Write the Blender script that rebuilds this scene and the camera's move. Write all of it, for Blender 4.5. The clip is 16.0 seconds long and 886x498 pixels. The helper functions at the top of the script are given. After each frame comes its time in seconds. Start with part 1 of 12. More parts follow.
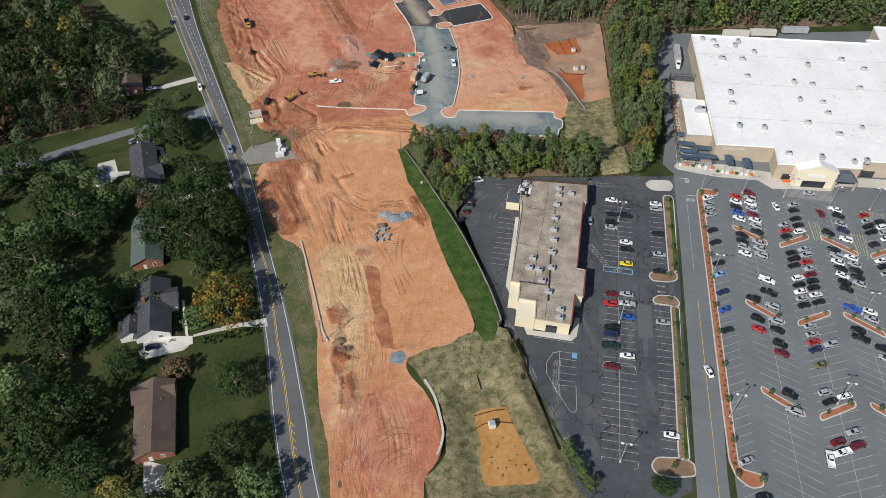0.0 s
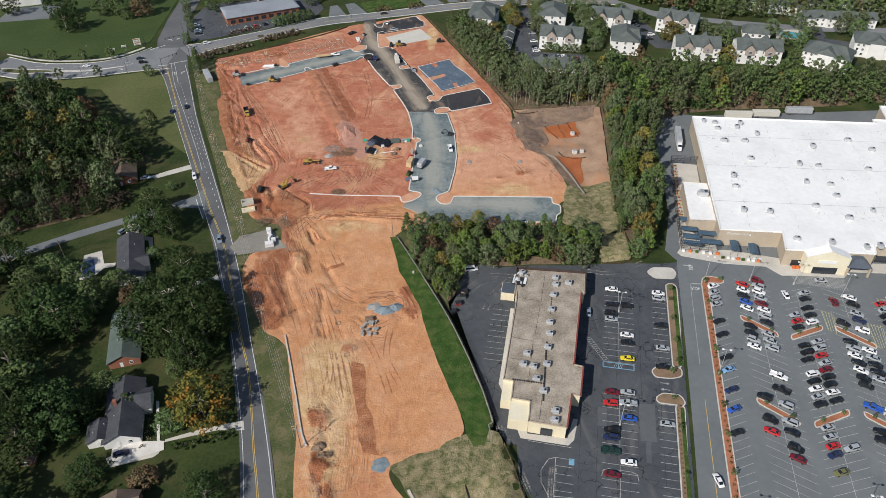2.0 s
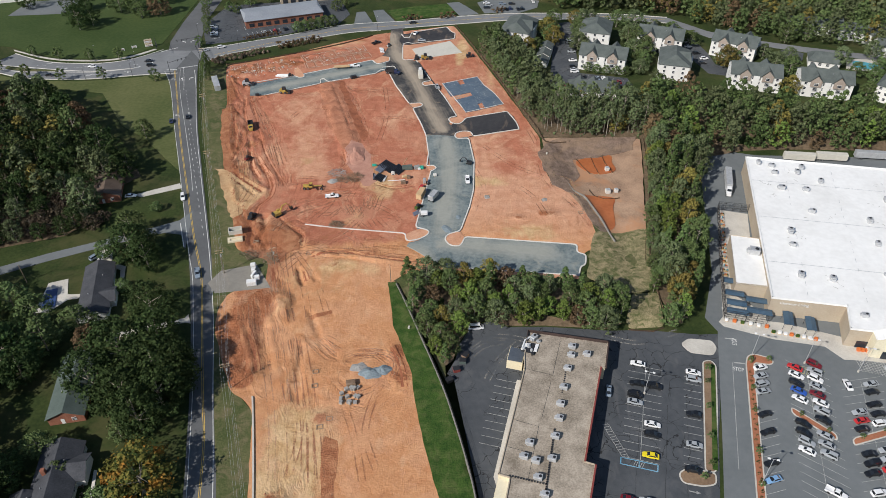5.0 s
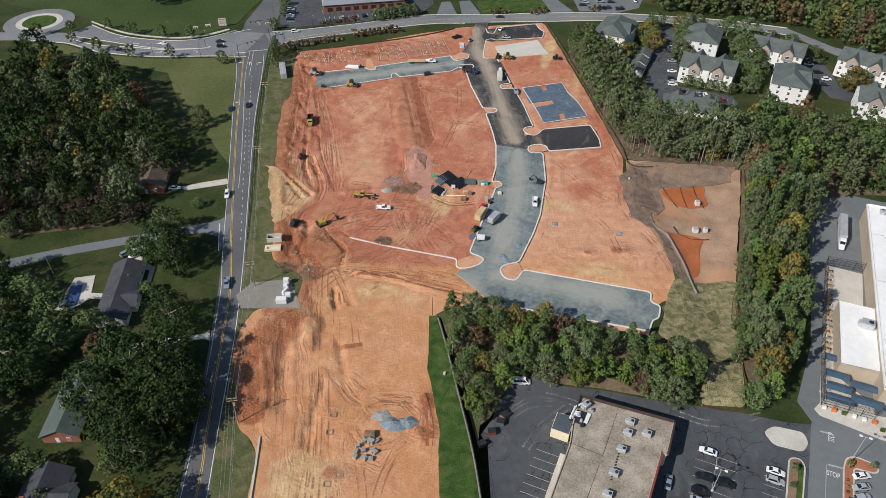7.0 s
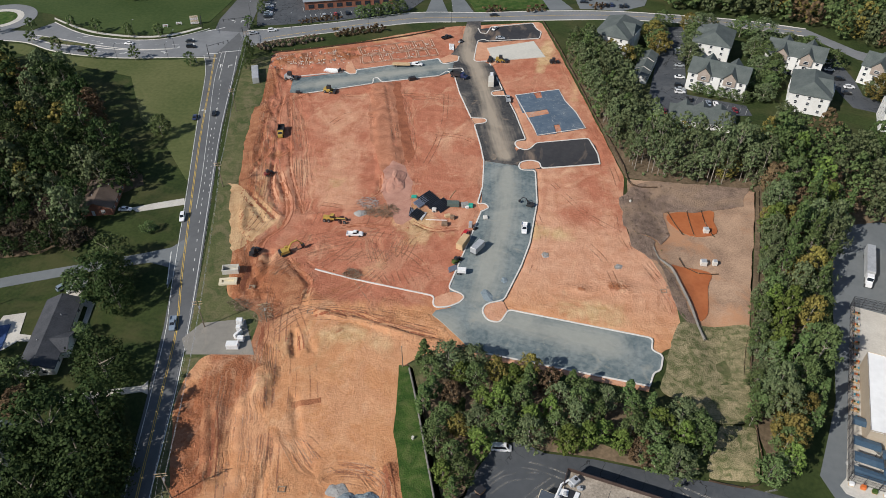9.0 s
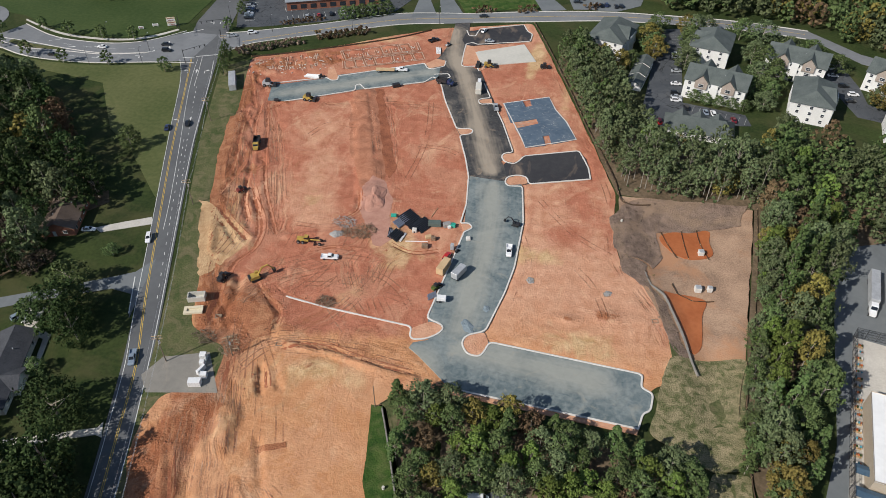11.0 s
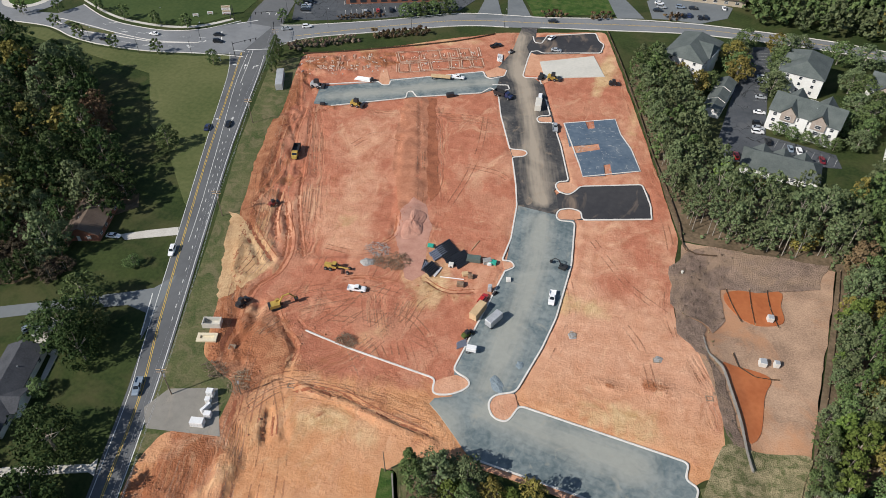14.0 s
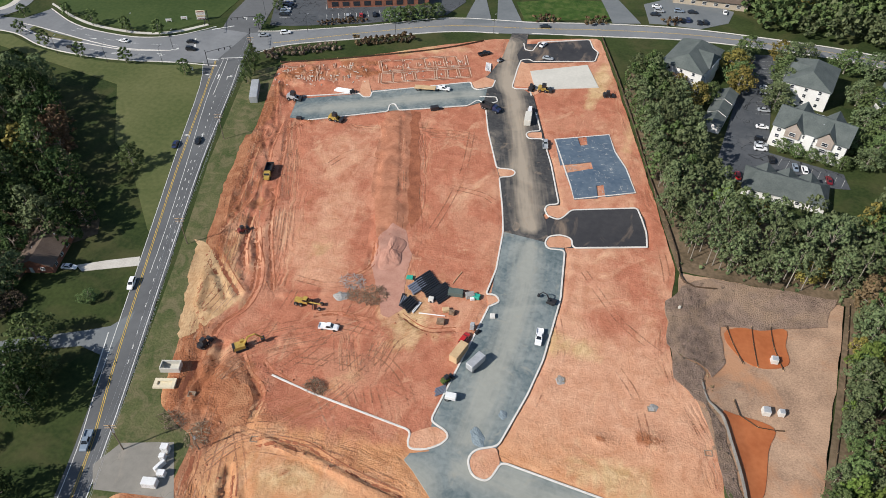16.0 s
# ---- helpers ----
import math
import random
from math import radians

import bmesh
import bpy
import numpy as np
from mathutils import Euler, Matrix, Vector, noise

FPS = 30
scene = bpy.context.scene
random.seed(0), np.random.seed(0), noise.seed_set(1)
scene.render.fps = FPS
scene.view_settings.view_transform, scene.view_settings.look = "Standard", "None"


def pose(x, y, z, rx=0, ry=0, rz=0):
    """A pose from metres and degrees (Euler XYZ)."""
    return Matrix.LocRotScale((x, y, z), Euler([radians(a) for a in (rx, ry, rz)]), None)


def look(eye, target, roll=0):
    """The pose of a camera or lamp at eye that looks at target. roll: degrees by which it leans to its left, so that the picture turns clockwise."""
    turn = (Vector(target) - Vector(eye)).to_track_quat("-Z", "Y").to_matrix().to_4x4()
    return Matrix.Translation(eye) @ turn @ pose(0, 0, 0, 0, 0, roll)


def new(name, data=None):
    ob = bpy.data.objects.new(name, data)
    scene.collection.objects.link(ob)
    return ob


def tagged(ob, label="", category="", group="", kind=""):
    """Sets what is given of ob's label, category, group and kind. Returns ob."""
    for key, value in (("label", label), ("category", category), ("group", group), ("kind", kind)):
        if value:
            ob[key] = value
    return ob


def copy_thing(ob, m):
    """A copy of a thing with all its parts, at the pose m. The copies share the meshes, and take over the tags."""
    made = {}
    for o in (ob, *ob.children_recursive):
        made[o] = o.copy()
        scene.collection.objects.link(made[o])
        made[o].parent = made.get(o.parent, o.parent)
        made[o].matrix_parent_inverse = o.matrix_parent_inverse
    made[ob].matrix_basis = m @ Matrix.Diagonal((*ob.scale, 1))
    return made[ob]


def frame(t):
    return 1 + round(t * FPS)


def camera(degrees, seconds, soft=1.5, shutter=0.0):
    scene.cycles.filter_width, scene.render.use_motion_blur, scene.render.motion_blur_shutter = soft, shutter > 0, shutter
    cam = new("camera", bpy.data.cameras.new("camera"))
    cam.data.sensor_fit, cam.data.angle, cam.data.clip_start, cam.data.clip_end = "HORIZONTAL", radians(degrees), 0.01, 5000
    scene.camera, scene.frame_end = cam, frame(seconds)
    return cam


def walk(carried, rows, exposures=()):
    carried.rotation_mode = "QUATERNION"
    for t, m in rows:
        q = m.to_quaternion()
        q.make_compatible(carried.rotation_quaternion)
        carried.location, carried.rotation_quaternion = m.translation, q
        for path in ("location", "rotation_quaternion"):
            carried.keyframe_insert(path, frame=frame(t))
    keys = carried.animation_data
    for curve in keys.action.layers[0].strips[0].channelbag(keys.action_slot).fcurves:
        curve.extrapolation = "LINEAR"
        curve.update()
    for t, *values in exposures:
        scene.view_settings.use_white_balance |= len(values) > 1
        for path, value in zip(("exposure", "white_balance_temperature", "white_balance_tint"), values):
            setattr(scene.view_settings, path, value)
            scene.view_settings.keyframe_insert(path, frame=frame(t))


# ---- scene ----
cam = camera(64.0, 16.0, 0.65)
# seconds, place, a point looked at, degrees of roll
PATH = [
    (0, (-3.296, -1.691, 182.274), (-3.273, -0.282, 180.855), 1.0),
    (0.5, (-0.443, 1.12, 182.075), (-0.435, 2.548, 180.675), 0.4),
    (1, (2.071, 4.199, 181.583), (2.067, 5.662, 180.219), -0.1),
    (1.5, (4.44, 7.537, 180.896), (4.423, 9.042, 179.579), -0.5),
    (2, (6.757, 10.998, 180.104), (6.727, 12.545, 178.836), -0.8),
    (2.5, (8.89, 15.097, 179.149), (8.847, 16.663, 177.907), -1.2),
    (3, (10.752, 21.241, 178.15), (10.715, 22.807, 176.907), -1.1),
    (3.2, (11.457, 23.9, 177.984), (11.422, 25.465, 176.739), -1.0),
    (5.3, (19.000, 55.210, 169.310), (18.819, 56.747, 168.044), 0.0),
    (5.5, (19.800, 58.550, 168.700), (19.588, 60.081, 167.430), 0.0),
    (6, (21.410, 66.990, 167.180), (21.124, 68.501, 165.901), 0.0),
    (6.5, (22.340, 75.640, 165.490), (22.000, 77.132, 164.203), 0.0),
    (7, (23.010, 84.350, 163.590), (22.648, 85.831, 162.296), 0.0),
    (7.5, (23.150, 93.200, 161.410), (22.797, 94.680, 160.112), 0.0),
    (8, (23.320, 102.240, 159.350), (22.956, 103.711, 158.044), 0.0),
    (8.5, (23.510, 110.560, 157.640), (23.145, 112.026, 156.329), 0.0),
    (9, (24.660, 116.460, 156.380), (24.288, 117.919, 155.063), 0.0),
    (11.5, (26.820, 139.620, 156.430), (26.452, 141.051, 155.082), 0.0),
    (12, (26.660, 144.270, 156.440), (26.268, 145.688, 155.085), 0.0),
    (12.5, (26.380, 148.680, 156.570), (25.955, 150.081, 155.208), 0.0),
    (13, (26.180, 153.270, 156.710), (25.711, 154.649, 155.339), 0.0),
    (13.5, (25.950, 157.790, 156.680), (25.443, 159.148, 155.302), 0.0),
    (14, (25.830, 162.660, 156.480), (25.312, 164.008, 155.096), 0.0),
    (14.5, (25.510, 167.840, 156.010), (24.996, 169.184, 154.621), 0.0),
    (15, (24.980, 172.990, 155.360), (24.468, 174.330, 153.966), 0.0),
    (15.5, (24.520, 178.330, 154.910), (24.009, 179.665, 153.511), 0.0),
    (16, (23.920, 183.340, 154.620), (23.412, 184.671, 153.216), 0.0),
]
walk(cam, [(t, look(eye, target, roll)) for t, eye, target, roll in PATH],
     [(0, 0.0), (8, 0.0), (11.5, 0.0), (13, 0.08), (14.5, 0.16), (16, 0.22)])

# ---- light ----
SUN_WAY = Vector((0.66, 0.75, 0.0)).normalized()      # the way that shadows fall
SUN_UP = 38.0
world = bpy.data.worlds.new("sky")
scene.world = world
world.use_nodes = True
wn = world.node_tree.nodes
sky = wn.new("ShaderNodeTexSky")
sky.sky_type = "NISHITA"
sky.sun_disc = False
sky.sun_elevation = radians(SUN_UP)
sky.sun_rotation = math.atan2(-SUN_WAY.x, -SUN_WAY.y)
sky.air_density, sky.dust_density = 1.0, 0.6
wn["Background"].inputs["Strength"].default_value = 0.085
world.node_tree.links.new(sky.outputs[0], wn["Background"].inputs["Color"])
sun_data = bpy.data.lights.new("sun", "SUN")
sun_data.energy, sun_data.angle, sun_data.color = 4.5, radians(0.55), (1.0, 0.955, 0.895)
sun = new("sun", sun_data)
down = SUN_WAY * math.cos(radians(SUN_UP)) - Vector((0, 0, math.sin(radians(SUN_UP))))
sun.matrix_world = look(-down * 900, (0, 0, 0))


# ---- materials ----
def nodes_of(name):
    m = bpy.data.materials.new(name)
    m.use_nodes = True
    nt = m.node_tree
    return m, nt, nt.nodes["Principled BSDF"]


def value_math(nt, op, a, b):
    n = nt.nodes.new("ShaderNodeMath")
    n.operation = op
    for i, v in enumerate((a, b)):
        if isinstance(v, (int, float)):
            n.inputs[i].default_value = v
        else:
            nt.links.new(v, n.inputs[i])
    return n.outputs[0]


def noise_of(nt, scale, detail=3.0, stretch=(1, 1, 1), warp=0.0, rough=0.5):
    g = nt.nodes.new("ShaderNodeNewGeometry")
    mp = nt.nodes.new("ShaderNodeMapping")
    mp.inputs["Scale"].default_value = stretch
    nt.links.new(g.outputs["Position"], mp.inputs["Vector"])
    n = nt.nodes.new("ShaderNodeTexNoise")
    n.inputs["Scale"].default_value = scale
    n.inputs["Detail"].default_value = detail
    n.inputs["Distortion"].default_value = warp
    n.inputs["Roughness"].default_value = rough
    nt.links.new(mp.outputs[0], n.inputs["Vector"])
    return n.outputs["Fac"]


def ramp_of(nt, fac, lo, hi):
    n = nt.nodes.new("ShaderNodeMapRange")
    n.inputs["From Min"].default_value, n.inputs["From Max"].default_value = lo, hi
    nt.links.new(fac, n.inputs["Value"])
    return n.outputs[0]


def mix_of(nt, fac, a, b, kind="MIX"):
    n = nt.nodes.new("ShaderNodeMix")
    n.data_type, n.blend_type = "RGBA", kind
    if isinstance(fac, (int, float)):
        n.inputs[0].default_value = fac
    else:
        nt.links.new(fac, n.inputs[0])
    for i, v in ((6, a), (7, b)):
        if isinstance(v, tuple):
            n.inputs[i].default_value = (*v, 1)
        else:
            nt.links.new(v, n.inputs[i])
    return n.outputs[2]


def bump_on(nt, bsdf, height, strength, distance):
    n = nt.nodes.new("ShaderNodeBump")
    n.inputs["Strength"].default_value, n.inputs["Distance"].default_value = strength, distance
    nt.links.new(height, n.inputs["Height"])
    nt.links.new(n.outputs[0], bsdf.inputs["Normal"])


def surface(name, a, b, big=0.06, small=1.2, rough=0.85, metal=0.0, bump=0.0, depth=0.05, rand=0.0, island=0.0, stretch=(1, 1, 1), gloss=0.3, third=None):
    """A surface that varies between two colours at two scales, with fine relief."""
    m, nt, bs = nodes_of(name)
    n1, n2 = noise_of(nt, big, 4, stretch), noise_of(nt, small, 5, stretch)
    fac = ramp_of(nt, value_math(nt, "ADD", value_math(nt, "MULTIPLY", n1, 0.55), value_math(nt, "MULTIPLY", n2, 0.45)), 0.36, 0.64)
    col = mix_of(nt, fac, a, b)
    if third:
        col = mix_of(nt, value_math(nt, "MULTIPLY", ramp_of(nt, noise_of(nt, third[1], 8, warp=0.8, rough=0.65), 0.47, 0.62), third[2]), col, third[0])
    if rand or island:
        src = nt.nodes.new("ShaderNodeObjectInfo").outputs["Random"] if rand else nt.nodes.new("ShaderNodeNewGeometry").outputs["Random Per Island"]
        amount = rand or island
        hsv = nt.nodes.new("ShaderNodeHueSaturation")
        nt.links.new(col, hsv.inputs["Color"])
        nt.links.new(ramp_to(nt, src, 1 - amount, 1 + amount), hsv.inputs["Value"])
        col = hsv.outputs[0]
    nt.links.new(col, bs.inputs["Base Color"])
    bs.inputs["Roughness"].default_value, bs.inputs["Metallic"].default_value = rough, metal
    bs.inputs["Specular IOR Level"].default_value = gloss
    if bump:
        bump_on(nt, bs, n2, bump, depth)
    return m


def ramp_to(nt, src, lo, hi):
    n = nt.nodes.new("ShaderNodeMapRange")
    n.inputs["To Min"].default_value, n.inputs["To Max"].default_value = lo, hi
    nt.links.new(src, n.inputs["Value"])
    return n.outputs[0]


def soil_material():
    """Clay: colour by the soil attribute (red, pale, dark), with streaks that follow the haul tracks, clods and wash marks."""
    m, nt, bs = nodes_of("red_clay")

    def attribute(name):
        at = nt.nodes.new("ShaderNodeAttribute")
        at.attribute_name = name
        sep = nt.nodes.new("ShaderNodeSeparateColor")
        nt.links.new(at.outputs["Color"], sep.inputs[0])
        return sep.outputs

    def along(across, down, detail):
        v = nt.nodes.new("ShaderNodeCombineXYZ")
        nt.links.new(value_math(nt, "MULTIPLY", value_math(nt, "ADD", flow[0], value_math(nt, "MULTIPLY", sway, 5.0)), across), v.inputs[0])
        nt.links.new(value_math(nt, "MULTIPLY", flow[1], down), v.inputs[1])
        n = nt.nodes.new("ShaderNodeTexNoise")
        n.inputs["Scale"].default_value, n.inputs["Detail"].default_value, n.inputs["Distortion"].default_value = 1.0, detail, 0.35
        nt.links.new(v.outputs[0], n.inputs["Vector"])
        return n.outputs["Fac"]

    north = nt.nodes.new("ShaderNodeAttribute")
    north.attribute_name = "soil"
    kind, flow, sway = attribute("soil"), attribute("flow"), noise_of(nt, 0.1, 3)
    n_big, n_mid, n_fine = noise_of(nt, 0.035, 8, warp=0.8, rough=0.6), noise_of(nt, 0.25, 8, warp=0.6, rough=0.68), noise_of(nt, 1.3, 6, rough=0.65)
    wash = noise_of(nt, 0.11, 10, (1.0, 0.6, 1.0), 1.2, 0.66)
    patch = ramp_of(nt, noise_of(nt, 0.075, 4, warp=0.6), 0.38, 0.58)
    rut, rut_fine = along(0.9, 0.035, 3), along(2.6, 0.035, 2)
    worn = value_math(nt, "MULTIPLY", flow[2], patch)
    red = mix_of(nt, ramp_of(nt, n_mid, 0.35, 0.65), (0.37, 0.127, 0.075), (0.50, 0.196, 0.119))
    south_tan = mix_of(nt, ramp_of(nt, n_mid, 0.35, 0.65), (0.50, 0.224, 0.103), (0.61, 0.316, 0.159))
    north_tan = mix_of(nt, ramp_of(nt, n_mid, 0.35, 0.65), (0.53, 0.256, 0.149), (0.65, 0.366, 0.238))
    tan = mix_of(nt, north.outputs["Alpha"], south_tan, north_tan)
    pale = mix_of(nt, ramp_of(nt, n_mid, 0.38, 0.62), (0.50, 0.315, 0.150), (0.67, 0.47, 0.27))
    dark = mix_of(nt, ramp_of(nt, n_mid, 0.3, 0.7), (0.27, 0.094, 0.046), (0.43, 0.170, 0.080))
    wobs = value_math(nt, "ADD", value_math(nt, "MULTIPLY", value_math(nt, "SUBTRACT", n_big, 0.5), 1.5), value_math(nt, "MULTIPLY", value_math(nt, "SUBTRACT", wash, 0.5), 1.7))
    col = mix_of(nt, ramp_of(nt, value_math(nt, "ADD", kind[0], wobs), 0.18, 0.72), tan, red)
    col = mix_of(nt, ramp_of(nt, value_math(nt, "ADD", kind[1], wobs), 0.36, 0.76), col, pale)
    col = mix_of(nt, ramp_of(nt, value_math(nt, "ADD", kind[2], wobs), 0.40, 0.66), col, dark)
    col = mix_of(nt, value_math(nt, "MULTIPLY", ramp_of(nt, wash, 0.58, 0.68), 0.42), col, (0.36, 0.148, 0.075))
    col = mix_of(nt, value_math(nt, "MULTIPLY", ramp_of(nt, wash, 0.42, 0.34), 0.38), col, (0.68, 0.44, 0.27))
    deep = value_math(nt, "MULTIPLY", ramp_of(nt, rut, 0.53, 0.66), worn)
    thin = value_math(nt, "MULTIPLY", ramp_of(nt, rut_fine, 0.54, 0.62), worn)
    light = value_math(nt, "MULTIPLY", ramp_of(nt, rut, 0.44, 0.32), flow[2])
    col = mix_of(nt, value_math(nt, "MULTIPLY", deep, 0.45), col, (0.32, 0.130, 0.062))
    col = mix_of(nt, value_math(nt, "MULTIPLY", thin, 0.48), col, (0.29, 0.118, 0.06))
    col = mix_of(nt, value_math(nt, "MULTIPLY", light, 0.40), col, (0.68, 0.43, 0.26))
    crust = ramp_of(nt, noise_of(nt, 0.055, 9, warp=0.5, rough=0.7), 0.50, 0.545)
    col = mix_of(nt, value_math(nt, "MULTIPLY", crust, 0.22), col, (0.68, 0.40, 0.255))
    scar = ramp_of(nt, noise_of(nt, 0.16, 9, (1.0, 0.45, 1.0), 1.4, 0.72), 0.60, 0.66)
    col = mix_of(nt, value_math(nt, "MULTIPLY", scar, 0.34), col, (0.33, 0.128, 0.066))
    grain = noise_of(nt, 3.2, 4, warp=0.4, rough=0.7)
    col = mix_of(nt, value_math(nt, "MULTIPLY", ramp_of(nt, grain, 0.55, 0.72), 0.30), col, (0.74, 0.47, 0.30))
    col = mix_of(nt, value_math(nt, "MULTIPLY", ramp_of(nt, grain, 0.45, 0.30), 0.36), col, (0.26, 0.105, 0.055))
    col = mix_of(nt, value_math(nt, "MULTIPLY", ramp_of(nt, n_fine, 0.56, 0.70), 0.28), col, (0.66, 0.42, 0.26))
    col = mix_of(nt, value_math(nt, "MULTIPLY", ramp_of(nt, n_fine, 0.43, 0.30), 0.40), col, (0.29, 0.12, 0.06))
    nt.links.new(col, bs.inputs["Base Color"])
    bs.inputs["Roughness"].default_value = 0.95
    bs.inputs["Specular IOR Level"].default_value = 0.1
    ruts = value_math(nt, "MULTIPLY", value_math(nt, "ADD", rut, value_math(nt, "MULTIPLY", rut_fine, 0.5)), worn)
    rough_ground = value_math(nt, "ADD", value_math(nt, "MULTIPLY", wash, 0.6), value_math(nt, "ADD", value_math(nt, "MULTIPLY", n_mid, 0.45), value_math(nt, "ADD", value_math(nt, "MULTIPLY", n_fine, 0.42), value_math(nt, "MULTIPLY", grain, 0.16))))
    rougher = value_math(nt, "MULTIPLY", rough_ground, value_math(nt, "ADD", 0.75, value_math(nt, "MULTIPLY", kind[2], 1.6)))
    bump_on(nt, bs, value_math(nt, "ADD", value_math(nt, "MULTIPLY", ruts, -0.75), rougher), 0.8, 0.75)
    return m


def asphalt_material(name, a, b, crack=0.0, crack_scale=0.16, tint=None):
    """Asphalt with mottling, and a net of sealed cracks where it is old."""
    m, nt, bs = nodes_of(name)
    n1, n2, n3 = noise_of(nt, 0.05, 5, warp=0.8), noise_of(nt, 0.5, 5), noise_of(nt, 9.0, 3)
    fac = value_math(nt, "ADD", value_math(nt, "MULTIPLY", n1, 0.5), value_math(nt, "ADD", value_math(nt, "MULTIPLY", n2, 0.25), value_math(nt, "MULTIPLY", n3, 0.25)))
    col = mix_of(nt, ramp_of(nt, fac, 0.35, 0.65), a, b)
    if tint:
        col = mix_of(nt, value_math(nt, "MULTIPLY", ramp_of(nt, noise_of(nt, 0.12, 6, (1, 0.4, 1), 1.5), 0.55, 0.75), 0.8), col, tint)
    if crack:
        g = nt.nodes.new("ShaderNodeNewGeometry")
        nz = nt.nodes.new("ShaderNodeTexNoise")
        nz.inputs["Scale"].default_value = 0.13
        nz.inputs["Detail"].default_value = 4
        nt.links.new(g.outputs["Position"], nz.inputs["Vector"])
        vm = nt.nodes.new("ShaderNodeVectorMath")
        vm.operation = "MULTIPLY_ADD"
        vm.inputs[1].default_value = (11, 11, 0)
        nt.links.new(nz.outputs["Color"], vm.inputs[0])
        nt.links.new(g.outputs["Position"], vm.inputs[2])
        vo = nt.nodes.new("ShaderNodeTexVoronoi")
        vo.feature = "DISTANCE_TO_EDGE"
        vo.inputs["Scale"].default_value = crack_scale
        nt.links.new(vm.outputs[0], vo.inputs["Vector"])
        near = ramp_of(nt, vo.outputs["Distance"], 0.026, 0.006)
        some = ramp_of(nt, noise_of(nt, 0.07, 3, warp=0.8), 0.42, 0.56)
        col = mix_of(nt, value_math(nt, "MULTIPLY", value_math(nt, "MULTIPLY", near, some), crack), col, (0.012, 0.012, 0.013))
    nt.links.new(col, bs.inputs["Base Color"])
    bs.inputs["Roughness"].default_value = 0.88
    bs.inputs["Specular IOR Level"].default_value = 0.3
    bump_on(nt, bs, n3, 0.3, 0.02)
    return m


def strewn_material(name, a, b, dust, clay, most):
    """Paving strewn with dust along the wheel paths, with clay trodden in here and there."""
    m, nt, bs = nodes_of(name)
    at = nt.nodes.new("ShaderNodeAttribute")
    at.attribute_name = "flow"
    sep = nt.nodes.new("ShaderNodeSeparateColor")
    nt.links.new(at.outputs["Color"], sep.inputs[0])
    v = nt.nodes.new("ShaderNodeCombineXYZ")
    nt.links.new(value_math(nt, "MULTIPLY", sep.outputs[0], 0.9), v.inputs[0])
    nt.links.new(value_math(nt, "MULTIPLY", sep.outputs[1], 0.06), v.inputs[1])
    streak = nt.nodes.new("ShaderNodeTexNoise")
    streak.inputs["Scale"].default_value, streak.inputs["Detail"].default_value = 1.0, 4
    nt.links.new(v.outputs[0], streak.inputs["Vector"])
    n1, n2, n3 = noise_of(nt, 0.08, 6, warp=1.0), noise_of(nt, 0.7, 5, warp=0.6), noise_of(nt, 9.0, 3)
    col = mix_of(nt, ramp_of(nt, value_math(nt, "ADD", value_math(nt, "MULTIPLY", n1, 0.5), value_math(nt, "MULTIPLY", n2, 0.5)), 0.38, 0.62), a, b)
    much = value_math(nt, "ADD", value_math(nt, "MULTIPLY", sep.outputs[2], 0.55), value_math(nt, "ADD", value_math(nt, "MULTIPLY", streak.outputs["Fac"], 0.45), value_math(nt, "MULTIPLY", n1, 0.55)))
    col = mix_of(nt, value_math(nt, "MULTIPLY", ramp_of(nt, much, 0.52, 1.02), most), col, dust)
    col = mix_of(nt, value_math(nt, "MULTIPLY", ramp_of(nt, noise_of(nt, 0.16, 6, warp=1.8), 0.60, 0.74), 0.7), col, clay)
    nt.links.new(col, bs.inputs["Base Color"])
    bs.inputs["Roughness"].default_value = 0.9
    bs.inputs["Specular IOR Level"].default_value = 0.25
    bump_on(nt, bs, value_math(nt, "ADD", n3, n2), 0.4, 0.04)
    return m


def plain(name, col, rough=0.5, metal=0.0, gloss=0.5, emit=None, coat=0.0):
    m, nt, bs = nodes_of(name)
    n = noise_of(nt, 3.0, 4)
    hsv = nt.nodes.new("ShaderNodeHueSaturation")
    hsv.inputs["Color"].default_value = (*col, 1)
    nt.links.new(ramp_to(nt, n, 0.86, 1.14), hsv.inputs["Value"])
    nt.links.new(hsv.outputs[0], bs.inputs["Base Color"])
    bs.inputs["Roughness"].default_value, bs.inputs["Metallic"].default_value = rough, metal
    bs.inputs["Specular IOR Level"].default_value = gloss
    bs.inputs["Coat Weight"].default_value = coat
    return m


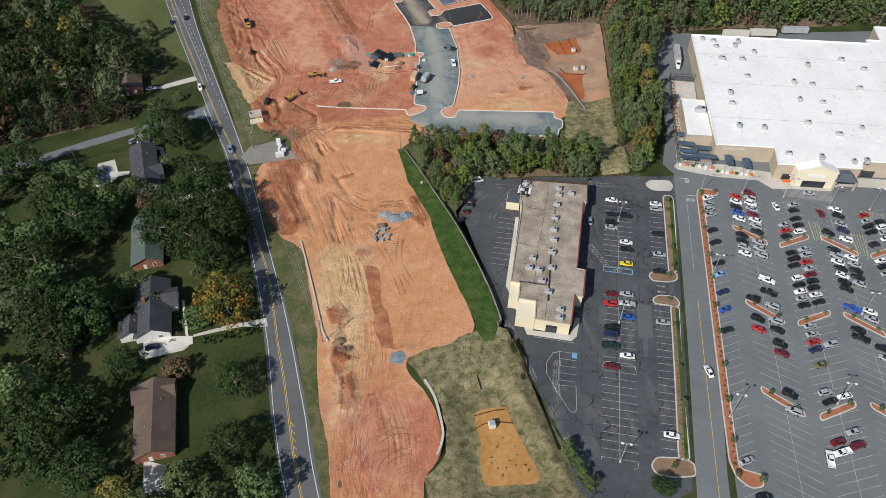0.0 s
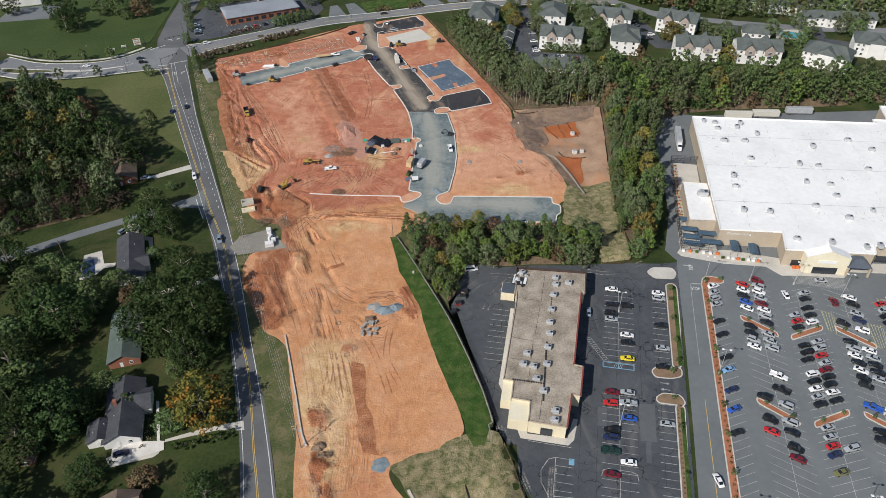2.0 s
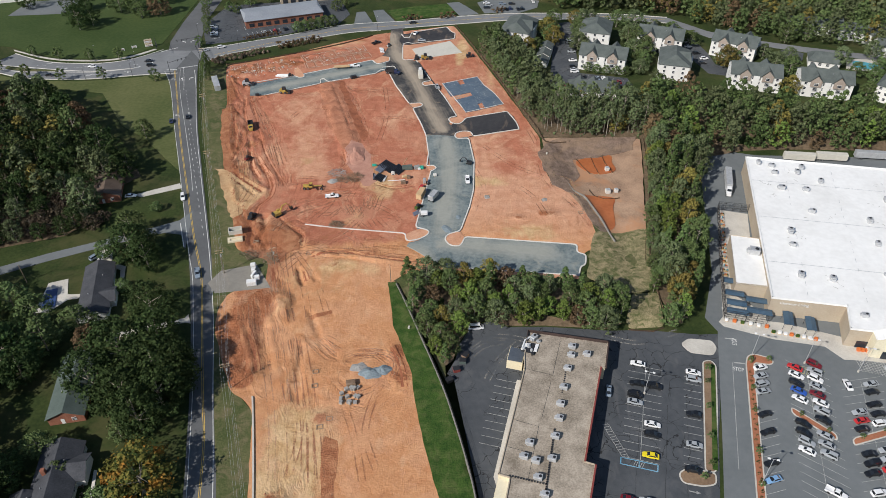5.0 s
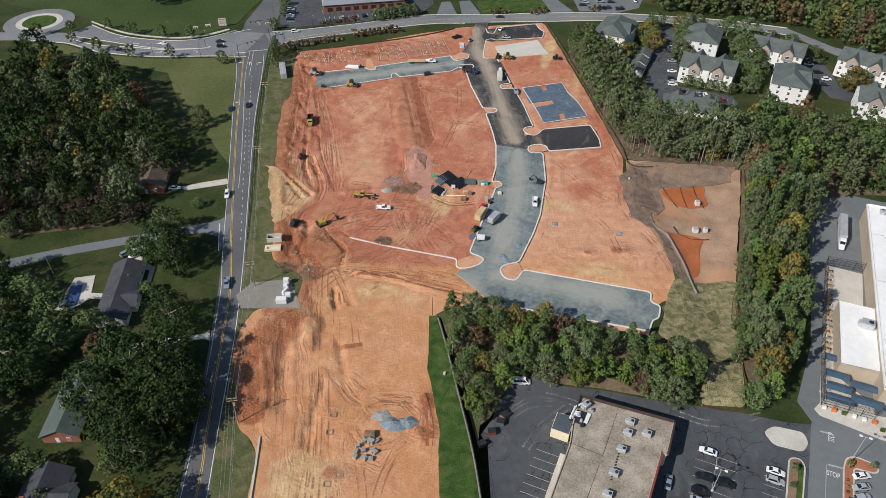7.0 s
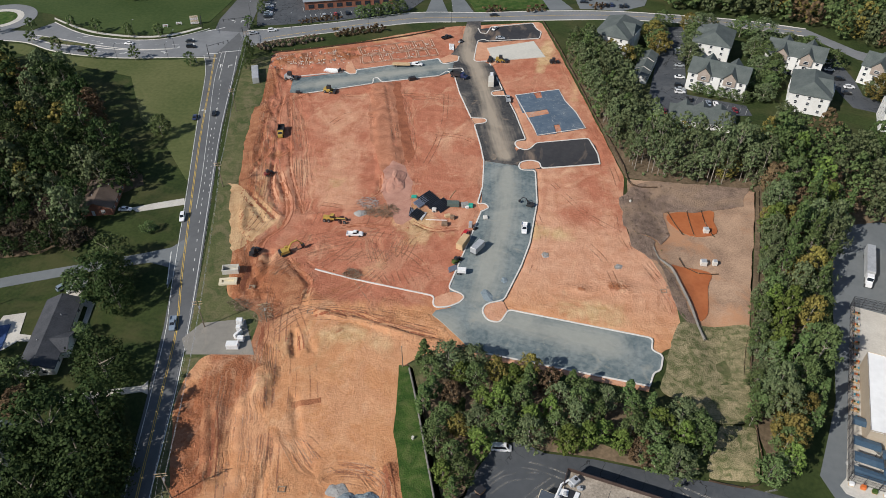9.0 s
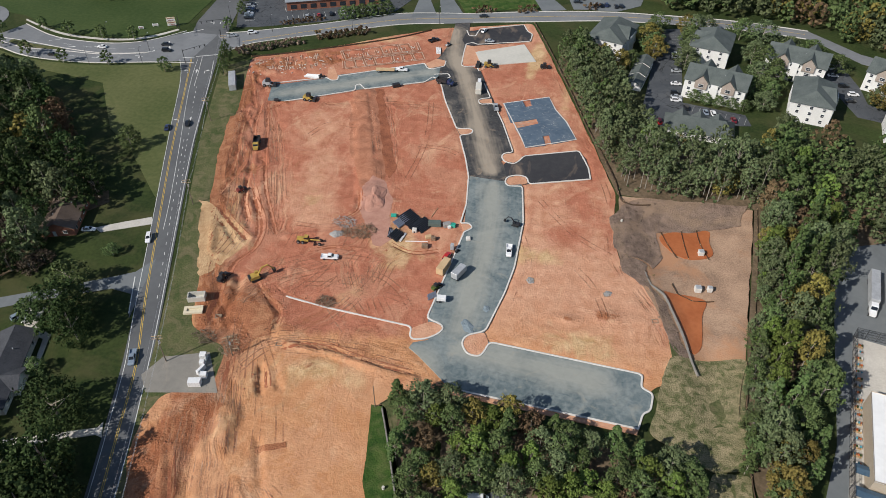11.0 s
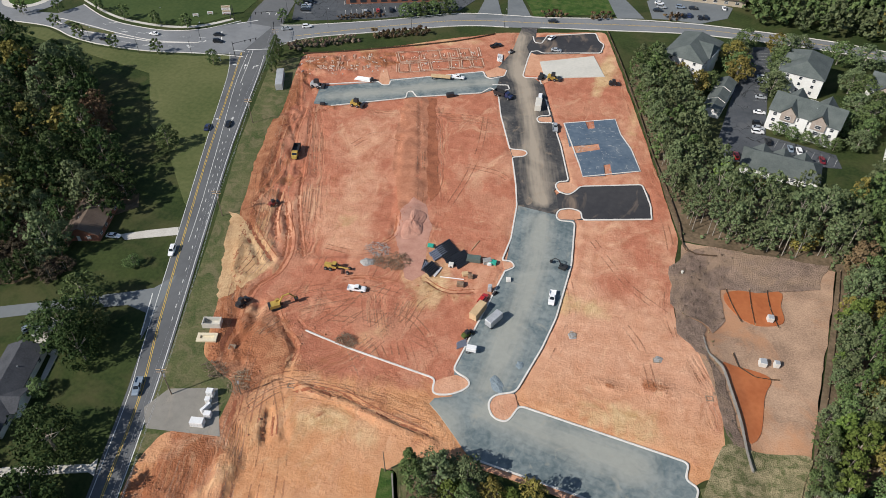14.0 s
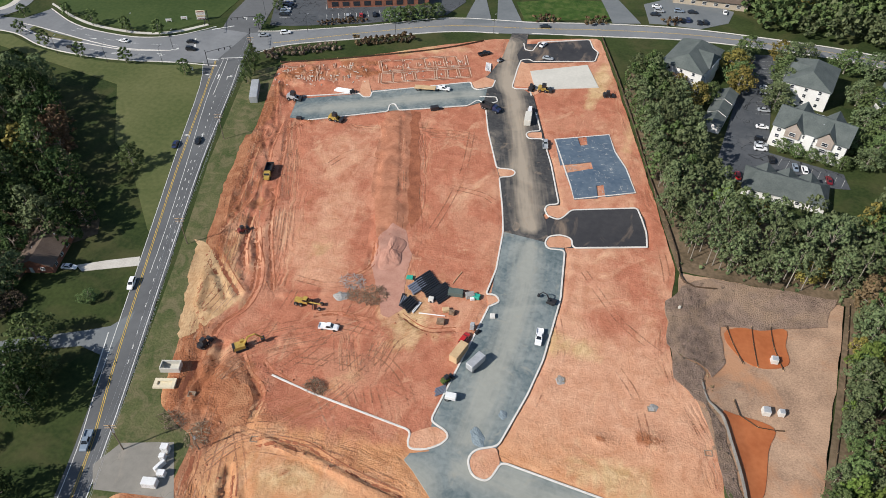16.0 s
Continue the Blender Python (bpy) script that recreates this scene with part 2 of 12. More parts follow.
def foliage(name, a, b, dry=None):
    """Leaves: each clump and each tree of its own shade, light passing through."""
    m, nt, bs = nodes_of(name)
    per_tree = nt.nodes.new("ShaderNodeObjectInfo").outputs["Random"]
    per_leaf = nt.nodes.new("ShaderNodeNewGeometry").outputs["Random Per Island"]
    col = mix_of(nt, per_leaf, a, b)
    if dry:
        col = mix_of(nt, value_math(nt, "MULTIPLY", ramp_of(nt, noise_of(nt, 0.22, 2), 0.5, 0.68), 0.8), col, dry)
    hsv = nt.nodes.new("ShaderNodeHueSaturation")
    nt.links.new(col, hsv.inputs["Color"])
    nt.links.new(ramp_to(nt, per_tree, 0.488, 0.515), hsv.inputs["Hue"])
    nt.links.new(value_math(nt, "MULTIPLY", ramp_to(nt, per_tree, 0.75, 1.2), ramp_to(nt, noise_of(nt, 0.09, 2), 0.6, 1.45)), hsv.inputs["Value"])
    nt.links.new(hsv.outputs[0], bs.inputs["Base Color"])
    bs.inputs["Roughness"].default_value = 0.75
    bs.inputs["Specular IOR Level"].default_value = 0.08
    return m


M = {}
M["soil"] = soil_material()
# lawn green is kept darker to carry part of the trees' shadow
M["grass"] = surface("mown_grass", (0.020, 0.035, 0.010), (0.050, 0.067, 0.020), 0.06, 0.9, 0.9, bump=0.4, depth=0.15, gloss=0.15, third=((0.085, 0.078, 0.034), 0.05, 0.55))
M["meadow"] = surface("dry_meadow_grass", (0.075, 0.095, 0.032), (0.135, 0.140, 0.058), 0.03, 0.6, 0.9, bump=0.4, depth=0.15, gloss=0.15)
M["field"] = surface("green_field_grass", (0.034, 0.060, 0.017), (0.066, 0.092, 0.030), 0.03, 0.6, 0.9, bump=0.4, depth=0.15, gloss=0.15)
M["straw_clay"] = surface("straw_and_clay", (0.25, 0.165, 0.115), (0.48, 0.32, 0.215), 0.12, 2.2, 0.95, bump=0.6, depth=0.2, gloss=0.1, third=((0.45, 0.235, 0.13), 0.045, 0.85))
M["fence_cloth"] = surface("brown_silt_cloth", (0.05, 0.035, 0.025), (0.12, 0.075, 0.045), 0.3, 3.0, 0.9)
M["block_grey"] = surface("grey_block", (0.20, 0.185, 0.165), (0.30, 0.28, 0.25), 0.4, 3.0, 0.9, bump=0.3, depth=0.05)
M["verge"] = surface("dry_verge_grass", (0.050, 0.074, 0.023), (0.130, 0.130, 0.058), 0.12, 1.6, 0.9, bump=0.7, depth=0.25, gloss=0.15, third=((0.21, 0.165, 0.10), 0.22, 0.55))
M["lush"] = surface("new_turf", (0.020, 0.054, 0.010), (0.066, 0.116, 0.024), 0.3, 2.6, 0.9, bump=0.8, depth=0.25, gloss=0.15, third=((0.15, 0.145, 0.06), 0.3, 0.35))
M["straw"] = surface("straw_mulch_on_grass", (0.125, 0.125, 0.058), (0.42, 0.340, 0.205), 0.35, 3.6, 0.95, bump=1.0, depth=0.35, gloss=0.1, third=((0.062, 0.090, 0.026), 0.42, 0.75))
M["scrub"] = surface("dead_scrub", (0.140, 0.100, 0.078), (0.325, 0.232, 0.178), 0.3, 2.6, 0.95, bump=0.9, depth=0.5, gloss=0.1, third=((0.34, 0.235, 0.155), 0.06, 0.6))
M["litter"] = surface("forest_floor", (0.085, 0.065, 0.040), (0.20, 0.145, 0.095), 0.1, 0.8, 0.95, bump=0.6, depth=0.3, gloss=0.1)
M["asphalt_old"] = asphalt_material("old_cracked_asphalt", (0.050, 0.056, 0.064), (0.098, 0.105, 0.113), 0.9, 0.2, tint=(0.128, 0.130, 0.132))
M["asphalt_repair"] = asphalt_material("asphalt_repair", (0.082, 0.089, 0.095), (0.125, 0.132, 0.138))
M["asphalt_grey"] = asphalt_material("grey_asphalt", (0.130, 0.143, 0.148), (0.186, 0.200, 0.205))
M["asphalt_road"] = asphalt_material("road_asphalt", (0.098, 0.101, 0.104), (0.145, 0.149, 0.152))
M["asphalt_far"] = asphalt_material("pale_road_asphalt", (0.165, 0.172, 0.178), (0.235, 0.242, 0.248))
M["tar"] = surface("tar_seam", (0.016, 0.016, 0.018), (0.035, 0.035, 0.038), 0.5, 4.0, 0.7)
M["worn_pad"] = asphalt_material("worn_pale_pad", (0.19, 0.178, 0.155), (0.30, 0.28, 0.245), 0.3, 0.3, tint=(0.36, 0.31, 0.25))
M["trench"] = surface("dark_clay_trench", (0.24, 0.095, 0.05), (0.36, 0.15, 0.085), 0.2, 1.5, 0.95, bump=0.5, depth=0.2)
M["asphalt_new"] = asphalt_material("fresh_black_asphalt", (0.026, 0.027, 0.032), (0.062, 0.060, 0.062), tint=(0.33, 0.24, 0.17))
M["asphalt_dusty"] = strewn_material("dusty_asphalt", (0.040, 0.041, 0.044), (0.085, 0.082, 0.080), (0.37, 0.31, 0.24), (0.33, 0.25, 0.18), 0.95)
M["gravel_base"] = strewn_material("crushed_stone_base", (0.098, 0.132, 0.142), (0.215, 0.25, 0.25), (0.37, 0.365, 0.315), (0.33, 0.32, 0.27), 0.7)
M["concrete"] = surface("concrete", (0.46, 0.43, 0.38), (0.60, 0.57, 0.51), 0.2, 2.0, 0.85, bump=0.2, depth=0.02)
M["kerb"] = surface("new_concrete_kerb", (0.58, 0.55, 0.50), (0.72, 0.69, 0.64), 0.3, 2.0, 0.8)
M["slab"] = surface("bare_concrete_slab", (0.52, 0.50, 0.44), (0.62, 0.59, 0.52), 0.1, 1.0, 0.8)
M["membrane"] = surface("blue_vapour_barrier", (0.07, 0.105, 0.15), (0.14, 0.18, 0.22), 0.15, 0.7, 0.4, bump=0.3, depth=0.1, gloss=0.5)
M["paint_white"] = surface("road_paint_white", (0.55, 0.55, 0.52), (0.75, 0.75, 0.72), 0.3, 3.0, 0.7)
M["paint_worn"] = surface("worn_stall_paint", (0.26, 0.26, 0.25), (0.50, 0.50, 0.48), 0.3, 2.0, 0.8)
M["paint_yellow"] = surface("road_paint_yellow", (0.55, 0.36, 0.07), (0.72, 0.50, 0.12), 0.3, 3.0, 0.7)
M["paint_pale_yellow"] = surface("faded_yellow_paint", (0.42, 0.40, 0.20), (0.55, 0.52, 0.30), 0.3, 3.0, 0.7)
M["paint_blue"] = surface("blue_stall_paint", (0.12, 0.30, 0.45), (0.22, 0.42, 0.55), 0.3, 3.0, 0.7)
M["mulch"] = surface("red_bark_mulch", (0.30, 0.115, 0.06), (0.44, 0.18, 0.10), 0.2, 2.0, 0.95, bump=0.6, depth=0.1)
M["brown_mulch"] = surface("brown_bark_mulch", (0.17, 0.11, 0.07), (0.28, 0.19, 0.12), 0.2, 2.0, 0.95, bump=0.6, depth=0.1)
M["mud_water"] = surface("muddy_water", (0.40, 0.20, 0.060), (0.52, 0.29, 0.105), 0.15, 0.6, 0.16, gloss=0.5)
M["red_mud"] = surface("wet_red_mud", (0.36, 0.105, 0.035), (0.45, 0.15, 0.055), 0.15, 0.8, 0.5, gloss=0.4)
M["bark"] = surface("bark", (0.19, 0.165, 0.13), (0.36, 0.32, 0.27), 0.8, 5.0, 0.95)
M["pole_wood"] = surface("weathered_pole_wood", (0.16, 0.12, 0.085), (0.26, 0.21, 0.16), 0.8, 5.0, 0.9)
# leaf and olive blues are raised to stand in for distant haze
M["leaf"] = foliage("broad_leaves", (0.066, 0.102, 0.037), (0.132, 0.174, 0.065))
M["leaf_olive"] = foliage("olive_leaves", (0.084, 0.114, 0.052), (0.152, 0.182, 0.088))
M["leaf_turn"] = foliage("turning_leaves", (0.125, 0.108, 0.03), (0.225, 0.182, 0.054))
M["leaf_orange"] = foliage("orange_and_green_leaves", (0.045, 0.062, 0.016), (0.15, 0.125, 0.032), dry=(0.30, 0.11, 0.022))
M["leaf_rust"] = foliage("russet_leaves", (0.09, 0.062, 0.036), (0.155, 0.098, 0.058))
M["pine"] = foliage("pine_needles", (0.052, 0.086, 0.030), (0.105, 0.144, 0.050))
M["shrub"] = foliage("shrub_leaves", (0.028, 0.050, 0.014), (0.065, 0.10, 0.03))
M["dry_shrub"] = foliage("dry_shrub_twigs", (0.14, 0.10, 0.07), (0.30, 0.23, 0.17))
M["hay_tuft"] = foliage("dry_grass_blades", (0.13, 0.105, 0.055), (0.33, 0.25, 0.15))
M["grey_tuft"] = foliage("grey_weed_stems", (0.075, 0.070, 0.042), (0.19, 0.155, 0.10))
M["green_tuft"] = foliage("green_grass_blades", (0.030, 0.060, 0.012), (0.085, 0.120, 0.030))
M["leaf_dark"] = foliage("dark_broad_leaves", (0.025, 0.046, 0.015), (0.056, 0.084, 0.028))
M["roof_sheet"] = surface("grey_roof_sheet", (0.30, 0.32, 0.35), (0.40, 0.42, 0.45), 0.1, 1.0, 0.55, 0.3)
M["damp_clay"] = surface("damp_scraped_clay", (0.265, 0.096, 0.045), (0.43, 0.180, 0.088), 0.3, 2.4, 0.95, bump=0.8, depth=0.4, third=((0.56, 0.29, 0.15), 0.2, 0.5))
M["inlet_stone"] = surface("soiled_inlet_concrete", (0.20, 0.145, 0.10), (0.34, 0.26, 0.19), 0.4, 3.0, 0.9)
M["berm_clay"] = surface("pale_berm_clay", (0.50, 0.30, 0.20), (0.68, 0.48, 0.36), 0.4, 3.0, 0.9)
M["dead_tuft"] = foliage("dead_tuft_leaves", (0.19, 0.145, 0.105), (0.33, 0.25, 0.19))
M["leaf_brown"] = foliage("brown_thicket_leaves", (0.040, 0.033, 0.023), (0.092, 0.069, 0.048))
M["leaf_fresh"] = foliage("fresh_green_leaves", (0.075, 0.115, 0.024), (0.150, 0.195, 0.050))


def track_material(name, a, b):
    """A wheel track, broken up so that the ground shows through."""
    m, nt, bs = nodes_of(name)
    col = mix_of(nt, ramp_of(nt, noise_of(nt, 0.5, 5), 0.35, 0.65), a, b)
    nt.links.new(col, bs.inputs["Base Color"])
    bs.inputs["Roughness"].default_value = 0.95
    see = nt.nodes.new("ShaderNodeBsdfTransparent")
    mix = nt.nodes.new("ShaderNodeMixShader")
    fade = value_math(nt, "MULTIPLY", ramp_of(nt, noise_of(nt, 0.12, 5, warp=0.5), 0.42, 0.60), ramp_of(nt, noise_of(nt, 1.6, 4), 0.30, 0.62))
    nt.links.new(value_math(nt, "MULTIPLY", fade, 0.75), mix.inputs[0])
    nt.links.new(see.outputs[0], mix.inputs[1])
    nt.links.new(bs.outputs[0], mix.inputs[2])
    nt.links.new(mix.outputs[0], nt.nodes["Material Output"].inputs[0])
    return m


M["torn_clay"] = surface("torn_dark_clay", (0.205, 0.068, 0.035), (0.37, 0.135, 0.069), 0.3, 2.2, 0.95, bump=0.7, depth=0.2)
M["sand_clay"] = surface("sandy_spoil", (0.46, 0.275, 0.138), (0.62, 0.425, 0.238), 0.3, 2.2, 0.95, bump=0.7, depth=0.35, stretch=(1.0, 0.45, 1.0), third=((0.42, 0.24, 0.115), 0.2, 0.7))
M["ramp_soil"] = surface("tipped_soil", (0.35, 0.140, 0.078), (0.49, 0.222, 0.130), 0.25, 1.8, 0.95, bump=0.35, depth=0.2, third=((0.27, 0.100, 0.052), 0.35, 0.5))
M["clod"] = surface("clay_clod", (0.26, 0.095, 0.050), (0.45, 0.20, 0.115), 0.3, 2.0, 0.95, bump=0.5, depth=0.1)
M["pale_track"] = track_material("pale_wheel_track_clay", (0.58, 0.33, 0.20), (0.68, 0.43, 0.275))
M["wheel_track"] = track_material("wheel_track_clay", (0.31, 0.130, 0.070), (0.46, 0.22, 0.125))
M["dust_track"] = track_material("pale_dust_track", (0.26, 0.25, 0.23), (0.42, 0.40, 0.36))


# ---- building blocks ----
def link(name, bm, mats, parent=None, label="", smooth=False):
    me = bpy.data.meshes.new(name)
    bm.to_mesh(me)
    bm.free()
    for m in (mats if isinstance(mats, (list, tuple)) else [mats]):
        me.materials.append(m)
    if smooth:
        me.polygons.foreach_set("use_smooth", [True] * len(me.polygons))
    ob = new(name, me)
    if parent is not None:
        ob.parent = parent
    if label:
        ob["label"] = label
    return ob


def part(name, bm, mat, parent, label="", smooth=False):
    return link(name, bm, mat, parent, label, smooth)


def thing(name, m, label, category, group=""):
    ob = new(name)
    ob.matrix_basis = m
    return tagged(ob, label, category, group)


def structure(name, bm, mats, label, category="", smooth=False):
    return tagged(link(name, bm, mats, smooth=smooth), label, category or name.replace("_", " "), kind="structure")


def box(bm, c, s, rz=0.0, top=1.0, mat=0):
    """A box: centre of its base, size, turn, and how far its top is drawn in."""
    r = Matrix.Rotation(radians(rz), 3, "Z")
    vs = []
    for k in (0, 1):
        f = top if k else 1.0
        for a, b in ((-1, -1), (1, -1), (1, 1), (-1, 1)):
            vs.append(bm.verts.new(Vector(c) + r @ Vector((a * s[0] / 2 * f, b * s[1] / 2 * f, k * s[2]))))
    for f in ((3, 2, 1, 0), (4, 5, 6, 7), (0, 1, 5, 4), (1, 2, 6, 5), (2, 3, 7, 6), (3, 0, 4, 7)):
        bm.faces.new([vs[i] for i in f]).material_index = mat
    return vs


def rod(bm, a, b, r0, r1=None, n=8, caps=True):
    """A tapered round bar from a to b."""
    a, b = Vector(a), Vector(b)
    r1 = r0 if r1 is None else r1
    q = (b - a).to_track_quat("Z", "Y")
    rings = []
    for p, r in ((a, r0), (b, r1)):
        rings.append([bm.verts.new(p + q @ Vector((r * math.cos(i * math.tau / n), r * math.sin(i * math.tau / n), 0))) for i in range(n)])
    for i in range(n):
        bm.faces.new((rings[0][i], rings[0][(i + 1) % n], rings[1][(i + 1) % n], rings[1][i]))
    if caps:
        bm.faces.new(rings[0][::-1])
        bm.faces.new(rings[1])


def quad(bm, pts, mat=0):
    f = bm.faces.new([bm.verts.new(p) for p in pts])
    f.material_index = mat
    return f


def inside(poly, x, y):
    """Which of the points x, y (arrays) lie in the outline."""
    p = np.array(poly, float)
    hit = np.zeros(np.shape(x), bool)
    j = len(p) - 1
    for i in range(len(p)):
        cross = ((p[i, 1] > y) != (p[j, 1] > y)) & (x < (p[j, 0] - p[i, 0]) * (y - p[i, 1]) / (p[j, 1] - p[i, 1] + 1e-12) + p[i, 0])
        hit ^= cross
        j = i
    return hit


def off_line(line, x, y, closed=False):
    """Distance of points from a polyline."""
    p = np.array(line, float)
    if closed:
        p = np.vstack([p, p[:1]])
    best = np.full(np.shape(x), 1e9)
    for a, b in zip(p[:-1], p[1:]):
        d = b - a
        s = np.clip(((x - a[0]) * d[0] + (y - a[1]) * d[1]) / (d @ d + 1e-9), 0, 1)
        best = np.minimum(best, np.hypot(x - a[0] - s * d[0], y - a[1] - s * d[1]))
    return best


def curve_through(pts, step=1.5, closed=False):
    """A smooth line through the points (Catmull-Rom)."""
    p = [Vector((*q, 0)) for q in pts]
    n = len(p)
    out = []
    for i in range(n if closed else n - 1):
        a, b, c, d = ((p[(i + k) % n] if closed else p[min(max(i + k, 0), n - 1)]) for k in (-1, 0, 1, 2))
        m = max(1, int((c - b).length / step))
        for k in range(m):
            t = k / m
            v = 0.5 * ((2 * b) + (c - a) * t + (2 * a - 5 * b + 4 * c - d) * t * t + (3 * b - a - 3 * c + d) * t ** 3)
            out.append((v.x, v.y))
    if not closed:
        out.append((p[-1].x, p[-1].y))
    return out


def rounded(pts, r=2.0, n=5, closed=True):
    """The outline with its corners rounded."""
    out = []
    m = len(pts)
    for i in range(m):
        b = Vector(pts[i])
        if not closed and i in (0, m - 1):
            out.append(tuple(b))
            continue
        a, c = Vector(pts[i - 1]), Vector(pts[(i + 1) % m])
        ra = min(r, (a - b).length * 0.45)
        rc = min(r, (c - b).length * 0.45)
        s, e = b + (a - b).normalized() * ra, b + (c - b).normalized() * rc
        for k in range(n + 1):
            t = k / n
            out.append(tuple((1 - t) ** 2 * s + 2 * t * (1 - t) * b + t * t * e))
    return out


# ---- the lie of the land ----
LOT_TURN = 9.8                       # the lots lie turned this far to the right of the y axis
LOT_O = Vector((49.5, 128.0))
LOT_N = Vector((math.sin(radians(LOT_TURN)), math.cos(radians(LOT_TURN))))
LOT_E = Vector((math.cos(radians(LOT_TURN)), -math.sin(radians(LOT_TURN))))
LOT_Z = -2.0


def lot(u, v):
    """A place in the lots, u to their east and v to their north."""
    p = LOT_O + LOT_E * u + LOT_N * v
    return p.x, p.y


WALL_LINE = [(-16.0, 238.0), (-11.6, 229.0), (-4.6, 213.6), (6.0, 189.5), (15.0, 163.0), (19.0, 146.5)]
LOT_EDGE = [(-10.6, 229.8), (-3.6, 214.2), (7, 190), (16, 163), (20, 146), (22.3, 140), (30, 115), (35.5, 100), (42.5, 87), (64, 56), (70, -300), (900, -300), (900, 360), (240, 352), lot(60, 236), lot(27, 224), lot(21, 200), lot(24, 135), lot(22, 108), lot(12, 98), (60, 224), (20, 222), (11, 217)]
POND_S = [(6, 120), (14, 121), (20, 114), (23, 103), (26.5, 91), (11, 88.5), (9, 100), (8, 108)]
BASIN = [(38, 346), (60, 348), (84, 349), (82, 325), (80, 304), (78, 285), (77, 268), (74, 250), (66, 245), (60, 262), (55, 282), (47, 305), (40, 318)]


def smooth(x, lo, hi):
    t = np.clip((x - lo) / (hi - lo), 0, 1)
    return t * t * (3 - 2 * t)


def ripple(x, y, wave, seed):
    """Cheap rolling noise from sines, about -1 to 1."""
    rng = np.random.default_rng(seed)
    z = np.zeros(np.shape(x))
    for k in range(9):
        a, ph, f = rng.uniform(0, math.tau), rng.uniform(0, math.tau), rng.uniform(0.6, 1.8) / wave
        z = z + np.sin(math.tau * f * (x * math.cos(a) + y * math.sin(a)) + ph)
    return z / 4.0


def lattice(x, y, wave, seed, octaves=4):
    """Lumpy noise of several sizes, about -1 to 1."""
    out, amp = np.zeros(np.shape(x)), 0.5
    for k in range(octaves):
        c, n = math.cos(0.7 + 1.1 * k), math.sin(0.7 + 1.1 * k)
        u, v = (x * c - y * n) / wave * 2 ** k + 17.3 * k, (x * n + y * c) / wave * 2 ** k - 9.1 * k
        i, j = np.floor(u).astype(np.int64), np.floor(v).astype(np.int64)
        fu, fv = u - i, v - j
        fu, fv = fu * fu * (3 - 2 * fu), fv * fv * (3 - 2 * fv)

        def at(a, b):
            h = (a * 374761393 + b * 668265263 + (seed + k) * 1442695041) & 0x7FFFFFFF
            h = ((h ^ (h >> 13)) * 1274126177) & 0x7FFFFFFF
            return ((h ^ (h >> 16)) & 0xFFFF) / 32767.5 - 1.0

        out = out + amp * ((at(i, j) * (1 - fu) + at(i + 1, j) * fu) * (1 - fv) + (at(i, j + 1) * (1 - fu) + at(i + 1, j + 1) * fu) * fv)
        amp *= 0.55
    return out


def land(x, y):
    """Height of the ground."""
    x, y = np.asarray(x, float), np.asarray(y, float)
    d = np.where(inside(LOT_EDGE, x, y), 0.0, off_line(LOT_EDGE, x, y, True))
    steep = off_line(WALL_LINE + [(17.6, 145.2), (18.4, 141.0), (16.2, 130.0)], x, y) < 9.0
    h = LOT_Z * (1 - np.where(steep, smooth(d, 0.5, 0.9), smooth(d, 0.6, 7.0))) - 0.12
    d = np.where(inside(POND_S, x, y), 0.0, off_line(POND_S, x, y, True))
    h = np.minimum(h, h * smooth(d, 0, 9) - 2.0 * (1 - smooth(d, 0.2, 7.0)))
    b = np.where(inside(BASIN, x, y), off_line(BASIN, x, y, True), 0.0)
    return h - 1.6 * smooth(b, 1.0, 11.0)


def dirt_relief(x, y):
    """Banks, mounds, ruts and trenches of the building site."""
    z = 0.07 * ripple(x, y, 9, 1) + 0.09 * lattice(x, y, 5.0, 2, 2)
    f = flow_of(x, y)
    z = z + f[..., 2] * 0.05 * np.sin(f[..., 0] * 3.3 + ripple(x, y, 14, 8)) * np.clip(ripple(x, y, 11, 6), 0, 1)
    inner = off_line(SITE, x, y, True)
    broken = churn(x, y) * smooth(inner, 1.5, 6.0)
    z = z + broken * (1.0 * lattice(x, y, 4.5, 12, 3) - 0.9 * np.abs(lattice(x + 0.35 * y, y, 6.0, 13, 3)) + 0.15)
    for line, half, top in RIDGES:
        d = off_line(line, x, y) + half * 0.6 * lattice(x, y, 6.0, 3, 2)
        z = z + top * (1 - smooth(d, half * 0.15, half)) * (1 + 0.8 * lattice(x, y, 4.5, 4, 2))
    for line, half in GOUGES:
        d = off_line(line, x, y) + 0.45 * lattice(x, y, 2.5, 5, 2)
        z = z - 0.34 * half * (1 - smooth(d, half * 0.2, half)) + 0.11 * half * np.exp(-((d - half * 1.5) / (half * 0.55)) ** 2)
    z = np.maximum(z, -0.07 - 1.8 * smooth(inner, 3.0, 9.0))
    for area in PAVED:
        z = np.where(inside(area, x, y) | (off_line(area, x, y, True) < 1.0), -0.25, z)
    return z


PAVED, RIDGES = [], []
